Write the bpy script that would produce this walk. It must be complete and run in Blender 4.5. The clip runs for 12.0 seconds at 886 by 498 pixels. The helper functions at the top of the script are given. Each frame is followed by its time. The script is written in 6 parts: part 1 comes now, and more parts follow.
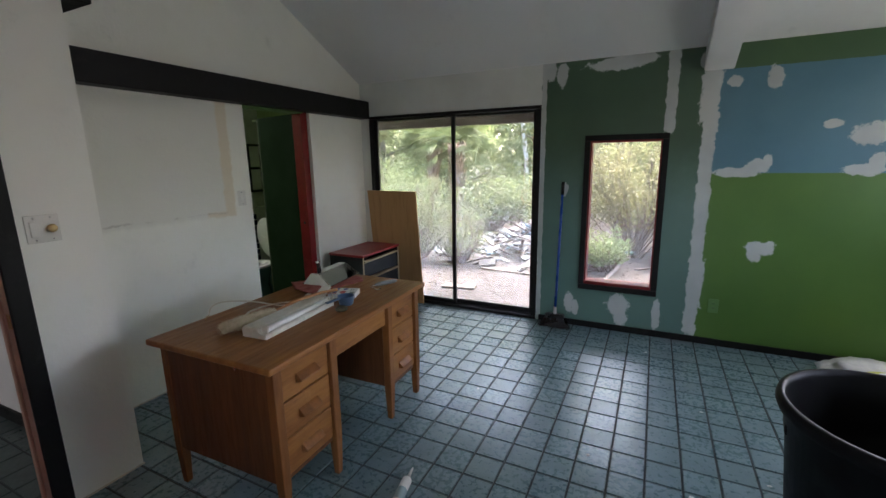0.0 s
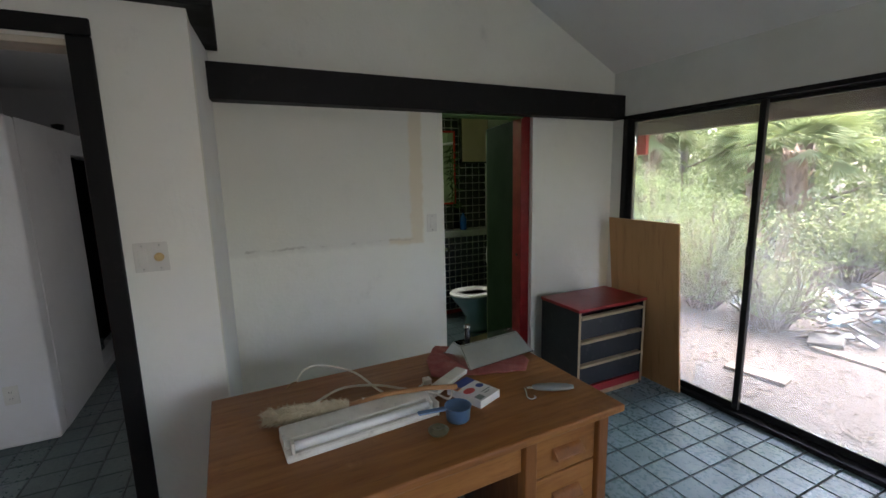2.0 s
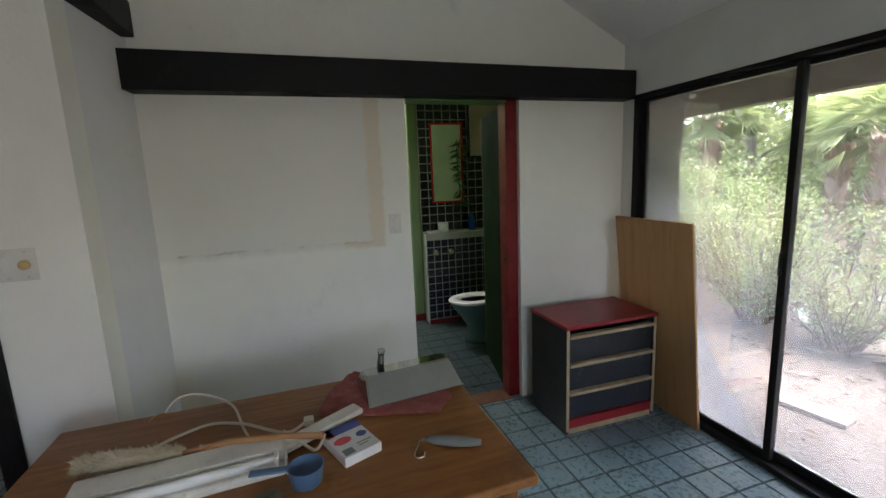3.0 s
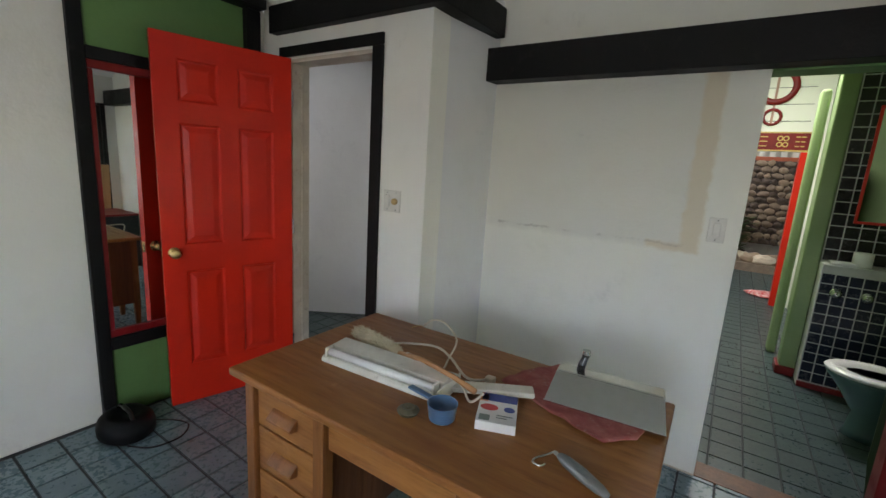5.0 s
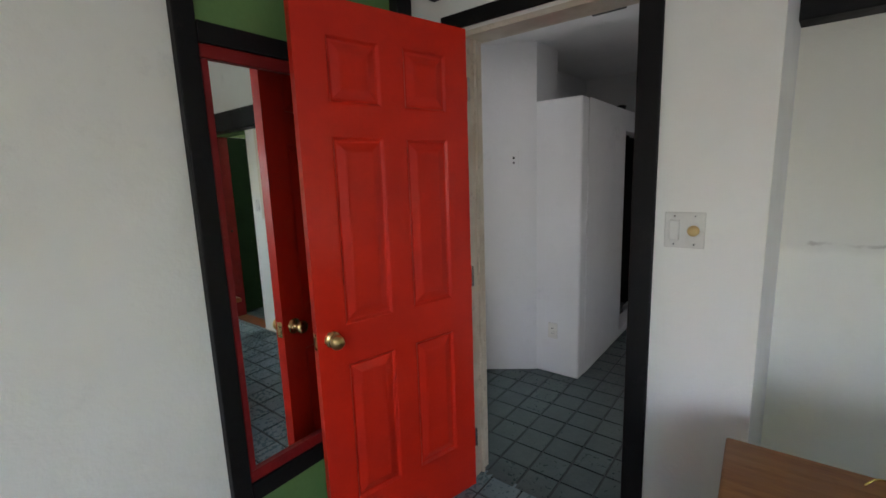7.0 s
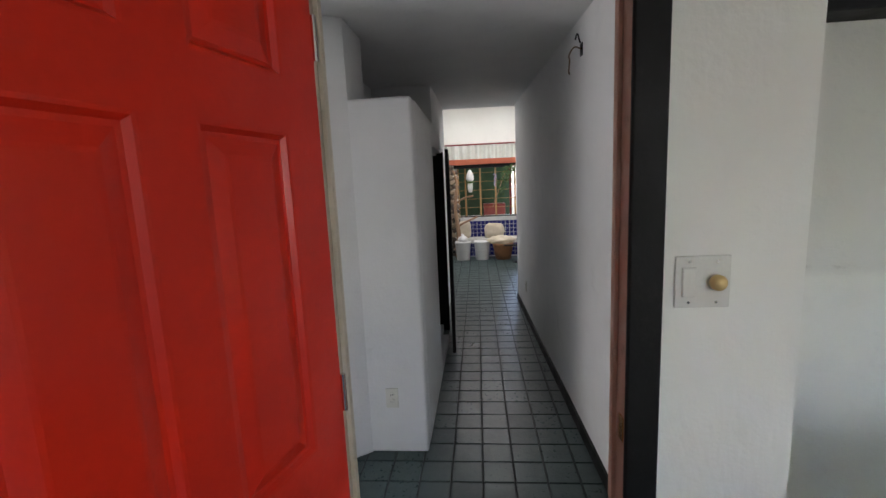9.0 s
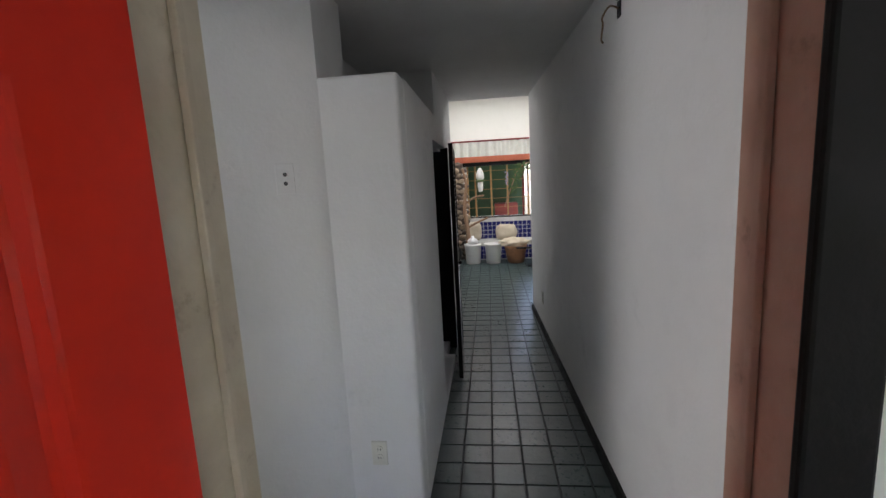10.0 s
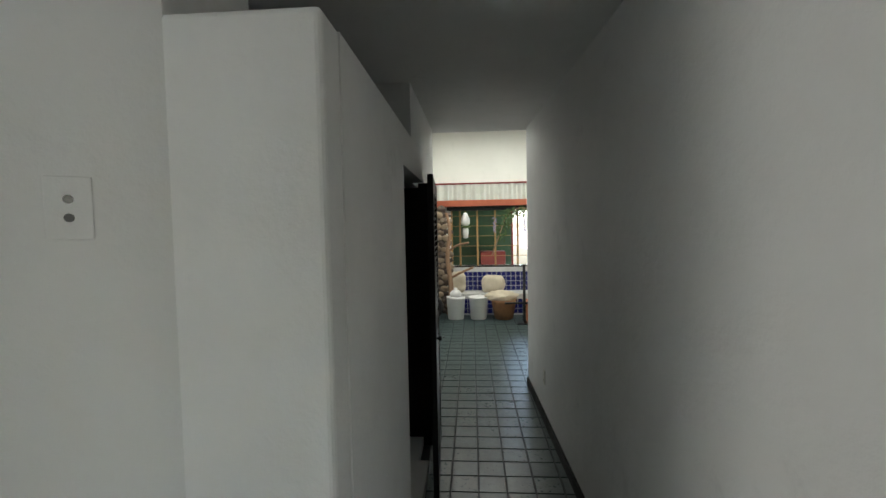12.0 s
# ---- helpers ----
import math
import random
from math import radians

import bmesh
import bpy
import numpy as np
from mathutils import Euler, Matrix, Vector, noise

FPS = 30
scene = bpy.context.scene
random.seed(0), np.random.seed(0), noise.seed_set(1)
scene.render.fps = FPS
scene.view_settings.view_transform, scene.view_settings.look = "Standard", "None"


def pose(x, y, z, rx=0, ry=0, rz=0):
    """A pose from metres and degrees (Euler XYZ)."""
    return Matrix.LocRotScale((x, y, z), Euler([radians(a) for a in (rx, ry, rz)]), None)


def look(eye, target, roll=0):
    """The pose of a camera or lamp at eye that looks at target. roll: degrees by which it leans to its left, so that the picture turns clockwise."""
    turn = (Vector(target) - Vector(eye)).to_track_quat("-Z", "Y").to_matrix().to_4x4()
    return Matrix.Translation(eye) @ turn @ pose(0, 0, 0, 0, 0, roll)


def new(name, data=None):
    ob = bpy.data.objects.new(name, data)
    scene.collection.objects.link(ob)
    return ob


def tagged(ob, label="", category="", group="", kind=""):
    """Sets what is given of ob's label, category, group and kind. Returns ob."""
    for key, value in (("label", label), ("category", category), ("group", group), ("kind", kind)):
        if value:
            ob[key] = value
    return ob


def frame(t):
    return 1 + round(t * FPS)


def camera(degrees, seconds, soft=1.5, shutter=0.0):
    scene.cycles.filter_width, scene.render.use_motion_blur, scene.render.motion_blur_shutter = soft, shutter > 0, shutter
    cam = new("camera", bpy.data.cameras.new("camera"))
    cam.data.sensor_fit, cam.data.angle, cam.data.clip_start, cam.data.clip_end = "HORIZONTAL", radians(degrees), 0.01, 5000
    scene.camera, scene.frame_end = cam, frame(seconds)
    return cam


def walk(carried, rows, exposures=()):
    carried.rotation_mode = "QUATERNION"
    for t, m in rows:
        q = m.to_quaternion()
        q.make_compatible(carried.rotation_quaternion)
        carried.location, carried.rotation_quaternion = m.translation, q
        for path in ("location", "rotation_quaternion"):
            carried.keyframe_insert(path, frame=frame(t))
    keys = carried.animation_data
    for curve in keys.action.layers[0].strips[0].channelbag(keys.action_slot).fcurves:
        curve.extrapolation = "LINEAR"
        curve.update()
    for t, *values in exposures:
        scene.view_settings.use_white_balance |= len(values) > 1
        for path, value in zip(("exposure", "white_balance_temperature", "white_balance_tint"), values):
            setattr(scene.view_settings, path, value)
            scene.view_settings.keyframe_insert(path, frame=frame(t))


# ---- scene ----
cam = camera(91.9, 12.0)
PATH = [
    (0, (2.263, -1.058, 1.511), (1.399, 0.699, 1.104), -0.9),
    (0.5, (2.236, -1.001, 1.503), (0.919, 0.455, 1.119), -3.9),
    (1, (2.052, -0.646, 1.476), (0.667, 0.762, 1.154), -0.7),
    (1.5, (1.94, -0.272, 1.504), (0.333, 0.873, 1.176), -0.6),
    (2, (1.968, 0.113, 1.537), (0.184, 0.955, 1.208), -1.3),
    (2.5, (1.879, 0.434, 1.487), (0.057, 1.197, 1.171), 2.0),
    (2.7, (1.868, 0.572, 1.501), (0.023, 1.272, 1.177), 0.3),
    (4.3, (1.725, 1.293, 1.446), (-0.236, 1.06, 1.132), 0.3),
    (4.5, (1.729, 1.335, 1.443), (-0.169, 0.789, 1.127), 1.7),
    (5, (1.747, 1.296, 1.46), (0.113, 0.208, 1.079), 3.6),
    (5.5, (1.764, 1.035, 1.473), (0.174, -0.133, 1.147), 1.4),
    (6, (1.695, 0.723, 1.46), (0.241, -0.608, 1.12), 0.9),
    (6.5, (1.6, 0.439, 1.458), (0.256, -1.003, 1.119), 0.4),
    (7, (1.545, 0.018, 1.453), (-0.007, -1.199, 1.12), -2.0),
    (7.5, (1.404, -0.232, 1.461), (-0.327, -1.168, 1.103), 0.7),
    (9.3, (0.801, -0.706, 1.491), (-1.173, -0.837, 1.196), -3.1),
    (9.5, (0.687, -0.691, 1.485), (-1.285, -0.862, 1.201), -3.1),
    (10, (0.45, -0.671, 1.497), (-1.514, -0.893, 1.196), -3.1),
    (10.5, (0.27, -0.704, 1.484), (-1.701, -0.897, 1.202), -3.2),
    (11, (0.062, -0.726, 1.487), (-1.914, -0.882, 1.218), -3.8),
    (11.5, (-0.191, -0.716, 1.511), (-2.17, -0.962, 1.363), -4.6),
    (12, (-0.425, -0.721, 1.499), (-2.418, -0.856, 1.4), -1.1),
]
walk(cam, [(t, look(eye, target, roll)) for t, eye, target, roll in PATH], [(t, e, k, tint) for t, e, k, tint in ((0, 4.85, 6400, 17), (1, 4.86, 6400, 17), (2.5, 4.92, 6450, 17), (4.3, 5.25, 6500, 15), (5.5, 5.45, 6450, 15), (7, 5.5, 6350, 17), (9.3, 5.42, 6350, 16), (10.5, 5.45, 6400, 14), (12, 5.42, 6600, 5))])

# ---- the plan ----
WX = -0.60    # plane of the long wall with the low beam
WY = 2.83     # plane of the window wall
BY = -1.33    # plane of the back wall
EX = 4.6      # plane of the far side wall
SLOPE = 0.50  # the ceiling's rise away from the window wall

# ---- world and light ----
world = bpy.data.worlds.new("world")
scene.world = world
world.use_nodes = True
wn = world.node_tree
sky = wn.nodes.new("ShaderNodeTexSky")
sky.sky_type = "NISHITA"
sky.sun_disc = False
sky.sun_elevation = radians(70)
sky.sun_rotation = radians(20)
sky.dust_density = 4.0
wn.links.new(sky.outputs[0], wn.nodes["Background"].inputs["Color"])
wn.nodes["Background"].inputs["Strength"].default_value = 0.10

sun = new("sun", bpy.data.lights.new("sun", "SUN"))
sun.data.energy = 0.5
sun.data.angle = radians(25)
sun.data.color = (1.0, 0.96, 0.9)
sun.matrix_world = look((0, 0, 0), (-0.12, -0.33, -0.95))


# area lamps standing in for daylight; several of their openings are unseen
def daylight_lamp(x, y, z, target, w, h, watts):
    lamp = new("daylight_lamp", bpy.data.lights.new("daylight_lamp", "AREA"))
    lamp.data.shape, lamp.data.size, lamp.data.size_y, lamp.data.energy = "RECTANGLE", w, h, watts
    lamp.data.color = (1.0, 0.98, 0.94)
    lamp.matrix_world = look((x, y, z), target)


daylight_lamp(EX + 0.06, 1.3, 1.7, (0, 1.3, 1.7), 1.0, 0.8, 0.32)  # unseen window of the side wall, added to fill the room's light
daylight_lamp(4.2, WY + 0.07, 1.3, (4.2, 0, 1.3), 0.56, 1.5, 0.62)  # fill lamp in an added, unseen opening at the window wall's end
daylight_lamp(-0.16, -3.42, 1.2, (-0.3, 0, 1.2), 0.2, 1.5, 0.52)  # the window at the end of the side hall
daylight_lamp(2.6, -4.44, 1.24, (2.6, 0, 1.24), 3.2, 1.04, 1.1)  # lamp behind the narrow window and a wide added, unseen opening
daylight_lamp(-6.4, -0.3, 3.12, (-6.4, -0.3, 0), 1.8, 3.6, 2.1)  # unseen lamp under the solid ceiling, added for the far room's daylight
daylight_lamp(-3.0, 1.35, 2.98, (-3.0, 1.35, 0), 0.8, 0.6, 1.8)  # unseen lamp under the passage ceiling, added to brighten the bathroom


# ---- materials ----


def nodes_of(name):
    m = bpy.data.materials.new(name)
    m.use_nodes = True
    t = m.node_tree
    return m, t, t.nodes["Principled BSDF"]


def mth(t, op, a, b=None, c=None):
    n = t.nodes.new("ShaderNodeMath")
    n.operation = op
    for k, v in enumerate((a, b, c)):
        if v is None:
            continue
        if isinstance(v, (int, float)):
            n.inputs[k].default_value = v
        else:
            t.links.new(v, n.inputs[k])
    return n.outputs[0]


def vmth(t, op, a, b=None):
    n = t.nodes.new("ShaderNodeVectorMath")
    n.operation = op
    for k, v in enumerate((a, b)):
        if v is None:
            continue
        if isinstance(v, tuple):
            n.inputs[k].default_value = v
        else:
            t.links.new(v, n.inputs[k])
    return n.outputs["Value"] if op == "LENGTH" else n.outputs["Vector"]


def mixc(t, f, a, b, mode="MIX"):
    n = t.nodes.new("ShaderNodeMix")
    n.data_type = "RGBA"
    n.blend_type = mode
    for k, v in ((0, f), (6, a), (7, b)):
        if isinstance(v, (int, float)):
            n.inputs[k].default_value = v
        elif isinstance(v, tuple):
            n.inputs[k].default_value = (*v[:3], 1)
        else:
            t.links.new(v, n.inputs[k])
    return n.outputs[2]


def coords(t):
    return t.nodes.new("ShaderNodeNewGeometry").outputs["Position"]


def local(t):
    return t.nodes.new("ShaderNodeTexCoord").outputs["Object"]


def nz(t, vec, scale, detail=4, rough=0.55, stretch=None):
    n = t.nodes.new("ShaderNodeTexNoise")
    n.inputs["Scale"].default_value = scale
    n.inputs["Detail"].default_value = detail
    n.inputs["Roughness"].default_value = rough
    if stretch:
        vec = vmth(t, "MULTIPLY", vec, stretch)
    t.links.new(vec, n.inputs["Vector"])
    return n.outputs["Fac"]


def ramp(t, f, lo, hi, a=0.0, b=1.0, smooth=True):
    n = t.nodes.new("ShaderNodeMapRange")
    n.interpolation_type = "SMOOTHSTEP" if smooth else "LINEAR"
    t.links.new(f, n.inputs["Value"])
    for k, v in zip(("From Min", "From Max", "To Min", "To Max"), (lo, hi, a, b)):
        n.inputs[k].default_value = v
    return n.outputs["Result"]


def bump(t, p, h, strength, dist=0.01):
    n = t.nodes.new("ShaderNodeBump")
    n.inputs["Strength"].default_value = strength
    n.inputs["Distance"].default_value = dist
    t.links.new(h, n.inputs["Height"])
    t.links.new(n.outputs[0], p.inputs["Normal"])


def put(t, sock, v):
    if isinstance(v, (int, float)):
        sock.default_value = v
    elif isinstance(v, tuple):
        sock.default_value = (*v[:3], 1)
    else:
        t.links.new(v, sock)


def paint(name, col, col2=None, rough=0.55, scale=3.0, grain=90, relief=0.15, dist=0.004, metal=0.0, spec=0.5, use_local=False, dirt=None):
    """Two tones at a large scale, a fine grain, and a relief."""
    m, t, p = nodes_of(name)
    v = local(t) if use_local else coords(t)
    big = ramp(t, nz(t, v, scale, 5), 0.35, 0.7)
    fine = nz(t, v, grain, 3)
    c = mixc(t, big, col, col2 or tuple(k * 0.86 for k in col))
    c = mixc(t, ramp(t, fine, 0.3, 0.75, 0, 0.22), c, tuple(k * 0.8 for k in col))
    if dirt:
        c = mixc(t, ramp(t, nz(t, v, scale * 2.3, 8, 0.7), 0.56, 0.72, 0, 0.6), c, dirt)
    put(t, p.inputs["Base Color"], c)
    put(t, p.inputs["Roughness"], ramp(t, big, 0, 1, rough - 0.06, rough + 0.08))
    p.inputs["Metallic"].default_value = metal
    p.inputs["Specular IOR Level"].default_value = spec
    if relief:
        bump(t, p, fine, relief, dist)
    return m


def wood(name, col, dark, axis=1, rough=0.42, scale=1.0, worn=None):
    m, t, p = nodes_of(name)
    v = local(t)
    s = [14 * scale, 14 * scale, 14 * scale]
    s[axis] = 1.3 * scale
    g = nz(t, v, 1.0, 6, 0.65, tuple(s))
    fine = nz(t, v, 5.0, 4, 0.7, tuple(s))
    w = t.nodes.new("ShaderNodeTexWave")
    w.inputs["Scale"].default_value = 0.55
    w.inputs["Distortion"].default_value = 9
    w.inputs["Detail"].default_value = 3
    t.links.new(vmth(t, "MULTIPLY", v, tuple(s)), w.inputs["Vector"])
    c = mixc(t, ramp(t, g, 0.3, 0.72), col, dark)
    c = mixc(t, mth(t, "MULTIPLY", w.outputs["Fac"], 0.35), c, dark)
    c = mixc(t, ramp(t, fine, 0.5, 0.75, 0, 0.5), c, tuple(k * 0.55 for k in dark))
    if worn:
        c = mixc(t, ramp(t, nz(t, v, 4.5, 7, 0.7), 0.6, 0.72, 0, 0.7), c, worn)
        c = mixc(t, ramp(t, nz(t, v, 2.2, 8, 0.72), 0.54, 0.68, 0, 0.55), c, tuple(k * 0.7 for k in dark))
        scratch = ramp(t, nz(t, v, 1.0, 5, 0.6, (60.0, 3.0, 20.0)), 0.66, 0.7, 0, 0.5)
        c = mixc(t, scratch, c, tuple(k * 0.4 for k in dark))
    put(t, p.inputs["Base Color"], c)
    put(t, p.inputs["Roughness"], ramp(t, fine, 0.2, 0.8, rough - 0.08, rough + 0.15))
    bump(t, p, fine, 0.25, 0.002)
    return m


def plaster(name, col, stain, blotch=0.35):
    """Hand-trowelled painted drywall."""
    m, t, p = nodes_of(name)
    v = coords(t)
    big = ramp(t, nz(t, v, 1.1, 4), 0.3, 0.75)
    mid = nz(t, v, 7, 6, 0.6)
    fine = nz(t, v, 55, 4, 0.6)
    c = mixc(t, mth(t, "MULTIPLY", big, blotch), col, stain)
    c = mixc(t, ramp(t, mid, 0.52, 0.72, 0, 0.18), c, stain)
    smudge = mth(t, "MULTIPLY", ramp(t, nz(t, v, 2.6, 9, 0.75), 0.58, 0.74), 0.36)
    c = mixc(t, smudge, c, tuple(k * 0.7 for k in stain))
    put(t, p.inputs["Base Color"], c)
    put(t, p.inputs["Roughness"], ramp(t, mid, 0.3, 0.7, 0.5, 0.7))
    p.inputs["Specular IOR Level"].default_value = 0.35
    h = mth(t, "ADD", mth(t, "MULTIPLY", mid, 1.6), mth(t, "MULTIPLY", fine, 0.5))
    bump(t, p, h, 0.4, 0.007)
    return m


def glazed(name, a, b, rough=0.2, relief=0.3, rand=0.25, gloss=0.5):
    """A glazed tile; each piece differs a little."""
    m, t, p = nodes_of(name)
    v = coords(t)
    oi = t.nodes.new("ShaderNodeObjectInfo").outputs["Random"]
    isl = t.nodes.new("ShaderNodeNewGeometry").outputs["Random Per Island"]
    r = mth(t, "FRACT", mth(t, "ADD", mth(t, "MULTIPLY", oi, 7.31), isl))
    n1 = nz(t, v, 9, 6, 0.65)
    n2 = nz(t, v, 38, 5, 0.6)
    c = mixc(t, ramp(t, n1, 0.35, 0.68), a, b)
    c = mixc(t, mth(t, "MULTIPLY", r, rand), c, tuple(k * 0.5 for k in a))
    p.inputs["Specular IOR Level"].default_value = gloss
    put(t, p.inputs["Base Color"], c)
    put(t, p.inputs["Roughness"], mth(t, "ADD", ramp(t, n2, 0.3, 0.7, rough - 0.06, rough + 0.12), mth(t, "MULTIPLY", r, 0.06)))
    h = mth(t, "ADD", mth(t, "MULTIPLY", n1, 1.2), mth(t, "MULTIPLY", n2, 0.5))
    bump(t, p, h, relief, 0.004)
    return m


def clear_glass(name, tint=(1, 1, 1), haze=0.0):
    m, t, p = nodes_of(name)
    t.nodes.remove(p)
    out = t.nodes["Material Output"]
    tr = t.nodes.new("ShaderNodeBsdfTransparent")
    tr.inputs[0].default_value = (*tint, 1)
    gl = t.nodes.new("ShaderNodeBsdfGlossy")
    gl.inputs["Roughness"].default_value = 0.03
    fr = t.nodes.new("ShaderNodeFresnel")
    fr.inputs[0].default_value = 1.45
    mix = t.nodes.new("ShaderNodeMixShader")
    t.links.new(fr.outputs[0], mix.inputs[0])
    t.links.new(tr.outputs[0], mix.inputs[1])
    t.links.new(gl.outputs[0], mix.inputs[2])
    last = mix.outputs[0]
    if haze:
        df = t.nodes.new("ShaderNodeBsdfTranslucent")
        df.inputs[0].default_value = (0.9, 0.9, 0.88, 1)
        mx = t.nodes.new("ShaderNodeMixShader")
        v = coords(t)
        put(t, mx.inputs[0], ramp(t, nz(t, v, 2.2, 7, 0.65), 0.3, 0.75, haze * 0.4, haze))
        t.links.new(last, mx.inputs[1])
        t.links.new(df.outputs[0], mx.inputs[2])
        last = mx.outputs[0]
    t.links.new(last, out.inputs["Surface"])
    return m


def plain(name, col, rough=0.5, metal=0.0, spec=0.5):
    return paint(name, col, tuple(k * 0.9 for k in col), rough, 6, 120, 0.08, 0.002, metal, spec, True)


WHITE = plaster("white_wall_paint", (0.835, 0.83, 0.76), (0.71, 0.71, 0.635))
CEILW = plaster("white_ceiling_paint", (0.815, 0.815, 0.795), (0.72, 0.72, 0.70), 0.5)
HALLW = plaster("lilac_white_wall_paint", (0.755, 0.757, 0.75), (0.625, 0.628, 0.625), 0.5)
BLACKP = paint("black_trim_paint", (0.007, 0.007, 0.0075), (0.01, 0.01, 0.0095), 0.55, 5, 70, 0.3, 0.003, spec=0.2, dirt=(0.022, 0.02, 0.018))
PALEGREEN = paint("pale_green_paint", (0.27, 0.36, 0.17), (0.22, 0.31, 0.14), 0.5, 2.5, 60, 0.3)
GREENP = paint("leaf_green_paint", (0.12, 0.24, 0.075), (0.10, 0.205, 0.065), 0.5, 2.5, 60, 0.3)
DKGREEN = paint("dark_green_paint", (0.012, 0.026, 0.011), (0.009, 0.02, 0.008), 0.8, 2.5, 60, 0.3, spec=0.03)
REDP = paint("red_door_paint", (0.65, 0.023, 0.008), (0.58, 0.019, 0.007), 0.34, 4, 60, 0.2, 0.003, spec=0.35)
REDTRIM = paint("dark_red_trim_paint", (0.21, 0.012, 0.012), (0.15, 0.010, 0.010), 0.42, 8, 60, 0.3, spec=0.3, dirt=(0.26, 0.06, 0.05))
CREAM = paint("cream_jamb_paint", (0.62, 0.56, 0.45), (0.5, 0.44, 0.34), 0.5, 6, 60, 0.3, dirt=(0.3, 0.24, 0.17))
JAMBP = paint("pinkish_brown_jamb_primer", (0.50, 0.31, 0.235), (0.42, 0.255, 0.19), 0.6, 7, 60, 0.3, dirt=(0.2, 0.12, 0.09))
TILE = glazed("blue_green_quarry_tile", (0.16, 0.24, 0.265), (0.115, 0.182, 0.2), 0.25, 0.17, 0.3, 0.85)
GROUT = paint("dark_grout", (0.05, 0.057, 0.06), None, 0.9, 12, 150, 0.5)
MIRRORM, mt_, mp_ = nodes_of("mirror_silver")
mp_.inputs["Base Color"].default_value = (0.86, 0.88, 0.87, 1)
mp_.inputs["Metallic"].default_value, mp_.inputs["Roughness"].default_value = 1.0, 0.015
GLASS = clear_glass("door_glass", (0.97, 0.98, 0.97), 0.115)
GLASS2 = clear_glass("window_glass", (0.97, 0.98, 0.97), 0.04)
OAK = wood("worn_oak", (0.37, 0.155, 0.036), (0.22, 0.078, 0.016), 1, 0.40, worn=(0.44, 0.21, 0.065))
# shade of the desk's uprights and sides is put into these darker oaks
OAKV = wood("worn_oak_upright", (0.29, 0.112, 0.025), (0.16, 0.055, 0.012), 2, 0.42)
OAKX = wood("worn_oak_dark_shaded", (0.17, 0.06, 0.017), (0.09, 0.03, 0.009), 2, 0.45)
PLY = wood("plywood", (0.45, 0.255, 0.105), (0.40, 0.222, 0.088), 2, 0.55, 0.35)
BRASS = plain("brass", (0.75, 0.52, 0.22), 0.22, 1.0)
CHROME = plain("chrome", (0.7, 0.7, 0.7), 0.15, 1.0)
PLATEW = plain("ivory_plastic", (0.72, 0.71, 0.64), 0.35)
BLACKPL = plain("black_plastic", (0.012, 0.012, 0.013), 0.3)

# ---- mesh helpers ----


def quadbox(bm, x0, x1, y0, y1, z0, z1, m=None):
    vs = [bm.verts.new((x, y, z)) for x in (x0, x1) for y in (y0, y1) for z in (z0, z1)]
    for f in ((0, 1, 3, 2), (4, 6, 7, 5), (0, 4, 5, 1), (2, 3, 7, 6), (0, 2, 6, 4), (1, 5, 7, 3)):
        bm.faces.new([vs[k] for k in f])
    if m is not None:
        bmesh.ops.transform(bm, matrix=m, verts=vs)
    return vs


def block(x0, x1, y0, y1, z0, z1, bev=0.0, seg=2, m=None):
    bm = bmesh.new()
    quadbox(bm, min(x0, x1), max(x0, x1), min(y0, y1), max(y0, y1), min(z0, z1), max(z0, z1))
    if bev:
        bmesh.ops.bevel(bm, geom=bm.edges[:], offset=bev, segments=seg, profile=0.5, affect="EDGES")
    if m is not None:
        bmesh.ops.transform(bm, matrix=m, verts=bm.verts)
    return bm


def link(name, bm, mat, smooth=False):
    bmesh.ops.recalc_face_normals(bm, faces=bm.faces)
    me = bpy.data.meshes.new(name)
    bm.to_mesh(me)
    bm.free()
    for mm in (mat if isinstance(mat, (list, tuple)) else [mat]):
        me.materials.append(mm)
    if smooth:
        for poly in me.polygons:
            poly.use_smooth = True
    return new(name, me)


def part(name, bm, material, parent, label="", smooth=False):
    ob = link(name, bm, material, smooth)
    ob.parent = parent
    if label:
        ob["label"] = label
    return ob


def empty(name, m, label, category, group=""):
    ob = new(name)
    ob.matrix_world = m
    return tagged(ob, label, category, group)


def cyl(r0, r1, z0, z1, n=24, m=None, caps=True):
    bm = bmesh.new()
    bmesh.ops.create_cone(bm, cap_ends=caps, segments=n, radius1=r0, radius2=r1, depth=z1 - z0)
    bmesh.ops.translate(bm, vec=(0, 0, (z0 + z1) / 2), verts=bm.verts)
    if m is not None:
        bmesh.ops.transform(bm, matrix=m, verts=bm.verts)
    return bm


def lathe(profile, n=32, m=None):
    """A turned shape from (radius, height) pairs."""
    bm = bmesh.new()
    rings = []
    for r, z in profile:
        rings.append([bm.verts.new((r * math.cos(2 * math.pi * k / n), r * math.sin(2 * math.pi * k / n), z)) for k in range(n)])
    for a, b in zip(rings, rings[1:]):
        for k in range(n):
            bm.faces.new((a[k], a[(k + 1) % n], b[(k + 1) % n], b[k]))
    bmesh.ops.remove_doubles(bm, verts=bm.verts, dist=1e-5)
    if m is not None:
        bmesh.ops.transform(bm, matrix=m, verts=bm.verts)
    return bm


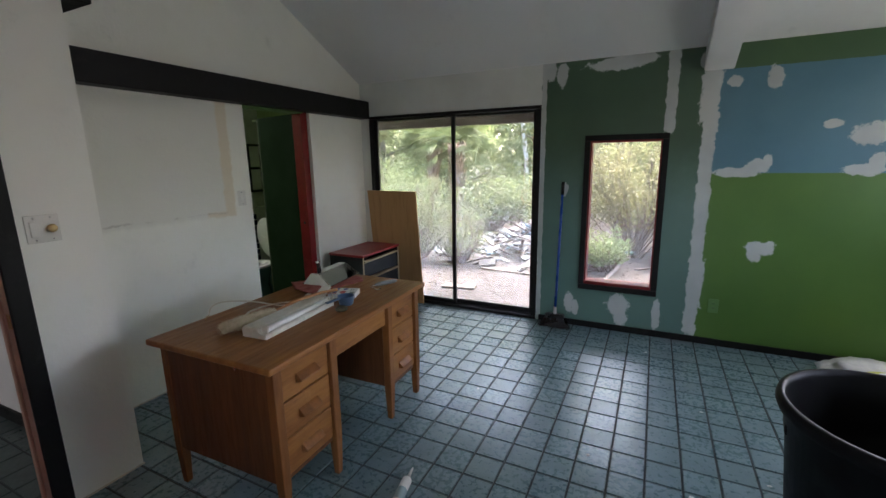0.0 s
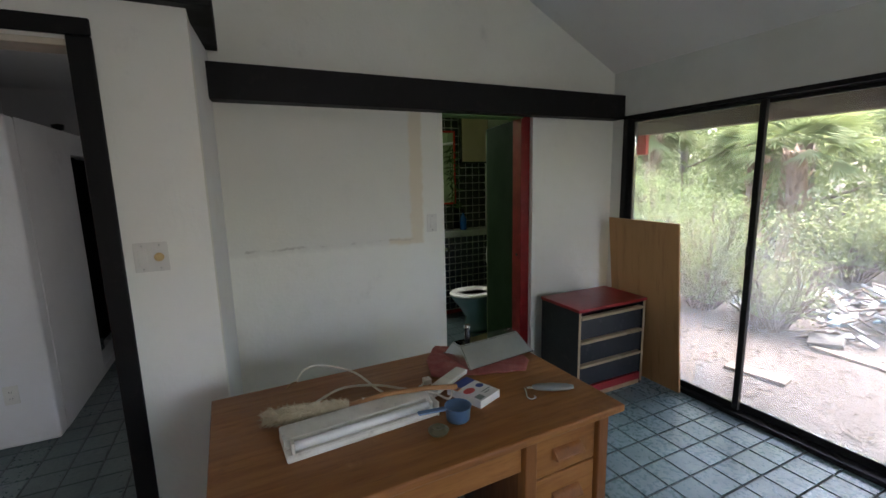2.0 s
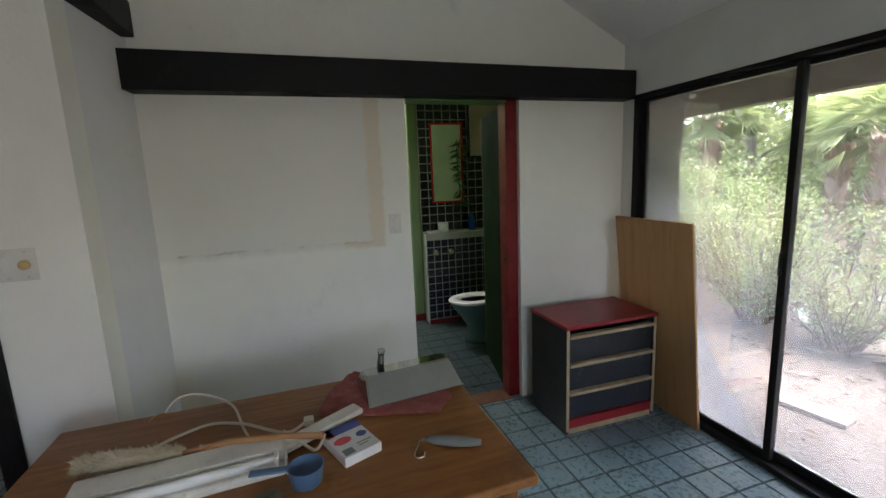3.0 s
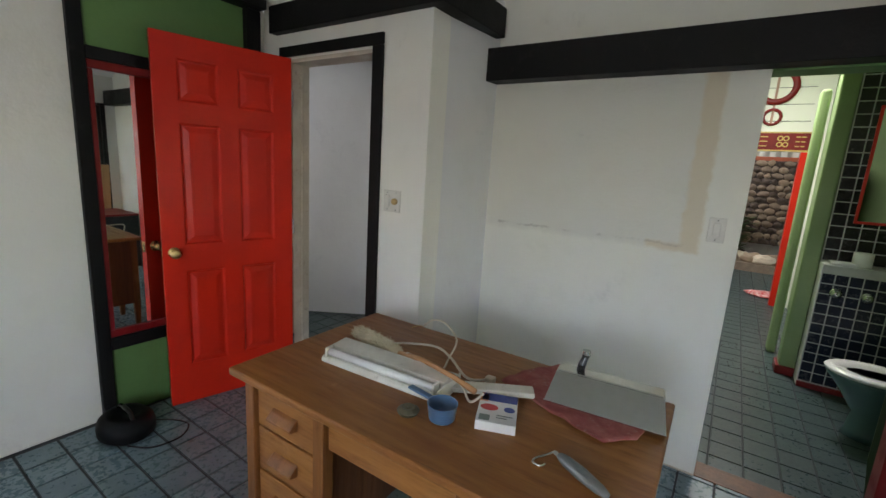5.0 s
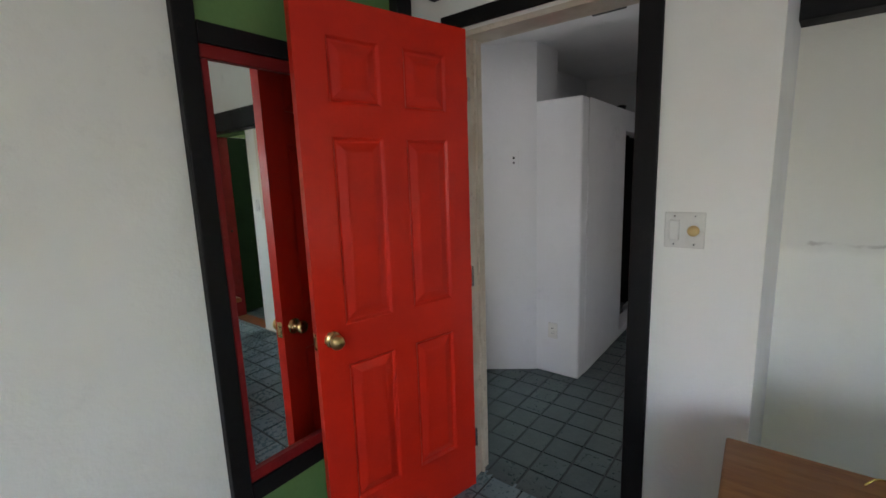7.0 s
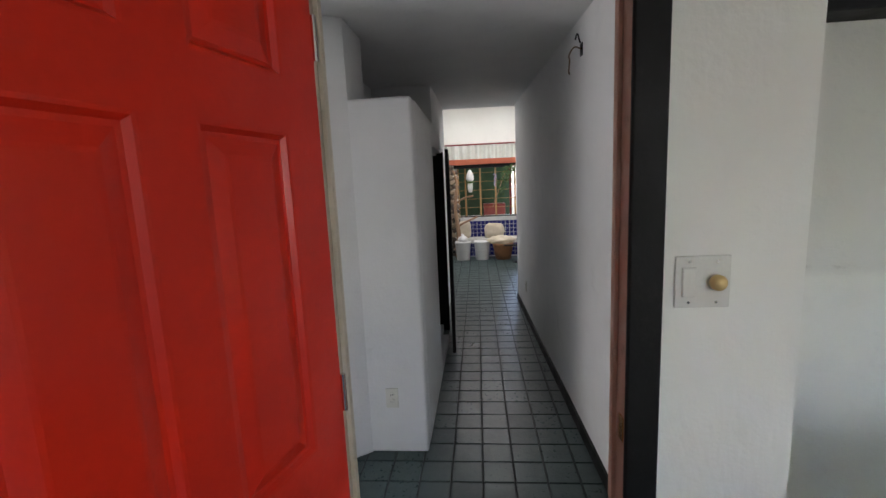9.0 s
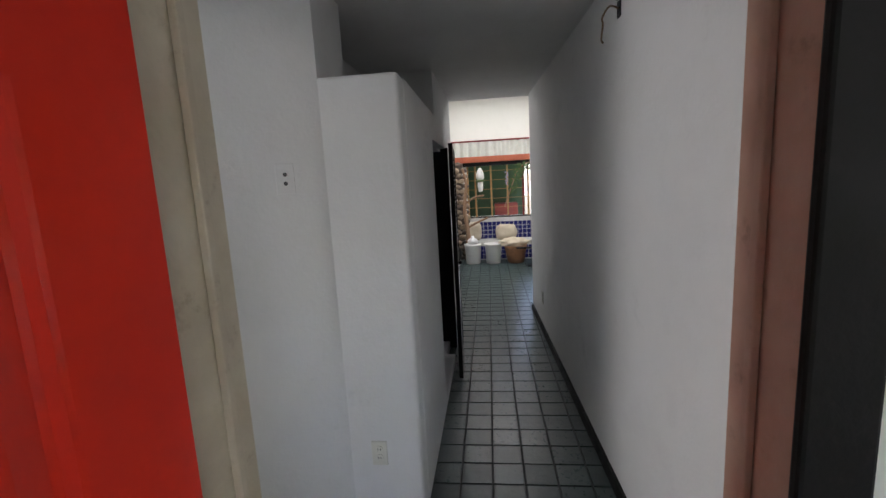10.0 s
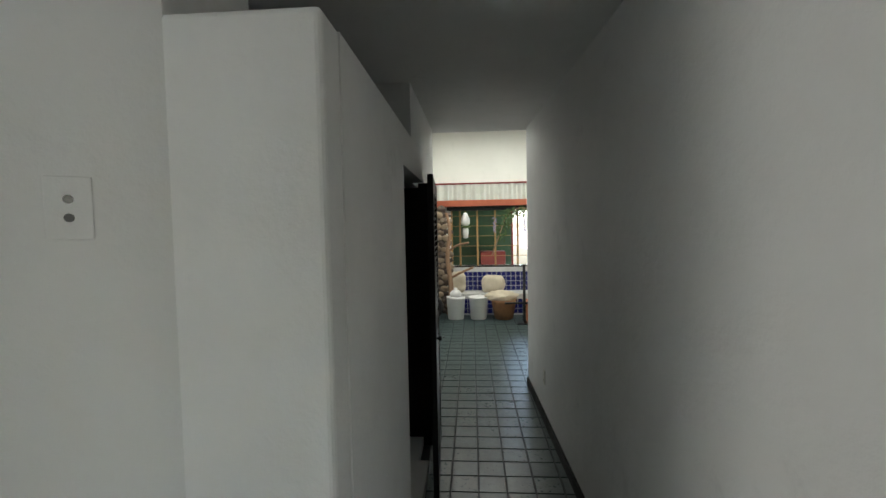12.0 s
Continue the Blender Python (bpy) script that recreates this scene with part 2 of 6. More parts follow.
def tube(points, r, n=8, m=None):
    """A round cord along points; r is a radius or one for each point."""
    bm = bmesh.new()
    pts = [Vector(p) for p in points]
    rings = []
    for k, p in enumerate(pts):
        d = (pts[min(k + 1, len(pts) - 1)] - pts[max(k - 1, 0)]).normalized()
        a = d.orthogonal().normalized() if abs(d.z) > 0.95 else d.cross(Vector((0, 0, 1))).normalized()
        b = d.cross(a)
        rr = r[k] if isinstance(r, (list, tuple)) else r
        rings.append([bm.verts.new(p + rr * (math.cos(2 * math.pi * j / n) * a + math.sin(2 * math.pi * j / n) * b)) for j in range(n)])
    for a, b in zip(rings, rings[1:]):
        for j in range(n):
            bm.faces.new((a[j], a[(j + 1) % n], b[(j + 1) % n], b[j]))
    bm.faces.new(rings[0])
    bm.faces.new(rings[-1])
    if m is not None:
        bmesh.ops.transform(bm, matrix=m, verts=bm.verts)
    return bm


def spline(ctrl, n=10):
    """A smooth run through control points."""
    pts = [Vector(c) for c in ctrl]
    pts = [pts[0]] + pts + [pts[-1]]
    out = []
    for k in range(1, len(pts) - 2):
        p0, p1, p2, p3 = pts[k - 1:k + 3]
        for j in range(n):
            u = j / n
            out.append(0.5 * (2 * p1 + (p2 - p0) * u + (2 * p0 - 5 * p1 + 4 * p2 - p3) * u * u + (3 * p1 - p0 - 3 * p2 + p3) * u ** 3))
    out.append(pts[-2])
    return out


def join(*bms):
    out = bmesh.new()
    for b in bms:
        me = bpy.data.meshes.new("tmp")
        b.to_mesh(me)
        b.free()
        out.from_mesh(me)
        bpy.data.meshes.remove(me)
    return out


def pierced(axis, p0, p1, u0, u1, z0, z1, holes=()):
    """A wall between planes p0 and p1 of an axis, over u0..u1 and z0..z1, with rectangular holes (u0, u1, z0, z1) right through."""
    us = sorted({u0, u1, *[min(max(h[k], u0), u1) for h in holes for k in (0, 1)]})
    zs = sorted({z0, z1, *[min(max(h[k], z0), z1) for h in holes for k in (2, 3)]})
    bm = bmesh.new()
    cache = {}

    def vert(p, u, z):
        key = (p, round(u, 5), round(z, 5))
        if key not in cache:
            cache[key] = bm.verts.new((p, u, z) if axis == "x" else (u, p, z))
        return cache[key]

    def solid(i, j):
        if not (0 <= i < len(us) - 1 and 0 <= j < len(zs) - 1):
            return False
        um, zm = (us[i] + us[i + 1]) / 2, (zs[j] + zs[j + 1]) / 2
        return not any(h[0] < um < h[1] and h[2] < zm < h[3] for h in holes)

    for i in range(len(us) - 1):
        for j in range(len(zs) - 1):
            if not solid(i, j):
                continue
            a, b, c, d = us[i], us[i + 1], zs[j], zs[j + 1]
            for p in (p0, p1):
                bm.faces.new((vert(p, a, c), vert(p, b, c), vert(p, b, d), vert(p, a, d)))
            for (di, dj, e) in ((-1, 0, ((a, c), (a, d))), (1, 0, ((b, c), (b, d))), (0, -1, ((a, c), (b, c))), (0, 1, ((a, d), (b, d)))):
                if not solid(i + di, j + dj):
                    (ua, za), (ub, zb) = e
                    bm.faces.new((vert(p0, ua, za), vert(p0, ub, zb), vert(p1, ub, zb), vert(p1, ua, za)))
    return bm


def prism(corners, z0, z1):
    bm = bmesh.new()
    lo = [bm.verts.new((x, y, z0)) for x, y in corners]
    hi = [bm.verts.new((x, y, z1)) for x, y in corners]
    bm.faces.new(lo)
    bm.faces.new(hi)
    n = len(corners)
    for k in range(n):
        bm.faces.new((lo[k], lo[(k + 1) % n], hi[(k + 1) % n], hi[k]))
    return bm


def setting(name, bm, mat, label="", category=""):
    return tagged(link(name, bm, mat), label, category, "", "structure")




def roof_z(y):
    return 2.295 + SLOPE * (WY - y)


# window wall, pierced by the sliding door and the window
SD = (-0.49, 1.33, 0.0, 1.965)
WN = (1.722, 2.332, 0.374, 1.677)


def wall_paint():
    """Teal, blue and green paint fields with pale spackle over them."""
    m, t, p = nodes_of("painted_drywall")
    v = coords(t)
    sep = t.nodes.new("ShaderNodeSeparateXYZ")
    t.links.new(v, sep.inputs[0])
    x, z = sep.outputs[0], sep.outputs[2]
    wob = mth(t, "MULTIPLY", mth(t, "SUBTRACT", nz(t, v, 16, 6, 0.65), 0.5), 0.05)
    wob2 = mth(t, "ADD", mth(t, "MULTIPLY", mth(t, "SUBTRACT", nz(t, v, 11, 7, 0.72), 0.5), 1.7), mth(t, "MULTIPLY", mth(t, "SUBTRACT", nz(t, v, 60, 4, 0.7), 0.5), 0.5))
    xw, zw = mth(t, "ADD", x, wob), mth(t, "ADD", z, mth(t, "MULTIPLY", wob, 0.25))
    big = ramp(t, nz(t, v, 2.2, 5), 0.3, 0.7)
    teal = mixc(t, big, (0.082, 0.165, 0.115), (0.068, 0.14, 0.098))
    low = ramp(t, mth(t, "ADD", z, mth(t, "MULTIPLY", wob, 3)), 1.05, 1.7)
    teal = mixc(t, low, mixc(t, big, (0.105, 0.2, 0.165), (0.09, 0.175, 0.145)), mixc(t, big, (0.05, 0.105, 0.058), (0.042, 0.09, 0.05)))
    blue = mixc(t, big, (0.085, 0.2, 0.265), (0.07, 0.175, 0.235))
    lime = mixc(t, big, (0.082, 0.18, 0.03), (0.07, 0.158, 0.026))
    top = mixc(t, big, (0.06, 0.125, 0.05), (0.05, 0.11, 0.045))
    right = mixc(t, mth(t, "GREATER_THAN", zw, 1.381), lime, blue)
    right = mixc(t, mth(t, "GREATER_THAN", zw, 2.125), right, top)
    c = mixc(t, mth(t, "GREATER_THAN", xw, 2.63), teal, right)
    c = mixc(t, mth(t, "LESS_THAN", xw, 1.335), c, mixc(t, big, (0.66, 0.68, 0.64), (0.58, 0.6, 0.56)))
    # spackle: (x, z, half width, half height, squareness)
    spots = ((1.352, 1.0, 0.022, 1.35, 1), (1.40, 2.24, 0.05, 0.10, 0), (1.50, 2.20, 0.05, 0.10, 0), (1.92, 2.235, 0.24, 0.05, 0), (2.06, 2.26, 0.2, 0.05, 0),
             (2.332, 2.02, 0.042, 0.34, 1), (2.605, 1.1, 0.05, 1.06, 1), (2.585, 1.95, 0.06, 0.2, 1), (2.62, 0.5, 0.055, 0.2, 1), (2.53, 2.2, 0.03, 0.06, 0),
             (1.56, 1.24, 0.03, 0.06, 0), (1.63, 0.21, 0.045, 0.11, 0), (1.69, 0.17, 0.03, 0.08, 0), (2.05, 0.24, 0.10, 0.10, 0), (2.08, 0.14, 0.06, 0.09, 0),
             (2.355, 0.19, 0.035, 0.15, 0), (2.80, 1.385, 0.18, 0.04, 0), (2.93, 1.43, 0.07, 0.06, 0), (2.99, 1.47, 0.035, 0.06, 0), (2.73, 2.04, 0.05, 0.045, 0),
             (2.97, 2.04, 0.05, 0.09, 0), (3.327, 1.714, 0.055, 0.032, 0), (3.55, 1.64, 0.13, 0.08, 0), (3.52, 1.40, 0.11, 0.045, 0), (3.59, 1.46, 0.045, 0.06, 0), (3.62, 2.06, 0.05, 0.07, 0),
             (2.98, 0.77, 0.05, 0.06, 0), (3.02, 0.82, 0.10, 0.06, 0))
    best = None
    for (cx, cz, rx, rz, sq) in spots:
        d = vmth(t, "MULTIPLY", vmth(t, "SUBTRACT", v, (cx, WY, cz)), (1 / rx, 0, 1 / rz))
        if sq:
            s2 = t.nodes.new("ShaderNodeSeparateXYZ")
            t.links.new(vmth(t, "ABSOLUTE", d), s2.inputs[0])
            e = mth(t, "MAXIMUM", s2.outputs[0], mth(t, "ADD", mth(t, "MULTIPLY", mth(t, "SUBTRACT", s2.outputs[2], 1), rz / rx * 0.4), 1))
        else:
            e = vmth(t, "LENGTH", d)
        best = e if best is None else mth(t, "MINIMUM", best, e)
    mask = ramp(t, mth(t, "ADD", best, wob2), 0.84, 1.02, 1, 0)
    c = mixc(t, mth(t, "MULTIPLY", mask, 0.93), c, mixc(t, big, (0.56, 0.58, 0.56), (0.44, 0.47, 0.46)))
    fine = nz(t, v, 60, 4, 0.6)
    put(t, p.inputs["Base Color"], c)
    put(t, p.inputs["Roughness"], ramp(t, mask, 0, 1, 0.42, 0.75))
    bump(t, p, mth(t, "ADD", mth(t, "MULTIPLY", mask, 0.6), mth(t, "MULTIPLY", fine, 0.4)), 0.4, 0.004)
    return m


def long_wall_paint():
    """White paint with the ghost of a board once fixed to the wall: a grimy outline and a strip of bare tan plaster."""
    m = plaster("white_wall_with_board_ghost", (0.82, 0.815, 0.735), (0.68, 0.685, 0.60))
    t = m.node_tree
    p = t.nodes["Principled BSDF"]
    base = p.inputs["Base Color"].links[0].from_socket
    v = coords(t)
    sep = t.nodes.new("ShaderNodeSeparateXYZ")
    t.links.new(v, sep.inputs[0])
    wob = mth(t, "MULTIPLY", mth(t, "SUBTRACT", nz(t, v, 14, 5, 0.65), 0.5), 0.05)
    y, z = mth(t, "ADD", sep.outputs[1], wob), mth(t, "ADD", sep.outputs[2], wob)

    def band(s, a, b, soft=0.008):
        return mth(t, "MULTIPLY", ramp(t, s, a - soft, a + soft), ramp(t, s, b - soft, b + soft, 1, 0))

    inside = mth(t, "MULTIPLY", band(y, -0.6, 1.185), band(z, 1.125, 1.93, 0.02))
    c = mixc(t, mth(t, "MULTIPLY", inside, 0.5), base, (0.64, 0.63, 0.57))
    tan = mth(t, "MULTIPLY", band(y, 1.105, 1.19, 0.012), band(z, 1.12, 1.95))
    tan = mth(t, "MAXIMUM", tan, mth(t, "MULTIPLY", band(y, 0.95, 1.19), band(z, 1.12, 1.16, 0.012)))
    c = mixc(t, mth(t, "MULTIPLY", tan, 0.5), c, (0.66, 0.54, 0.33))
    line = mth(t, "MULTIPLY", mth(t, "MULTIPLY", band(y, 0.12, 1.12), band(z, 1.146, 1.158, 0.004)), ramp(t, nz(t, v, 6, 6, 0.7), 0.4, 0.62))
    c = mixc(t, mth(t, "MULTIPLY", line, 0.5), c, (0.33, 0.3, 0.25))
    put(t, p.inputs["Base Color"], c)
    return m


WALLP = wall_paint()
GHOST = long_wall_paint()
TOPZ = 4.6
# the opening from x 3.92 on is unseen, added for a fill lamp
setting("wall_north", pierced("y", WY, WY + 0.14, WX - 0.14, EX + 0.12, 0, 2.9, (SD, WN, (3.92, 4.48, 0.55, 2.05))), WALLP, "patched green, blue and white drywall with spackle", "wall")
# long wall: bathroom doorway, and open behind the jog towards the corridor
BD = (1.34, 2.056, 0.0, 1.955)
setting("wall_west", pierced("x", WX - 0.14, WX, -3.5, WY, 0, TOPZ, (BD, (-3.6, -0.06, -0.1, 2.31))), GHOST, "white painted drywall with the ghost of a removed board", "wall")
# the jog: a wall standing proud, with the red door's opening
DW = (-1.09, -0.340, 0.0, 2.035)
setting("wall_jog", pierced("x", -0.12, 0.0, BY, 0.0, 0, 2.33, (DW,)), WHITE, "white painted wall around the hall doorway", "wall")
setting("wall_jog_return", block(WX + 0.002, -0.122, -0.075, -0.001, 0, 2.33), WHITE, "white painted return of the jog", "wall")


def moon_wall(x0, x1, zt, cx, cz, r, foot):
    """A wall with a round opening that runs down to the floor in a straight foot."""
    bm = bmesh.new()
    a0 = math.asin(foot / r)
    ring = [(cx + r * math.sin(a), cz - r * math.cos(a)) for a in np.linspace(a0, 2 * math.pi - a0, 61)]
    hole = [(cx + foot, 0.0)] + ring + [(cx - foot, 0.0)]
    outer = [(x1, 0.0), (x1, cz), (x1, zt), (cx, zt), (x0, zt), (x0, cz), (x0, 0.0)]
    near = [[bm.verts.new((x, y, z)) for x, z in hole] for y in (BY, BY - 0.12)]
    far = [[bm.verts.new((x, y, z)) for x, z in outer] for y in (BY, BY - 0.12)]
    n, half = len(hole), len(hole) // 2
    stops = [0, half // 2, half, half, half, half + half // 2, n - 1]
    for side in (0, 1):
        for k in range(6):
            seg = near[side][stops[k]:stops[k + 1] + 1]
            bm.faces.new([far[side][k + 1], far[side][k]] + seg) if len(seg) > 1 else bm.faces.new([far[side][k + 1], far[side][k], seg[0]])
    for k in range(n - 1):
        bm.faces.new((near[0][k], near[0][k + 1], near[1][k + 1], near[1][k]))
    for k in range(6):
        bm.faces.new((far[0][k], far[0][k + 1], far[1][k + 1], far[1][k]))
    bm.normal_update()
    bmesh.ops.triangulate(bm, faces=[f for f in bm.faces if len(f.verts) > 4])
    return bm


setting("wall_south", moon_wall(0.0, EX + 0.12, TOPZ, 2.30, 1.10, 0.807, 0.58), WHITE, "white back wall with a round keyhole doorway", "wall")
# this opening is unseen, added for a lamp that fills the room
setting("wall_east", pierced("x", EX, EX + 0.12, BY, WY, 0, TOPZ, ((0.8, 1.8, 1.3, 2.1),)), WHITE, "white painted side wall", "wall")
setting("wall_south_upper", block(WX + 0.001, -0.001, BY - 0.12, BY, 2.45, TOPZ), WHITE, "white wall over the hall", "wall")
setting("jog_filler", block(-0.118, -0.003, BY + 0.001, BY + 0.129, 2.331, 2.384), WHITE, "white strip over the jog", "wall")
setting("jog_filler", block(-0.118, -0.003, BY + 0.13, -0.002, 2.336, 2.384), WHITE, "white strip over the jog", "wall")
setting("jog_top", block(WX + 0.001, -0.001, BY + 0.001, -0.001, 2.385, 2.44), WHITE, "white top of the jog", "ledge")
# vaulted ceiling with a white rafter
cbm = bmesh.new()
for y0, y1 in ((BY - 0.12, WY + 0.14),):
    vs = [cbm.verts.new((x, y, roof_z(y) + dz)) for dz in (0, 0.15) for x, y in ((WX - 0.14, y0), (EX + 0.12, y0), (EX + 0.12, y1), (WX - 0.14, y1))]
    for f in ((0, 1, 2, 3), (7, 6, 5, 4), (0, 4, 5, 1), (1, 5, 6, 2), (2, 6, 7, 3), (3, 7, 4, 0)):
        cbm.faces.new([vs[k] for k in f])
setting("ceiling", cbm, CEILW, "white sloped drywall ceiling", "ceiling")
rbm = bmesh.new()
vs = [rbm.verts.new((x, y, roof_z(y) + dz)) for dz in (-0.175, 0.02) for x, y in ((2.53, BY), (2.72, BY), (2.72, WY - 0.003), (2.53, WY - 0.003))]
for f in ((0, 1, 2, 3), (7, 6, 5, 4), (0, 4, 5, 1), (1, 5, 6, 2), (2, 6, 7, 3), (3, 7, 4, 0)):
    rbm.faces.new([vs[k] for k in f])
bmesh.ops.bevel(rbm, geom=rbm.edges[:], offset=0.006, segments=2, affect="EDGES")
setting("rafter", rbm, CEILW, "white boxed ceiling beam", "beam")

# black beams and posts
setting("beam_low", block(WX - 0.001, -0.484, -0.002, WY - 0.002, 1.943, 2.118, 0.006), BLACKP, "black painted low beam along the wall", "beam")
setting("beam_jog", block(-0.56, 0.055, BY + 0.13, 0.088, 2.182, 2.335, 0.006), BLACKP, "black painted beam capping the jog", "beam")
setting("beam_back", block(0.06, 1.0, BY + 0.002, BY + 0.125, 2.31, 2.47, 0.006), BLACKP, "black painted beam on the back wall", "beam")
setting("post_left", block(0.945, 1.005, BY + 0.002, BY + 0.035, 0, 2.309, 0.004), BLACKP, "black painted post", "trim")
setting("post_right", block(0.06, 0.15, BY + 0.002, BY + 0.06, 0, 2.309, 0.004), BLACKP, "black painted post", "trim")
setting("green_panel_upper", block(0.151, 0.944, BY + 0.002, BY + 0.016, 1.91, 2.309), GREENP, "leaf green painted panel", "wall")
setting("green_panel_lower", block(0.151, 0.944, BY + 0.002, BY + 0.016, 0.002, 0.39), GREENP, "leaf green painted panel", "wall")
setting("mirror_rail_top", block(0.151, 0.944, BY + 0.003, BY + 0.034, 1.85, 1.909, 0.003), BLACKP, "black painted rail", "trim")
setting("mirror_rail_bottom", block(0.151, 0.944, BY + 0.003, BY + 0.034, 0.391, 0.46, 0.003), BLACKP, "black painted rail", "trim")
wm = empty("wall_mirror", pose(0.545, BY + 0.002, 1.155), "tall wall mirror in a red frame", "mirror")
part("glass", block(-0.374, 0.376, 0.0, 0.012, -0.665, 0.665), MIRRORM, wm)
for nm, b in (("frame_top", (-0.393, 0.398, 0, 0.026, 0.655, 0.694)), ("frame_bottom", (-0.393, 0.398, 0, 0.026, -0.694, -0.655)),
              ("frame_side", (0.376, 0.398, 0, 0.0255, -0.654, 0.654)), ("frame_side", (-0.393, -0.374, 0, 0.0255, -0.654, 0.654))):
    part(nm, block(*b, bev=0.003), REDTRIM, wm)

# hall doorway: jambs, black casing
dj = empty("door_1", pose(0, 0, 0), "hall doorway with a cream hinge jamb and black casing", "doorway")
dj["kind"] = "structure"
part("jamb_hinge", block(-0.125, 0.004, -1.089, -1.044, 0, 2.034, 0.003), CREAM, dj, "cream painted jamb")
part("jamb_latch", block(-0.125, 0.004, -0.363, -0.341, 0, 2.034, 0.003), JAMBP, dj, "primed brown jamb with chipped edge")
part("jamb_head", block(-0.125, 0.004, -1.043, -0.364, 2.012, 2.034, 0.003), CREAM, dj)
part("door_stop", block(-0.075, -0.06, -0.374, -0.364, 0, 2.011, 0.002), JAMBP, dj)
part("door_stop", block(-0.075, -0.06, -1.043, -1.031, 0, 2.011, 0.002), CREAM, dj)
part("strike_plate", block(-0.04, -0.012, -0.3655, -0.363, 0.87, 0.93), BRASS, dj, "small brass strike plate")
part("casing", block(0.0045, 0.021, -0.369, -0.296, 0, 2.045, 0.005), BLACKP, dj, "black casing")
part("casing", block(0.0045, 0.021, -1.15, -1.092, 0, 2.045, 0.005), BLACKP, dj)
part("casing", block(0.0045, 0.021, -1.15, -0.296, 2.046, 2.105, 0.005), BLACKP, dj, "black casing")

# corridor walls
setting("wall_corridor_north", prism(((-0.123, -0.075), (-4.47, -0.205), (-4.47, -0.05), (-0.723, 0.05), (-0.123, -0.003)), 0, 2.5), HALLW, "scuffed lilac white corridor wall", "wall")
setting("wall_hall_oblique", prism(((-1.255, -1.325), (-0.95, -1.78), (-0.64, -2.26), (-0.95, -3.5), (-1.6, -3.5), (-1.6, -1.325)), 0, 2.5), HALLW, "lilac white angled hall wall", "wall")
setting("wall_hall_end", block(-1.0, 0.12, -3.6, -3.5, 0, 2.5), HALLW, "plain hall end wall", "wall")
setting("wall_hall_east", block(-0.002, 0.12, -4.3, BY - 0.121, 0, 2.5), HALLW, "plain hall side wall", "wall")
BX0, BX1 = -3.0, -1.255
setting("wall_partition", pierced("y", -1.12, -1.005, BX0, BX1 - 0.121, 0, 1.935, ((-3.02, -2.24, 0.06, 1.77),)), HALLW, "white partition with a ledge on top and a closet opening", "wall")
setting("partition_end", block(BX1 - 0.12, BX1, -1.36, -1.0045, 0, 1.9352, 0.014, 3), HALLW, "white end of the partition", "wall")
setting("ledge", block(BX0, BX1 - 0.121, -1.6, -1.121, 1.86, 1.934), HALLW, "white ledge over the closet", "shelf")
setting("wall_ledge_back", block(BX0 - 0.9, BX1 - 0.35, -1.72, -1.61, 0, 2.5), HALLW, "white wall behind the ledge", "wall")
setting("ledge_end", block(BX0 - 0.06, BX0 - 0.001, -1.609, -1.122, 1.86, 2.5), HALLW, "white wall at the end of the ledge", "wall")
setting("wall_corridor_south", pierced("y", -1.18, -1.075, -4.45, BX0, 0, 2.5, ((-3.34, -2.9, 0.06, 1.77),)), HALLW, "white corridor wall past the ledge", "wall")
cc = bmesh.new()
vs = [cc.verts.new((x, y, z + dz)) for dz in (0, 0.08) for x, y, z in ((-4.5, -3.6, 2.405), (-0.121, -3.6, 2.29), (-0.121, 0.05, 2.29), (-4.5, 0.05, 2.405))]
for f in ((0, 1, 2, 3), (7, 6, 5, 4), (0, 4, 5, 1), (1, 5, 6, 2), (2, 6, 7, 3), (3, 7, 4, 0)):
    cc.faces.new([vs[k] for k in f])
setting("ceiling_corridor", cc, HALLW, "dull white corridor ceiling", "ceiling")

# floors
setting("floor", block(WX - 0.14, EX, BY - 0.1, WY + 0.05, -0.12, -0.006), GROUT, "blue-green quarry tile floor with dark joints", "floor")
setting("corridor_floor", block(-10.5, WX - 0.141, -5.0, 3.2, -0.12, -0.006), GROUT, "dark green quarry tile floor of the corridor", "floor")

# skirting
setting("caulk_bead", block(0.0015, 0.009, -0.29, 0.004, 0, 0.008, 0.002), CREAM, "yellowed bead at the foot of the wall", "trim")
setting("caulk_bead_long", block(WX + 0.0015, WX + 0.009, 0.002, 1.335, 0, 0.008, 0.002), CREAM, "yellowed bead at the foot of the wall", "trim")
setting("baseboard_north", block(1.36, EX - 0.002, WY - 0.016, WY - 0.001, 0, 0.055, 0.003), BLACKP, "black painted skirting", "baseboard")
sk = bmesh.new()
quadbox(sk, 0, 4.34, -0.014, 0, 0, 0.075)
bmesh.ops.transform(sk, matrix=Matrix.Translation((-0.125, -0.076, 0)) @ Matrix.Rotation(math.pi + math.atan2(0.13, 4.347), 4, "Z") @ Matrix.Scale(-1, 4, (0, 1, 0)), verts=sk.verts)
setting("baseboard_corridor", sk, BLACKP, "black painted corridor skirting", "baseboard")
setting("threshold", block(WX - 0.14, WX + 0.0, 1.34, 1.977, -0.006, 0.004, 0.003), OAKX, "dark worn wooden threshold", "threshold")

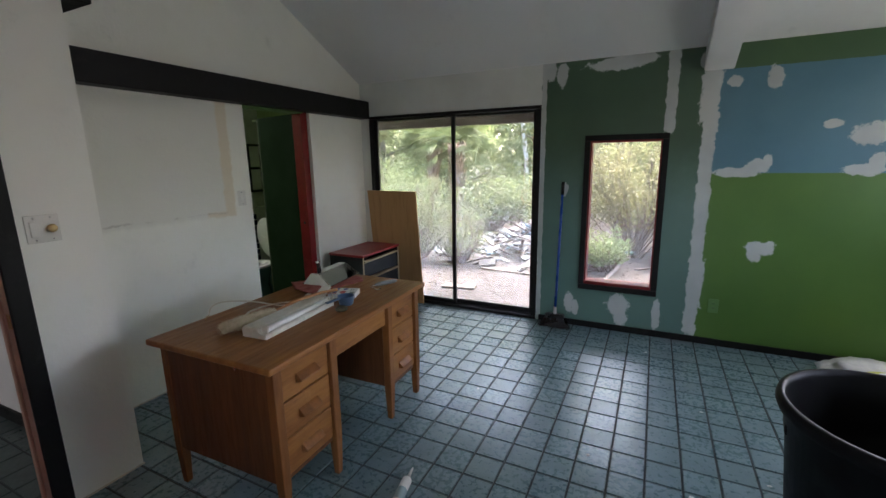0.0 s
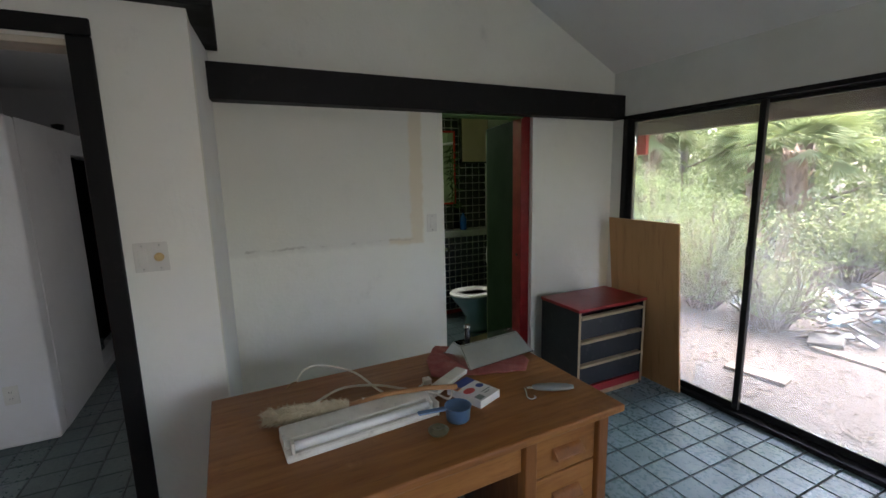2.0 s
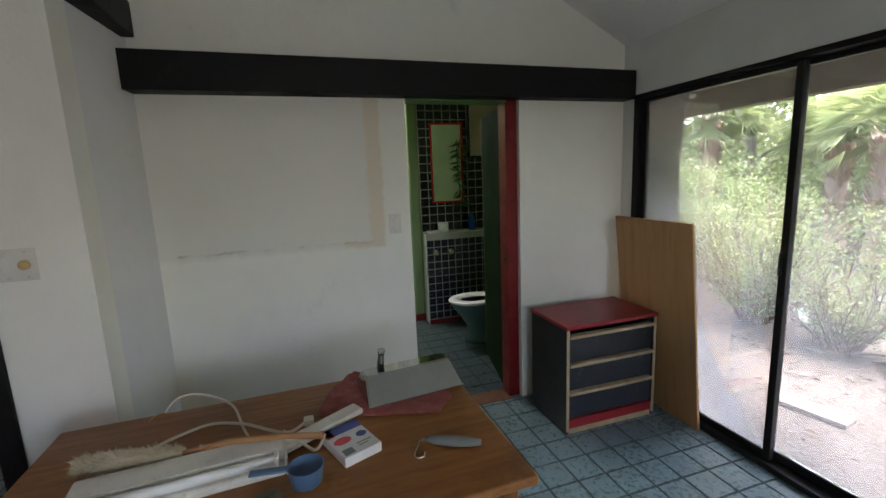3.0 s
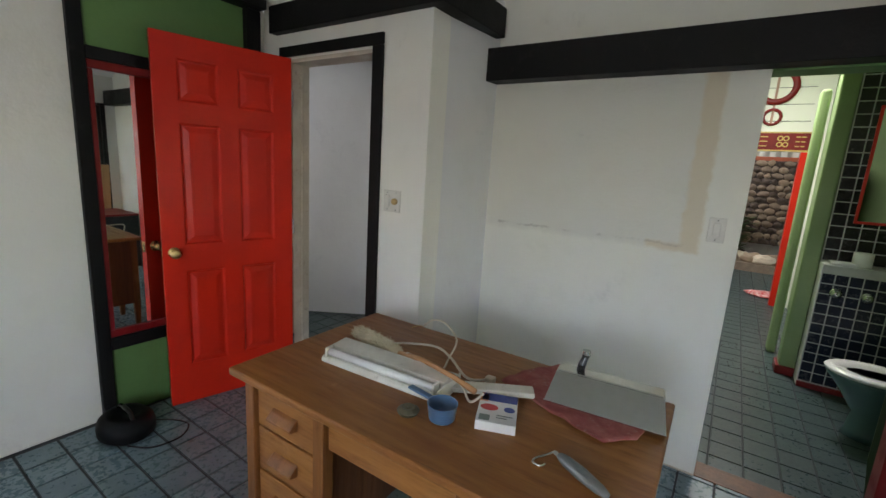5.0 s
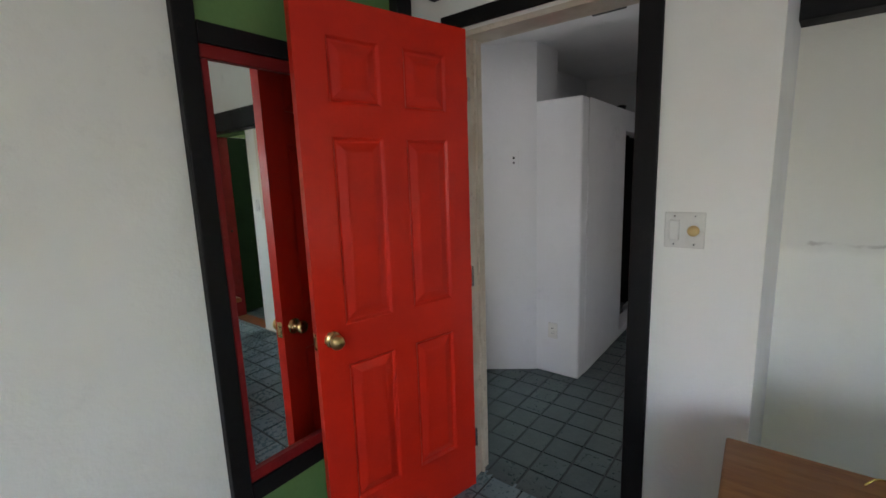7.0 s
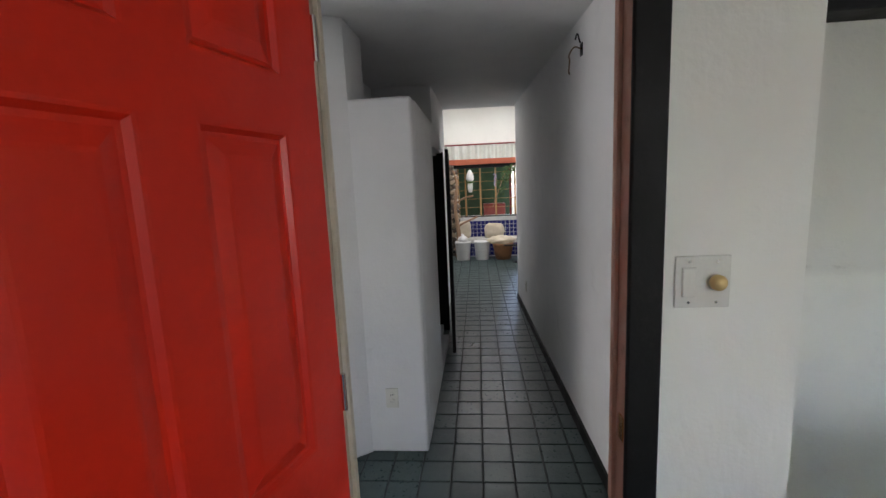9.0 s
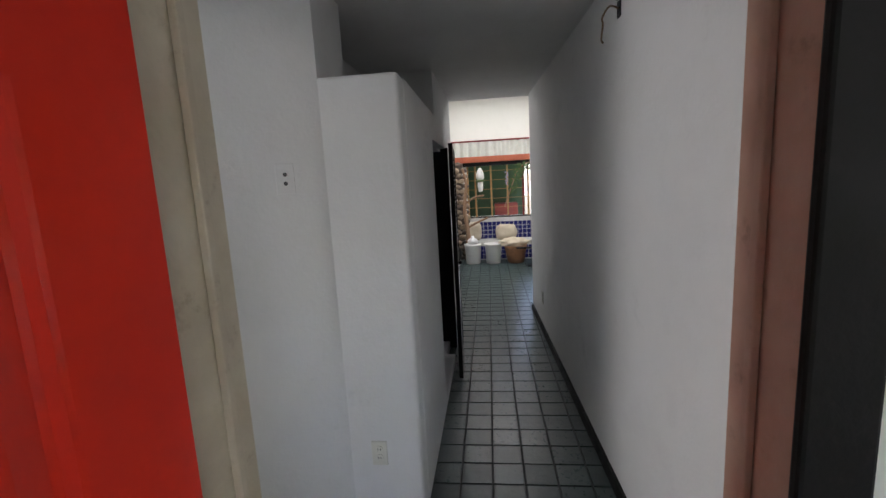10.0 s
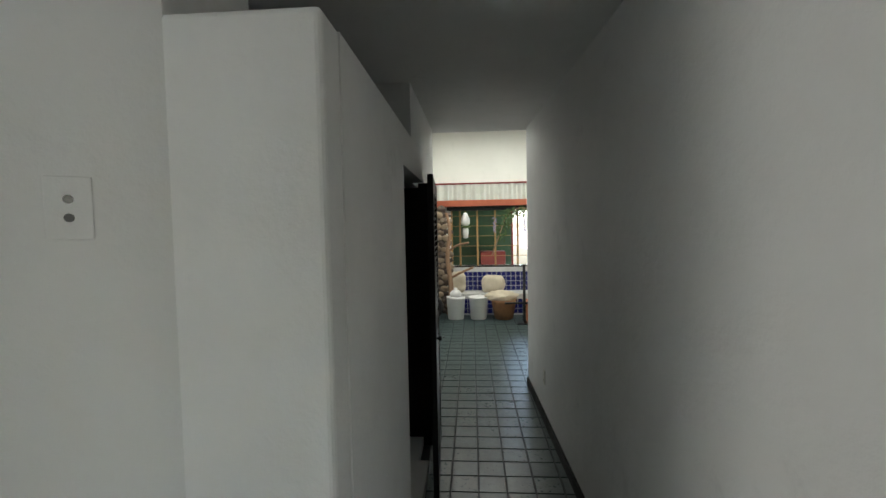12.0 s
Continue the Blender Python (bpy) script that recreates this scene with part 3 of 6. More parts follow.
# sliding glass door
sd = empty("sliding_door", pose(0, WY, 0), "two-pane sliding glass door in a black aluminium frame", "door")
sd["kind"] = "structure"
FR = paint("black_aluminium", (0.007, 0.007, 0.007), (0.011, 0.011, 0.011), 0.45, 8, 80, 0.1, 0.002, spec=0.25, dirt=(0.04, 0.038, 0.036))
for nm, b in (("frame_head", (-0.49, 1.33, -0.012, 0.10, 1.938, 1.965)), ("frame_sill", (-0.49, 1.33, -0.012, 0.10, 0.0, 0.03)),
              ("frame_side", (-0.49, -0.445, -0.0115, 0.10, 0.031, 1.937)), ("frame_side", (1.285, 1.33, -0.0115, 0.10, 0.031, 1.937))):
    part(nm, block(*b, bev=0.003), FR, sd)
for nm, x0, x1, y in (("sliding_panel", -0.444, 0.485, 0.02), ("fixed_panel", 0.43, 1.284, 0.06)):
    pn = part(nm, join(block(x0, x0 + 0.035, y, y + 0.03, 0.032, 1.936, 0.003), block(x1 - 0.035, x1, y, y + 0.03, 0.032, 1.936, 0.003),
                       block(x0 + 0.036, x1 - 0.036, y, y + 0.03, 0.032, 0.075, 0.003), block(x0 + 0.036, x1 - 0.036, y, y + 0.03, 1.914, 1.936, 0.003)), FR, sd)
    g = part("pane", block(x0 + 0.036, x1 - 0.036, y + 0.012, y + 0.017, 0.076, 1.913), GLASS, pn, "hazy clear glass pane")
    g.visible_shadow = False
part("pull_handle", join(block(0.455, 0.468, 0.004, 0.019, 0.98, 1.09, 0.003)), FR, sd)

# fixed window: black casing, red inner frame
wi = empty("window_1", pose(0, WY, 0), "tall fixed window with black casing and red inner frame", "window")
wi["kind"] = "structure"
x0, x1, z0, z1 = WN
for b in ((x0 - 0.012, x1 + 0.012, -0.02, -0.001, z1 - 0.03, z1 + 0.015), (x0 - 0.012, x1 + 0.012, -0.03, -0.001, z0 - 0.015, z0 + 0.03),
          (x0 - 0.012, x0 + 0.033, -0.0205, -0.001, z0 + 0.031, z1 - 0.031), (x1 - 0.033, x1 + 0.012, -0.0205, -0.001, z0 + 0.031, z1 - 0.031)):
    part("casing", block(*b, bev=0.004), BLACKP, wi)
for b in ((x0 + 0.001, x1 - 0.001, 0.0, 0.13, z1 - 0.045, z1 - 0.001), (x0 + 0.001, x1 - 0.001, 0.0, 0.13, z0 + 0.001, z0 + 0.055),
          (x0 + 0.001, x0 + 0.045, 0.0005, 0.13, z0 + 0.056, z1 - 0.046), (x1 - 0.045, x1 - 0.001, 0.0005, 0.13, z0 + 0.056, z1 - 0.046)):
    part("window_frame", block(*b, bev=0.003), REDTRIM, wi, "dark red frame")
wg = part("pane", block(x0 + 0.045, x1 - 0.045, 0.07, 0.075, z0 + 0.056, z1 - 0.046), GLASS2, wi)
wg.visible_shadow = False

# bathroom doorway lining: red jamb, grey-white edge, dark green panel beyond
bd = empty("door_2", pose(0, 0, 0), "bathroom doorway with a dark red jamb", "doorway")
bd["kind"] = "structure"
part("jamb", block(WX - 0.138, WX - 0.032, 1.978, 2.055, 0, 1.954, 0.004), REDTRIM, bd, "dark red jamb with chipped paint")
part("head_trim", block(WX - 0.14, WX - 0.005, 1.342, 1.977, 1.936, 1.954, 0.003), GREENP, bd, "green painted head")
part("latch_hole", cyl(0.012, 0.012, 0, 0.004, 16, pose(WX - 0.08, 1.978, 0.95, 90, 0, 0)), BLACKPL, bd)
LEAFM = pose(WX - 0.145, 1.99, 0, 0, 0, 167.9)
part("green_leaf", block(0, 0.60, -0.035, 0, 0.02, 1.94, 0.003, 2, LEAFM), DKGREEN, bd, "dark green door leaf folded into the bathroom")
part("leaf_edge", block(0.601, 0.62, -0.036, 0.001, 0.02, 1.94, 0.003, 2, LEAFM), paint("olive_edge_paint", (0.07, 0.09, 0.045), None, 0.7), bd, "worn olive green leaf edge")


def plate(name, m, label, w=0.075, h=0.115, knob=None, rocker=True):
    """A wall plate that faces along +y of its pose."""
    e = empty(name, m, label, "switch" if "switch" in name else "outlet")
    part("plate", block(-w / 2, w / 2, 0.0, 0.006, -h / 2, h / 2, 0.0025), PLATEW, e)
    if rocker:
        rx = w / 4 if knob else 0
        part("rocker", block(rx - 0.015, rx + 0.015, 0.0045, 0.0115, -0.033, 0.033, 0.003), PLATEW, e)
    if knob:
        part("dimmer_knob", lathe([(0, 0.006), (0.014, 0.006), (0.017, 0.012), (0.017, 0.022), (0.012, 0.029), (0, 0.030)], 24, pose(-w / 4 + 0.002, 0, 0, -90, 0, 0)), knob, e, "yellowed round dimmer knob", True)
    for sz in (-1, 1):
        for sx in ((-w / 4, w / 4) if knob else (0,)):
            part("screw", cyl(0.003, 0.003, 0, 0.0015, 10, pose(sx, 0.0062, sz * 0.045, -90, 0, 0)), CHROME, e)
    return e


YELL = plain("yellowed_brass_knob", (0.62, 0.45, 0.2), 0.35, 0.5)
plate("light_switch", pose(0.0, -0.21, 1.258, 0, 0, -90), "double ivory switch plate with a brass dimmer", 0.115, 0.115, YELL)
plate("light_switch", pose(WX, 1.247, 1.245, 0, 0, -90), "painted-over white rocker switch plate", 0.07, 0.115)


def outlet(m, label, n=2, painted=True):
    e = empty("wall_outlet", m, label, "outlet")
    part("plate", block(-0.035, 0.035, 0.0, 0.006, -0.057, 0.057, 0.0025), PLATEW if painted else GREENP, e)
    for k in range(n):
        z = 0.02 * (1 if k == 0 else -1)
        r = part("receptacle", cyl(0.0165, 0.0165, 0, 0.0085, 20, pose(0, 0, z, -90, 0, 0)), PLATEW if painted else GREENP, e)
        for sx in (-0.006, 0.006):
            part("slot", block(sx - 0.001, sx + 0.001, 0.0082, 0.0092, z - 0.004, z + 0.005), BLACKPL, r)
    return e


outlet(pose(-1.254, -1.195, 0.33, 0, 0, -90), "white duplex outlet low on the partition end")
outlet(pose(2.76, WY, 0.33, 0, 0, 180), "green painted-over outlet low on the wall", 2, False)
outlet(pose(-3.70, -0.183, 0.345, 0, 0, 181.7), "dark outlet low on the corridor wall")
# blank plate with two bolt holes on the angled wall
bp = empty("cover_plate", pose(-1.166, -1.456, 1.548, 0, 0, -56.2), "painted cover plate with two dark holes", "cover plate")
part("plate", block(-0.035, 0.035, 0.0, 0.005, -0.058, 0.058, 0.002), HALLW, bp)
for z in (-0.018, 0.016):
    part("hole", cyl(0.008, 0.008, 0, 0.003, 14, pose(0, 0.004, z, -90, 0, 0)), BLACKPL, bp)

# ---- red six-panel door ----


def panel_door(m, w, h, th, mat, label):
    d = empty("panel_door", m, label, "door")
    bm = bmesh.new()
    xs = [0, 0.105, 0.105 + (w - 0.3) / 2, 0.195 + (w - 0.3) / 2, w - 0.105, w]
    zs = [0.005, 0.235, 0.80, 0.94, 1.60, 1.70, 1.92, h]
    cells = {(1, 1), (3, 1), (1, 3), (3, 3), (1, 5), (3, 5)}
    for y, s in ((0.0, 1), (-th, -1)):
        for i in range(5):
            for j in range(7):
                a, b, c, e = xs[i], xs[i + 1], zs[j], zs[j + 1]
                if (i, j) not in cells:
                    bm.faces.new([bm.verts.new(p) for p in ((a, y, c), (b, y, c), (b, y, e), (a, y, e))])
                    continue
                steps = ((0, 0), (0.006, -0.001), (0.014, -0.010), (0.022, -0.011), (0.048, -0.003), (0.055, -0.002))
                prev = None
                for o, dy in steps:
                    ring = [bm.verts.new(p) for p in ((a + o, y + s * dy, c + o), (b - o, y + s * dy, c + o), (b - o, y + s * dy, e - o), (a + o, y + s * dy, e - o))]
                    if prev:
                        for k in range(4):
                            bm.faces.new((prev[k], prev[(k + 1) % 4], ring[(k + 1) % 4], ring[k]))
                    prev = ring
                bm.faces.new(prev)
    bmesh.ops.remove_doubles(bm, verts=bm.verts, dist=1e-5)
    edges = [e for e in bm.edges if e.is_boundary]
    bmesh.ops.bridge_loops(bm, edges=edges)
    part("leaf", bm, mat, d)
    for s in (0, 1):
        kb = lathe([(0.0, 0.058), (0.014, 0.057), (0.024, 0.05), (0.027, 0.042), (0.024, 0.033), (0.012, 0.026), (0.011, 0.012), (0.026, 0.009), (0.031, 0.004), (0.031, 0.0)], 28,
                   pose(w - 0.055, 0.0 if s == 0 else -th, 0.905, -90 if s == 0 else 90, 0, 0))
        part("door_knob", kb, BRASS, d, "polished brass knob", True)
    part("latch_plate", block(w - 0.0005, w + 0.0015, -th / 2 - 0.012, -th / 2 + 0.012, 0.875, 0.935), BRASS, d)
    for z in (0.25, 1.02, 1.80):
        part("hinge", join(block(-0.004, 0.0, -0.033, -0.003, z - 0.045, z + 0.045), cyl(0.006, 0.006, z - 0.045, z + 0.045, 10, pose(-0.004, 0.004, 0))), CHROME, d, "steel hinge")
    return d


panel_door(pose(0.03, -1.018, 0, 0, 0, -13.9), 0.71, 2.03, 0.035, REDP, "glossy red six-panel door standing open")

# ---- desk ----
dk = empty("desk", pose(0.636, 0.608, 0, 0, 0, 1.4), "old worn oak kneehole desk with a scratched top", "desk")
tb = block(-0.372, 0.372, -0.642, 0.642, 0.722, 0.75, 0.007, 3)
part("top", tb, OAK, dk, "scratched oak desktop")
FX = 0.335
for y0, y1 in ((-0.60, -0.215), (0.24, 0.60)):
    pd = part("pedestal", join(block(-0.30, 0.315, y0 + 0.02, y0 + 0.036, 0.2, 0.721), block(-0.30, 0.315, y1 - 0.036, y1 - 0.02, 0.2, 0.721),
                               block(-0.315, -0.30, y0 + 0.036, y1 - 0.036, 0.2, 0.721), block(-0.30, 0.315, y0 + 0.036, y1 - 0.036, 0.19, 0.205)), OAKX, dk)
    for y in (y0, y1 - 0.045):
        for xx in (-0.345, FX - 0.04):
            bm = bmesh.new()
            vs = [bm.verts.new((xx + 0.0225 + sx * w, y + 0.0225 + sy * w, z)) for z, w in ((0.0, 0.015), (0.2, 0.0225), (0.7215, 0.0225)) for sx, sy in ((-1, -1), (1, -1), (1, 1), (-1, 1))]
            for lv in (0, 4):
                for k in range(4):
                    bm.faces.new((vs[lv + k], vs[lv + (k + 1) % 4], vs[lv + 4 + (k + 1) % 4], vs[lv + 4 + k]))
            bm.faces.new(vs[:4])
            bm.faces.new(vs[8:])
            bmesh.ops.bevel(bm, geom=bm.edges[:], offset=0.003, segments=1, affect="EDGES")
            part("leg", bm, OAKV, dk)
    for z0, z1 in ((0.215, 0.375), (0.383, 0.543), (0.551, 0.700)):
        dr = part("drawer", block(0.30, FX - 0.012, y0 + 0.048, y1 - 0.048, z0, z1, 0.004), OAK, dk)
        ym = (y0 + y1) / 2
        hb = bmesh.new()
        prof = [(0.0, -0.022), (0.03, -0.016), (0.032, -0.008), (0.012, 0.012), (0.0, 0.02)]
        la = [hb.verts.new((FX - 0.0115 + a, ym - 0.06, (z0 + z1) / 2 + b)) for a, b in prof]
        lb = [hb.verts.new((FX - 0.0115 + a, ym + 0.06, (z0 + z1) / 2 + b)) for a, b in prof]
        hb.faces.new(la)
        hb.faces.new(lb)
        for k in range(5):
            hb.faces.new((la[k], la[(k + 1) % 5], lb[(k + 1) % 5], lb[k]))
        bmesh.ops.bevel(hb, geom=hb.edges[:], offset=0.002, segments=1, affect="EDGES")
        part("handle", hb, OAKV, dr, "carved wooden pull")
    part("pull_board", block(0.28, FX - 0.004, y0 + 0.05, y1 - 0.05, 0.706, 0.718, 0.002), OAK, dk)
part("centre_drawer", block(-0.25, FX - 0.014, -0.212, 0.237, 0.60, 0.705, 0.004), OAK, dk)
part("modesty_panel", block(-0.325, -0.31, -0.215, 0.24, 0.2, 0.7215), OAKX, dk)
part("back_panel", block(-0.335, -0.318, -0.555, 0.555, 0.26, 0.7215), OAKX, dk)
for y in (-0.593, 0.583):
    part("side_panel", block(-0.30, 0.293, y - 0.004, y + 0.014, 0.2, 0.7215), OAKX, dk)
part("metal_catch", join(cyl(0.004, 0.004, -0.012, 0.012, 10, pose(0.145, -0.608, 0.705, 0, 0, 0)), cyl(0.007, 0.007, -0.002, 0.002, 12, pose(0.145, -0.609, 0.705, 90, 0, 0))), CHROME, dk)

# ---- black and red drawer chests ----
CHB = paint("blue_black_paint", (0.014, 0.018, 0.024), (0.02, 0.025, 0.032), 0.5, 5, 70, 0.25, use_local=True, dirt=(0.08, 0.08, 0.08))
REDTOP = paint("dark_red_top_paint", (0.30, 0.018, 0.022), (0.27, 0.016, 0.02), 0.34, 1.5, 70, 0.03, use_local=True)
LIP = wood("bare_pine_lip", (0.5, 0.4, 0.26), (0.4, 0.3, 0.18), 0, 0.6)


def drawer_chest(m, w, d, h, label, side_mat, group):
    """Front along +x; three drawers hung under bare wooden lips, open at the right edge."""
    e = empty("drawer_chest", m, label, "chest of drawers", group)
    part("top", block(-d / 2 - 0.004, d / 2 + 0.012, -w / 2 - 0.008, w / 2 + 0.008, h - 0.022, h, 0.004), REDTOP, e, "glossy dark red top")
    for y in (-w / 2, w / 2 - 0.018):
        part("side_panel", block(-d / 2, d / 2, y, y + 0.018, 0, h - 0.023, 0.002), side_mat, e)
        part("edge_strip", block(d / 2 + 0.0005, d / 2 + 0.005, y, y + 0.018, 0.02, h - 0.023, 0.001), LIP, e)
    part("back_panel", block(-d / 2, -d / 2 + 0.01, -w / 2 + 0.019, w / 2 - 0.019, 0.02, h - 0.023), CHB, e)
    n, z0 = 3, 0.095
    dz = (h - 0.05 - z0) / n
    for k in range(n):
        za = z0 + k * dz
        dr = part("drawer", block(d / 2 - 0.03, d / 2 - 0.008, -w / 2 + 0.022, w / 2 - 0.022, za, za + dz - 0.028, 0.003), CHB, e)
        part("lip", block(d / 2 - 0.03, d / 2 + 0.012, -w / 2 + 0.022, w / 2 - 0.022, za + dz - 0.027, za + dz - 0.009, 0.003), LIP, dr, "bare pine drawer lip")
    part("plinth", block(d / 2 - 0.03, d / 2 + 0.002, -w / 2 + 0.02, w / 2 - 0.02, 0.035, 0.088, 0.003), REDTOP, e, "chipped red plinth")
    part("base", block(-d / 2 + 0.012, d / 2 - 0.002, -w / 2 + 0.02, w / 2 - 0.02, 0.0, 0.034, 0.003), LIP, e)
    return e


drawer_chest(pose(-0.302, 2.385, 0), 0.62, 0.385, 0.655, "black drawer chest with a dark red top", CHB, "drawer chests")
drawer_chest(pose(1.93, -3.33, 0, 0, 0, 85), 0.70, 0.42, 0.72, "black drawer chest with a dark red top", CHB, "drawer chests")

# plywood offcut leaning on the chest
pb = tagged(link("plywood_board", block(-0.285, 0.285, -0.008, 0.008, 0, 1.215, 0.0015, 1), PLY), "tan plywood board leaning on the drawer chest", "board")
pb.matrix_world = pose(-0.155, 2.795, 0.002, 6.5, 0.4, 1.0)

# ---- on the desk (local metres: x across, y along) ----
DZ = 0.7505
LAMPW = paint("aged_white_enamel", (0.72, 0.70, 0.62), (0.62, 0.6, 0.52), 0.4, 12, 80, 0.15, use_local=True, dirt=(0.4, 0.37, 0.3))
TUBE = plain("fluorescent_tube_glass", (0.82, 0.83, 0.8), 0.15)
fx = empty("fluorescent_fixture", pose(0.713, 0.406, DZ, 0, 0, 4.2), "aged white under-cabinet fluorescent lamp lying on the desk", "lamp")
ax = bmesh.new()
prof = [(-0.075, 0.0), (0.062, 0.0), (0.066, 0.012), (0.06, 0.022), (0.022, 0.024), (0.016, 0.048), (-0.06, 0.052), (-0.075, 0.04)]
la = [ax.verts.new((a, -0.24, b)) for a, b in prof]
lb = [ax.verts.new((a, 0.24, b)) for a, b in prof]
ax.faces.new(la)
ax.faces.new(lb)
for k in range(len(prof)):
    ax.faces.new((la[k], la[(k + 1) % len(prof)], lb[(k + 1) % len(prof)], lb[k]))
bmesh.ops.bevel(ax, geom=ax.edges[:], offset=0.003, segments=2, affect="EDGES")
part("housing", ax, LAMPW, fx)
part("tube", cyl(0.0135, 0.0135, -0.22, 0.22, 20, pose(0.042, 0, 0.037, 90, 0, 0)), TUBE, fx, "white glass tube", True)
for y in (-0.226, 0.216):
    part("tube_holder", block(0.026, 0.06, y, y + 0.01, 0.023, 0.056, 0.003), LAMPW, fx)
part("end_cap", block(-0.077, 0.066, 0.2402, 0.247, 0.0, 0.05, 0.003), LAMPW, fx)
CORDM = plain("ivory_cord", (0.68, 0.62, 0.5), 0.5)
cp = spline([(0.61, 0.50, DZ + 0.012), (0.585, 0.545, DZ + 0.008), (0.49, 0.515, DZ + 0.012), (0.36, 0.465, DZ + 0.03), (0.285, 0.36, DZ + 0.05), (0.28, 0.29, DZ + 0.045), (0.30, 0.255, DZ + 0.012)], 12)
cp2 = spline([(0.53, 0.27, DZ + 0.01), (0.485, 0.315, DZ + 0.012), (0.425, 0.41, DZ + 0.006), (0.49, 0.52, DZ + 0.02), (0.565, 0.64, DZ + 0.008), (0.53, 0.70, DZ + 0.008)], 12)
cp3 = spline([(0.635, 0.43, DZ + 0.058), (0.60, 0.52, DZ + 0.03), (0.65, 0.66, DZ + 0.035), (0.69, 0.725, DZ + 0.01), (0.66, 0.755, DZ + 0.034)], 12)
cd = empty("power_cord", pose(0, 0, 0), "ivory flat power cord looped over the desk", "cord")
part("cord", tube(cp2, 0.0045, 8), CORDM, cd, "", True)
part("cord", tube(cp, 0.004, 8), CORDM, cd, "", True)
part("cord", tube(cp3, 0.0042, 8), CORDM, cd, "", True)
part("plug", block(0.515, 0.545, 0.695, 0.725, DZ, DZ + 0.022, 0.004), CORDM, cd, "two-pin plug")
part("bare_end", tube(spline([(0.30, 0.255, DZ + 0.012), (0.31, 0.235, DZ + 0.014), (0.33, 0.215, DZ + 0.004)], 6), 0.002, 6), BRASS, cd)

# wool wash brush on a wooden handle: a fleece of many short strands
WOOL = paint("cream_fleece", (0.62, 0.54, 0.38), (0.5, 0.43, 0.29), 0.9, 18, 160, 0.5, use_local=True)
HANDW = wood("tan_handle_wood", (0.42, 0.22, 0.09), (0.32, 0.15, 0.055), 1, 0.5)
br = empty("fleece_duster", pose(0.598, 0.262, DZ, 0, 0, -11), "cream fleece duster with a wooden handle", "duster")
rng = np.random.default_rng(5)
fv, ff = [], []
for k in range(2600):
    u = rng.uniform(-0.14, 0.13)
    a = rng.uniform(0, 2 * math.pi)
    env = 0.036 * math.sqrt(max(0.05, 1 - (u / 0.15) ** 4))
    base = np.array((math.cos(a) * env * 0.55, u, 0.035 + math.sin(a) * env * 0.5))
    d = np.array((math.cos(a), -0.9 + rng.normal(0, 0.4), math.sin(a) * 0.8 + 0.1))
    d /= np.linalg.norm(d)
    tip = base + d * rng.uniform(0.012, 0.028)
    tip[2] = max(tip[2], 0.002)
    s = np.cross(d, rng.normal(size=3))
    s *= 0.0022 / np.linalg.norm(s)
    i = len(fv)
    fv += [tuple(base - s), tuple(base + s), tuple(tip)]
    ff.append((i, i + 1, i + 2))
me = bpy.data.meshes.new("fleece")
me.from_pydata(fv, [], ff)
me.materials.append(WOOL)
fl = new("fleece", me)
fl.parent = br
part("core", lathe([(0.0, -0.135), (0.02, -0.125), (0.027, -0.05), (0.027, 0.08), (0.018, 0.125), (0.0, 0.13)], 20, pose(0, 0, 0.034, -90, 0, 0)), WOOL, br, "", True)
part("handle", tube([(0, 0.11, 0.035), (0.004, 0.25, 0.064), (0.01, 0.40, 0.066), (0.014, 0.50, 0.058)], [0.010, 0.009, 0.0085, 0.0095], 12), HANDW, br, "wooden handle", True)

# blue measuring cup
BLUEPL = plain("denim_blue_plastic", (0.085, 0.17, 0.30), 0.35)
mc = empty("measuring_cup", pose(0.807, 0.702, DZ), "blue plastic measuring cup with a long handle", "measuring cup")
part("bowl", lathe([(0.0, 0.0), (0.034, 0.0), (0.038, 0.004), (0.043, 0.048), (0.045, 0.05), (0.042, 0.05), (0.036, 0.007), (0.0, 0.006)], 36), BLUEPL, mc, "", True)
part("handle", block(-0.011, 0.011, 0.042, 0.135, 0.042, 0.049, 0.003, 2, pose(0, 0, 0, 0, 0, 172)), BLUEPL, mc)
cl = tagged(link("crumpled_scrap", lathe([(0.0, 0.0), (0.028, 0.002), (0.034, 0.012), (0.02, 0.022), (0.008, 0.018), (0.0, 0.02)], 11, pose(0.848, 0.612, DZ, 0, 0, 0)), plain("olive_scrap", (0.10, 0.09, 0.05), 0.6)), "crumpled olive scrap beside the cup", "scrap")

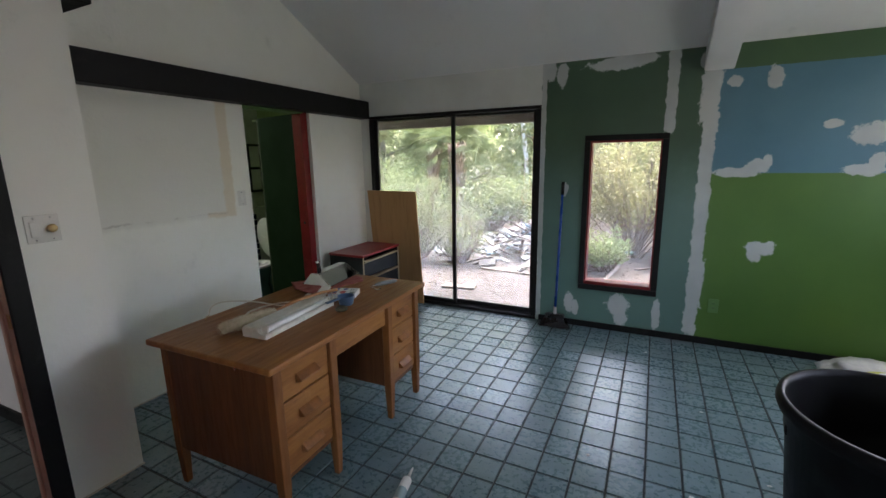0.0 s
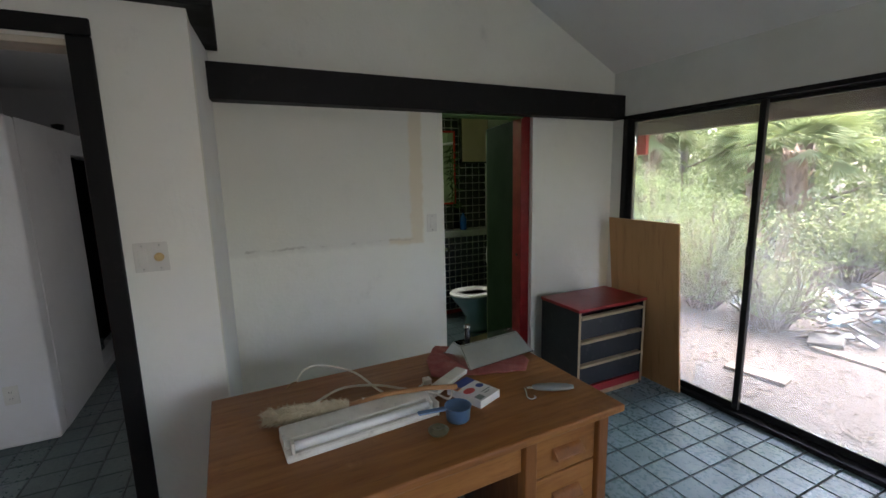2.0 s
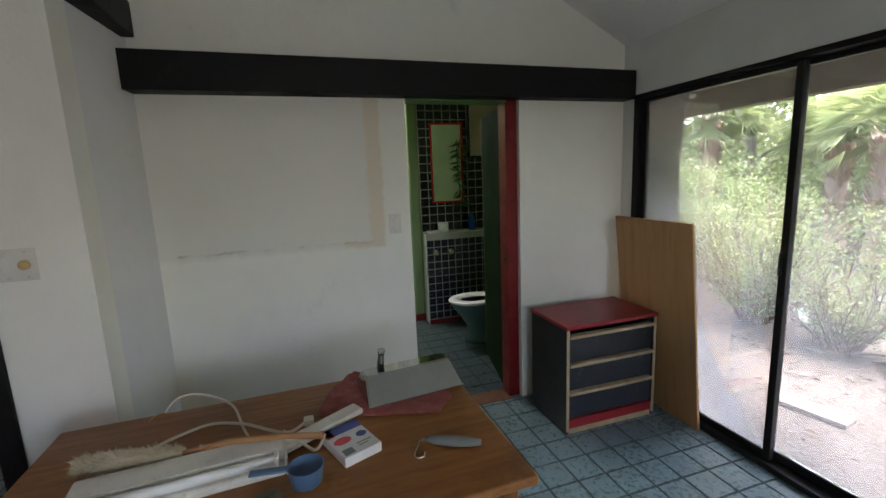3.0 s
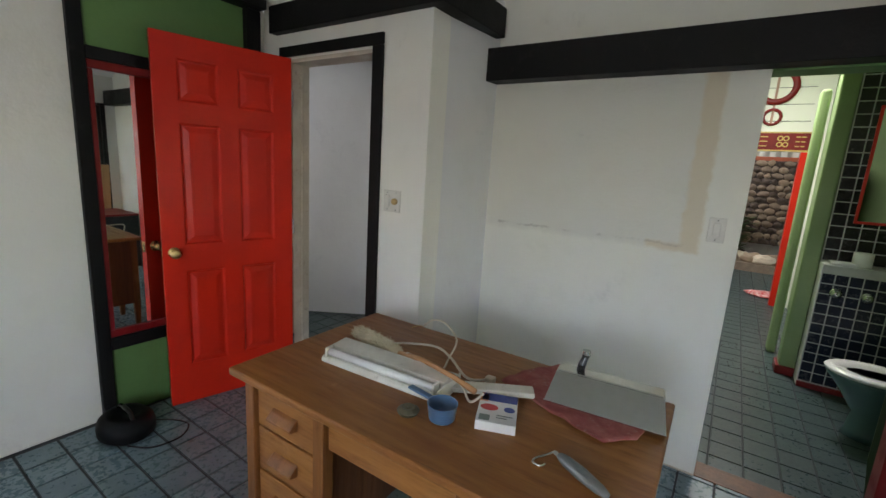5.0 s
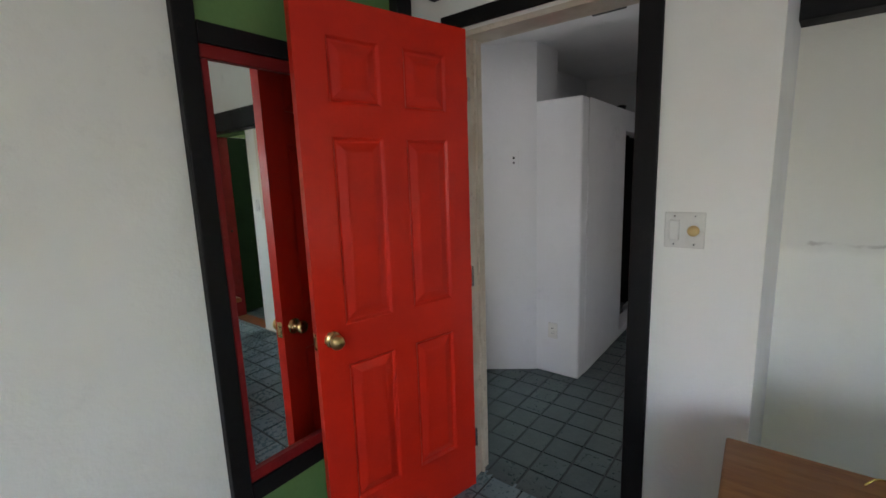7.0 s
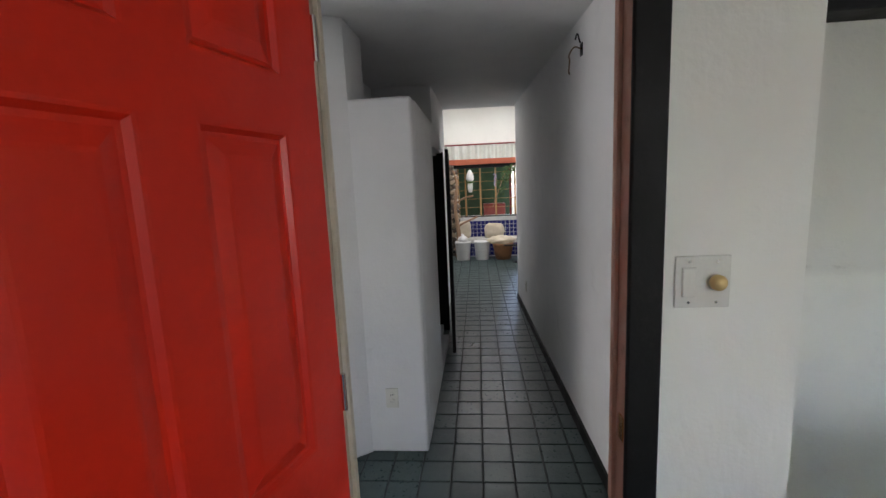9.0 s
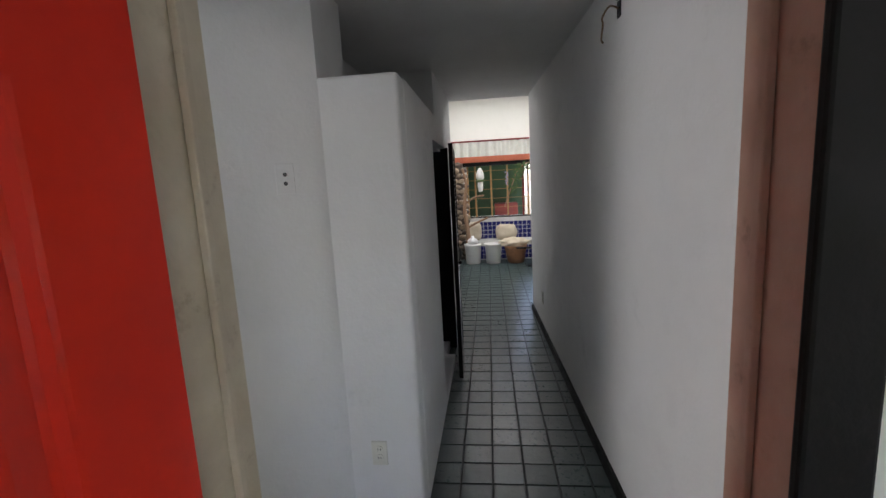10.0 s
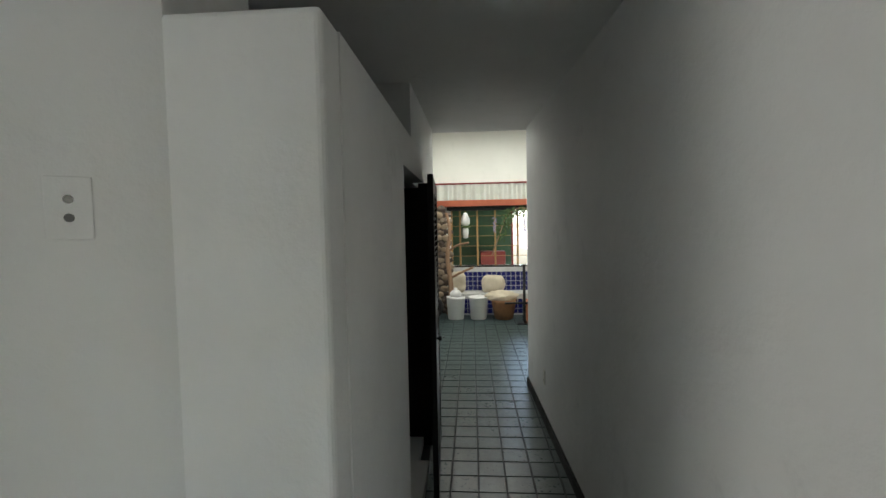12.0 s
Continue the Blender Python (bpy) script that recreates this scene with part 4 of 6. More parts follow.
# cardboard box of small stock, with printed shapes
BOXW = plain("white_card", (0.75, 0.74, 0.72), 0.5)
INKB, INKR, INKG, INKK = plain("blue_ink", (0.04, 0.07, 0.30), 0.4), plain("red_ink", (0.6, 0.06, 0.06), 0.4), plain("orange_ink", (0.7, 0.28, 0.1), 0.4), plain("grey_ink", (0.2, 0.24, 0.22), 0.5)
bx = empty("small_carton", pose(0.696, 0.822, DZ, 0, 0, 112), "small white carton with red and blue print", "box")
part("carton", block(-0.056, 0.056, -0.078, 0.078, 0, 0.028, 0.0015), BOXW, bx)
for nm, b, mt in (("blue_band", (-0.05, 0.055, 0.035, 0.077), INKB), ("orange_mark", (-0.055, -0.03, 0.03, 0.076), INKG), ("red_oval", (-0.05, 0.002, -0.018, 0.016), INKR),
                  ("blue_oval", (0.018, 0.05, -0.016, 0.012), INKB), ("barcode", (-0.048, -0.018, -0.07, -0.042), INKK), ("print_bar", (0.0, 0.045, -0.04, -0.036), INKK), ("print_bar", (0.0, 0.03, -0.052, -0.048), INKK)):
    if "oval" in nm:
        bm = cyl(0.5, 0.5, 0, 0.001, 24)
        bmesh.ops.transform(bm, matrix=Matrix.Translation(((b[0] + b[1]) / 2, (b[2] + b[3]) / 2, 0.0281)) @ Matrix.Diagonal((b[1] - b[0], b[3] - b[2], 0.5, 1)), verts=bm.verts)
    else:
        bm = block(b[0], b[1], b[2], b[3], 0.0281, 0.0286)
    part(nm, bm, mt, bx)
st = tagged(link("paint_stick", block(-0.026, 0.026, -0.13, 0.13, 0, 0.018, 0.004), LAMPW), "white enamelled metal bar lying across the cord", "bar")
st.matrix_world = pose(0.592, 0.752, DZ + 0.0095, 1.0, 0, 29.7)

# upturned mud pan and taping knife on a red rag
RAGM = paint("faded_red_cloth", (0.30, 0.07, 0.06), (0.4, 0.14, 0.12), 0.9, 22, 140, 0.6, use_local=True, dirt=(0.5, 0.36, 0.32))
rg = bmesh.new()
for i in range(25):
    for j in range(25):
        u, v = i / 24 - 0.5, j / 24 - 0.5
        zz = 0.003 + 0.013 * abs(noise.noise((u * 5, v * 5, 3))) * (0.5 + abs(u)) + 0.012 * max(0, -v) * abs(math.sin(u * 14))
        rg.verts.new((u * (0.26 - 0.12 * v) + 0.01 * noise.noise((v * 9, 1, 0)), v * (0.44 - 0.12 * abs(u)), zz))
rg.verts.ensure_lookup_table()
for i in range(24):
    for j in range(24):
        a = i * 25 + j
        rg.faces.new((rg.verts[a], rg.verts[a + 1], rg.verts[a + 26], rg.verts[a + 25]))
rag = tagged(link("cleaning_rag", rg, RAGM, True), "crumpled faded red rag under the trowel", "rag")
rag.matrix_world = pose(0.452, 0.98, DZ, 0, 0, -27)
sol = rag.modifiers.new("thick", "SOLIDIFY")
sol.thickness = 0.003
STEEL = paint("brushed_steel", (0.68, 0.69, 0.68), (0.62, 0.63, 0.62), 0.2, 5, 60, 0, metal=1.0, use_local=True)
PANS = paint("polished_pan_steel", (0.7, 0.73, 0.7), (0.64, 0.67, 0.64), 0.07, 5, 40, 0.04, 0.002, metal=1.0, use_local=True)
tw = empty("mud_pan", pose(0.40, 1.058, DZ + 0.012, 0, 0, 6.6), "polished steel drywall mud pan lying upside down", "mud pan")
LP = 0.172
shell = bmesh.new()
lo = [shell.verts.new(p) for p in ((0.115, -LP, 0.0), (0.115, LP, 0.0), (-0.09, LP, 0.0), (-0.09, -LP, 0.0))]
hi = [shell.verts.new(p) for p in ((0.024, -LP + 0.014, 0.07), (0.024, LP - 0.014, 0.07), (-0.038, LP - 0.014, 0.07), (-0.038, -LP + 0.014, 0.07))]
shell.faces.new(hi)
for k in range(4):
    shell.faces.new((lo[k], lo[(k + 1) % 4], hi[(k + 1) % 4], hi[k]))
bmesh.ops.bevel(shell, geom=[e for e in shell.edges if not e.is_boundary], offset=0.004, segments=2, affect="EDGES")
pan = part("shell", shell, PANS, tw, "shiny folded steel shell")
thick = pan.modifiers.new("thick", "SOLIDIFY")
thick.thickness = 0.0015
for x in (0.116, -0.091):
    part("rolled_rim", cyl(0.003, 0.003, -LP, LP, 10, pose(x, 0, 0.003, 90, 0, 0)), STEEL, tw)
tk = empty("taping_knife", pose(0.378, 0.965, DZ + 0.082), "taping knife handle standing against the mud pan", "knife")
part("handle", tube([(0.012, 0.0, 0.0), (0.008, 0.002, 0.018), (0.0, 0.006, 0.036), (-0.004, 0.008, 0.05)], [0.013, 0.0125, 0.0105, 0.013], 14), BLACKPL, tk, "black plastic handle", True)
part("steel_cap", cyl(0.0145, 0.0135, 0.05, 0.062, 16, pose(-0.004, 0.008, 0)), STEEL, tk, "steel hammer cap")

# grey knife with a bent hook
GREYG = plain("grey_grip", (0.16, 0.17, 0.16), 0.45)
uk = empty("utility_knife", pose(0.80, 1.098, DZ, 0, 0, -27), "grey utility knife lying by a wire hook", "knife")
part("body", lathe([(0.0, -0.078), (0.008, -0.077), (0.013, -0.055), (0.0165, 0.0), (0.014, 0.05), (0.009, 0.072), (0.0, 0.076)], 18, Matrix.Translation((0, 0, 0.015)) @ Matrix.Rotation(math.pi / 2, 4, "X") @ Matrix.Diagonal((1.15, 0.85, 1, 1))), GREYG, uk, "", True)
part("blade_edge", block(-0.007, 0.007, -0.094, -0.072, 0.012, 0.0135), STEEL, uk)
hk = tagged(link("wire_hook", tube(spline([(0.745, 1.015, DZ + 0.004), (0.775, 1.0, DZ + 0.004), (0.80, 0.985, DZ + 0.004), (0.82, 0.985, DZ + 0.004), (0.822, 1.005, DZ + 0.004), (0.806, 1.012, DZ + 0.004)], 6), 0.0032, 8), STEEL, True), "small bent steel wire hook on the desk", "hook")

# ---- broom, bin, bag, caulk, floor clutter ----
BRB = plain("blue_metal_tube", (0.02, 0.07, 0.32), 0.3)
bm_ = empty("broom", pose(1.535, 2.70, 0, -3.6, 0, 0), "black bristle broom with a blue handle against the wall", "broom")
part("handle", cyl(0.0115, 0.0115, 0.17, 1.24, 14, pose(0, 0.0, 0, 0, 0.6, 0)), BRB, bm_, "blue handle", True)
part("grip", cyl(0.0145, 0.0135, 1.2, 1.31, 14, pose(0, 0, 0, 0, 0.6, 0)), BLACKPL, bm_, "", True)
part("collar", cyl(0.017, 0.014, 0.10, 0.19, 14), plain("grey_collar", (0.4, 0.36, 0.34), 0.5), bm_, "", True)
part("head", block(-0.085, 0.085, -0.03, 0.03, 0.085, 0.125, 0.012), BLACKPL, bm_)
fv, ff = [], []
for k in range(900):
    u, v = rng.uniform(-0.08, 0.08), rng.uniform(-0.025, 0.025)
    tip = (u * 1.75 + rng.normal(0, 0.006), v * 1.7 - 0.012 + rng.normal(0, 0.004), rng.uniform(0.0, 0.012))
    i = len(fv)
    fv += [(u - 0.0016, v, 0.088), (u + 0.0016, v, 0.088), (tip[0] + 0.001, tip[1], tip[2]), (tip[0] - 0.001, tip[1], tip[2])]
    ff.append((i, i + 1, i + 2, i + 3))
me = bpy.data.meshes.new("bristles")
me.from_pydata(fv, [], ff)
me.materials.append(BLACKPL)
bo = new("bristles", me)
bo.parent = bm_
BINM = plain("black_bin_plastic", (0.005, 0.0055, 0.0065), 0.5, 0.0, 0.18)
tc = empty("trash_can", pose(3.02, 0.60, 0), "large black plastic trash can, open", "trash can")
part("bucket", lathe([(0.0, 0.0), (0.22, 0.0), (0.235, 0.02), (0.30, 0.66), (0.325, 0.68), (0.332, 0.70), (0.327, 0.722), (0.31, 0.725), (0.303, 0.70), (0.292, 0.66), (0.222, 0.03), (0.0, 0.025)], 56), BINM, tc, "", True)
part("side_grip", block(-0.06, 0.06, -0.035, 0.0, 0.58, 0.62, 0.01, 2, pose(-0.29, 0.06, 0, 0, 0, 80)), BINM, tc)
BAGM = paint("white_drop_cloth", (0.66, 0.66, 0.64), (0.5, 0.5, 0.5), 0.6, 14, 60, 0.5, use_local=True)


def heap(name, w, d, h, mat, m, label, category, seed, n=30):
    """A crumpled soft heap."""
    bm = bmesh.new()
    bmesh.ops.create_icosphere(bm, subdivisions=4, radius=1)
    for v in bm.verts:
        c = v.co.copy()
        k = 1 + 0.22 * noise.noise(c * 1.7 + Vector((seed, 0, 0))) + 0.13 * abs(noise.noise(c * 5 + Vector((0, seed, 0)))) + 0.05 * noise.noise(c * 13)
        v.co = Vector((c.x * w * k, c.y * d * k, max(0.0, (c.z * 0.75 + 0.35) * h * k)))
    ob = tagged(link(name, bm, mat, True), label, category)
    ob.matrix_world = m
    return ob


heap("drop_cloth", 0.30, 0.17, 0.11, BAGM, pose(3.72, 2.60, 0, 0, 0, 5), "crumpled white cloth heaped by the wall", "cloth", 2.0)
YELP = plain("lime_yellow_plastic", (0.5, 0.52, 0.02), 0.35)
yb = empty("yellow_tub", pose(3.72, 2.30, 0), "lime yellow plastic tub on the floor", "tub")
part("tub", lathe([(0.0, 0.0), (0.17, 0.0), (0.2, 0.09), (0.215, 0.10), (0.21, 0.108), (0.19, 0.098), (0.165, 0.012), (0.0, 0.012)], 36), YELP, yb, "", True)
ck = empty("caulk_tube", pose(1.335, 0.335, 0.0245, 0, 0, 11), "white caulk tube with a nozzle on the floor", "caulk tube")
part("tube", cyl(0.0235, 0.0235, -0.10, 0.115, 22, pose(0, 0, 0, -90, 0, 0)), BOXW, ck, "", True)
part("label_band", cyl(0.0238, 0.0238, -0.02, 0.05, 22, pose(0, 0, 0, -90, 0, 0), False), plain("grey_print", (0.3, 0.4, 0.45), 0.4), ck, "", True)
part("nozzle", cyl(0.011, 0.0035, 0.115, 0.20, 14, pose(0, 0, 0, -90, 0, 0)), BOXW, ck, "", True)
# low black lamp base with cable behind the door
bk = empty("floor_vacuum", pose(0.965, -1.13, 0), "round black appliance on the floor with a cable", "vacuum")
part("body", lathe([(0.0, 0.0), (0.135, 0.0), (0.15, 0.015), (0.152, 0.05), (0.143, 0.078), (0.12, 0.098), (0.075, 0.107), (0.07, 0.101), (0.0, 0.101)], 40, pose(0, 0, 0) @ Matrix.Diagonal((0.82, 1.0, 1, 1))), BINM, bk, "", True)
part("handle", tube(spline([(0, -0.09, 0.1), (0, -0.05, 0.13), (0, 0.05, 0.13), (0, 0.09, 0.1)], 6), 0.011, 10), BLACKPL, bk, "", True)
part("cable", tube(spline([(-0.12, 0.03, 0.02), (-0.19, 0.08, 0.006), (-0.22, 0.18, 0.006), (-0.14, 0.26, 0.006), (-0.02, 0.24, 0.006), (0.05, 0.14, 0.006)], 10), 0.004, 8), BLACKPL, bk, "thin black cable", True)
for k, (x, y) in enumerate(((2.62, 1.70), (2.52, 0.92), (2.06, 1.02), (1.62, 1.85), (1.9, 0.55), (2.85, 1.15), (2.3, 2.45), (1.3, 1.4))):
    c = bmesh.new()
    bmesh.ops.create_icosphere(c, subdivisions=1, radius=0.009)
    for v in c.verts:
        v.co = Vector((v.co.x * 1.5, v.co.y, abs(v.co.z) * 0.5)) * (1 + 0.4 * noise.noise(v.co * 200 + Vector((k, 0, 0))))
    o = tagged(link("plaster_crumb", c, BOXW), "white crumb of dried plaster on the tiles", "debris", "plaster crumbs")
    o.matrix_world = pose(x, y, 0.0005, 0, 0, 40 * k)

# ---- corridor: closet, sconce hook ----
# black paint on these linings stands for the closet's shade
setting("closet_back", block(-3.4, -2.16, -1.6, -1.56, 0, 1.8), BLACKP, "closet back, its shade painted black", "wall")
setting("closet_side_far", block(-3.338, -3.30, -1.559, -1.012, 0, 1.8), BLACKP, "closet side, its shade painted black", "wall")
setting("closet_side_near", block(-2.2, -2.16, -1.559, -1.121, 0, 1.8), BLACKP, "closet side, its shade painted black", "wall")
setting("closet_top", block(-3.4, -2.2, -1.56, -1.121, 1.8, 1.84), BLACKP, "closet top, its shade painted black", "wall")
cdr = empty("closet_door", pose(-3.36, -0.985, 0, 0, 0, 3.2), "black louvred closet door standing ajar", "door")
part("stile", block(0, 0.06, 0, 0.03, 0.03, 1.775, 0.003), BLACKP, cdr)
part("stile", block(0.69, 0.75, 0, 0.03, 0.03, 1.775, 0.003), BLACKP, cdr)
for z in (0.03, 0.86, 1.695):
    part("rail", block(0.061, 0.689, 0.002, 0.028, z, z + 0.08, 0.002), BLACKP, cdr)
for k in range(44):
    z = 0.13 + k * 0.0355
    if 0.84 < z < 0.95 or z > 1.68:
        continue
    part("louvre", block(0.061, 0.689, -0.014, 0.014, -0.002, 0.002, 0, 1, pose(0, 0.015, z, 40, 0, 0)), BLACKP, cdr)
part("knob", lathe([(0, 0.03), (0.012, 0.028), (0.015, 0.018), (0.006, 0.006), (0.006, 0)], 16, pose(0.72, 0.03, 0.92, -90, 0, 0)), BLACKPL, cdr, "", True)
sc = empty("wire_sconce_bracket", pose(-1.48, -0.117, 2.14, 0, 0, 181.7), "rusty bent wire bracket on the corridor wall", "bracket")
part("back_plate", block(-0.02, 0.02, 0, 0.006, -0.015, 0.05, 0.003), BLACKPL, sc)
part("wire", tube(spline([(0, 0.005, 0.02), (0.0, 0.04, 0.03), (0.03, 0.06, 0.0), (0.06, 0.05, -0.02), (0.08, 0.05, -0.07), (0.06, 0.05, -0.09)], 8), 0.004, 8), plain("rusty_wire", (0.16, 0.1, 0.05), 0.6, 0.4), sc, "", True)
part("hook", tube(spline([(0.0, 0.01, 0.05), (-0.02, 0.03, 0.09), (-0.02, 0.04, 0.06)], 8), 0.004, 8), BLACKPL, sc, "", True)
vt = empty("ceiling_vent", pose(-0.86, -0.78, 2.305), "dark metal ceiling vent grille", "vent")
part("frame", block(-0.15, 0.15, -0.09, 0.09, -0.006, 0.004, 0.003), BLACKPL, vt)
for k in range(7):
    part("slat", block(-0.13, 0.13, -0.008, 0.008, -0.001, 0.001, 0, 1, pose(0, -0.066 + k * 0.022, -0.009, 35, 0, 0)), GREYG, vt)
lb = empty("ledge_lamp", pose(-2.78, -1.20, 1.936), "small black lamp standing on the ledge", "lamp")
part("base", lathe([(0, 0), (0.05, 0), (0.05, 0.012), (0.012, 0.02), (0.01, 0.06), (0.04, 0.07), (0.045, 0.11), (0.0, 0.12)], 20), BLACKPL, lb, "", True)

# ---- room behind the round doorway ----
setting("moon_floor", block(0.121, EX, -4.5, BY - 0.121, -0.12, -0.006), GROUT, "tile floor of the room behind", "floor")
# the narrow window is real; the wide opening is added for lamp light
setting("wall_moon_far", pierced("y", -4.5, -4.36, 0.12, EX, 0, 2.7, ((1.06, 1.30, 0.75, 1.74), (2.3, 4.2, 0.75, 1.74))), HALLW, "lilac white wall with a narrow window and an added opening", "wall")
setting("wall_moon_east", block(EX - 0.1, EX, -4.36, BY - 0.121, 0, 2.7), HALLW, "plain lilac white wall", "wall")
setting("ceiling_moon", block(-0.1, EX, -4.5, BY - 0.121, 2.6, 2.7), HALLW, "plain white ceiling", "ceiling")
setting("baseboard_moon", block(0.13, EX - 0.1, -4.359, -4.345, 0, 0.06, 0.003), BLACKP, "black skirting", "baseboard")
pp = tagged(link("paper_sheet", block(-0.1, 0.1, -0.14, 0.14, 0, 0.002), BOXW), "white paper sheet on the drawer chest", "paper")
pp.matrix_world = pose(1.9, -3.3, 0.7205, 0, 0, 20)

# ---- bathroom and passage ----
setting("wall_bath_west", block(-2.56, -2.452, 1.892, 3.1, 0, 3.0), GROUT, "black tiled bathroom wall with pale joints", "wall")
WGROUT = paint("white_grout", (0.6, 0.6, 0.58), None, 0.8, 12, 120, 0.3)
setting("tile_bed_upper", block(-2.452, -2.446, 1.892, 3.1, 0.94, 2.98), WGROUT, "white tile grout", "wall")
hw = setting("half_wall", block(-2.445, -2.286, 1.89, 3.1, 0, 0.925), WGROUT, "blue-black tiled half wall behind the toilet", "wall")
setting("half_wall_cap", block(-2.445, -2.272, 1.89, 3.1, 0.926, 0.94, 0.003), WGROUT, "pale ledge on the half wall", "shelf")
setting("half_wall_skirting", block(-2.285, -2.262, 1.89, 3.1, 0, 0.04, 0.003), REDTRIM, "red skirting", "baseboard")
setting("green_stub_wall", block(-2.60, -2.44, 1.785, 1.889, 0, 3.0, 0.012), PALEGREEN, "pale green wall end with a worn foot", "wall")
setting("green_post", block(-3.06, -2.92, 1.735, 1.80, 0, 2.25, 0.02), PALEGREEN, "rounded green post", "post")
setting("stub_foot", block(-2.615, -2.425, 1.765, 1.888, 0.0, 0.07, 0.008), REDTRIM, "red and bare plaster foot", "trim")
setting("wall_passage_north", block(-4.85, -2.601, 2.03, 2.13, 0, 3.0), PALEGREEN, "green passage wall", "wall")
setting("wall_passage_south", block(-4.85, WX - 0.141, 0.75, 0.85, 0, 3.0), PALEGREEN, "green passage wall", "wall")
setting("wall_bath_north", block(-2.56, WX - 0.141, 3.1, 3.2, 0, 3.0), PALEGREEN, "green bathroom wall", "wall")
setting("wall_bath_lining", pierced("x", WX - 0.15, WX - 0.1405, 0.85, 3.1, 0, 3.0, ((1.34, 2.056, -0.1, 1.956),)), PALEGREEN, "green painted bathroom side", "wall")
setting("ceiling_bath", block(-4.95, WX - 0.141, 0.75, 3.2, 3.0, 3.1), CEILW, "white bathroom ceiling", "ceiling")
# far doorway with patterned lintel, white boarding above
setting("wall_passage_end", pierced("x", -4.95, -4.851, 0.75, 2.03, 0, 3.0, ((0.95, 1.845, -0.1, 1.875),)), WHITE, "white boarded wall over the far doorway", "wall")
for k in range(4):
    setting("board_joint", block(-4.851, -4.848, 0.86, 1.87, 2.22 + 0.19 * k, 2.226 + 0.19 * k), BLACKPL, "dark board joint", "trim")
fd = empty("door_3", pose(-4.85, 1.84, 0), "far doorway with a red jamb and patterned lintel", "doorway")
fd["kind"] = "structure"
GOLD = plain("gold_paint", (0.6, 0.42, 0.12), 0.4)
part("jamb", block(-0.11, 0.02, 0.0, 0.07, 0, 1.87, 0.004), REDP, fd, "bright red jamb")
part("jamb_strip", block(0.0, 0.012, 0.072, 0.095, 0, 1.87, 0.002), JAMBP, fd)
lt = part("lintel", block(0.001, 0.016, -0.85, 0.165, 1.893, 2.085, 0.003), REDTRIM, fd, "red lintel with a gold fretwork")
part("lintel_edge", block(0.001, 0.02, -0.85, 0.165, 1.876, 1.892, 0.002), GOLD, fd)
part("lintel_edge", block(0.001, 0.02, -0.85, 0.165, 2.086, 2.1, 0.002), GOLD, fd)
for y in (-0.19, -0.57):
    for dy, dz in ((-0.028, -0.035), (0.028, -0.035), (-0.028, 0.035), (0.028, 0.035)):
        part("roundel", lathe([(0.018, 0.0), (0.018, 0.006), (0.03, 0.006), (0.03, 0.0)], 18, pose(0.016, y + dy, 1.989 + dz, 0, 90, 0)), GOLD, lt)
for y in (-0.72, -0.40, -0.36, -0.05, 0.0):
    for z in (1.935, 1.989, 2.043):
        part("fret", block(0.0162, 0.02, y - 0.02, y + 0.02, z - 0.006, z + 0.006), GOLD, lt)
for z, r in ((2.27, 0.1), (2.62, 0.21)):
    orn = empty("wall_ornament", pose(-4.846, 1.50, z), "dark red round hanging ornament on the boards", "ornament", "hanging ornaments")
    part("ring", lathe([(r, 0), (r, 0.02), (r * 0.72, 0.025), (r * 0.68, 0.0)], 28, pose(0, 0, 0, 0, 90, 0)), REDTRIM, orn, "", True)
    part("bar", block(0.002, 0.02, -0.012, 0.012, -r, r * 1.5, 0.003), JAMBP, orn)

bcab = empty("bath_cabinet", pose(-2.439, 2.42, 1.69), "beige cabinet with a black frame hung on the tiled wall", "cabinet")
BEIGE = paint("beige_cabinet_paint", (0.56, 0.42, 0.34), (0.5, 0.37, 0.3), 0.5, 4, 60, 0.2)
part("body", block(0.0, 0.045, 0.0, 0.36, 0.0, 0.6, 0.004), BLACKPL, bcab)
part("door", block(0.0455, 0.062, 0.016, 0.344, 0.018, 0.582, 0.003), BEIGE, bcab, "pinkish beige door")
# wall mirror over the half wall, with a trailing plant in front
bmi = empty("bath_mirror", pose(-2.439, 2.192, 1.641), "bathroom mirror in a thin red frame", "mirror")
part("glass", block(-0.004, 0.004, -0.155, 0.155, -0.385, 0.385), MIRRORM, bmi)
for b in ((-0.004, 0.012, -0.175, 0.175, 0.386, 0.405), (-0.004, 0.012, -0.175, 0.175, -0.405, -0.386), (-0.004, 0.0115, -0.175, -0.156, -0.385, 0.385), (-0.004, 0.0115, 0.156, 0.175, -0.385, 0.385)):
    part("frame", block(*b, bev=0.002), REDP, bmi)
LEAFD = paint("leaf_dark_green", (0.05, 0.10, 0.03), (0.08, 0.13, 0.03), 0.5, 20, 90, 0.2)


def leaf_card(bm, p, d, n, l, w):
    """A pointed leaf: two quads with a fold."""
    d, n = Vector(d).normalized(), Vector(n).normalized()
    s = d.cross(n).normalized()
    p = Vector(p)
    a, b = bm.verts.new(p), bm.verts.new(p + d * l)
    m1, m2 = bm.verts.new(p + d * l * 0.45 + s * w + n * w * 0.35), bm.verts.new(p + d * l * 0.45 - s * w + n * w * 0.35)
    bm.faces.new((a, m1, b))
    bm.faces.new((a, b, m2))


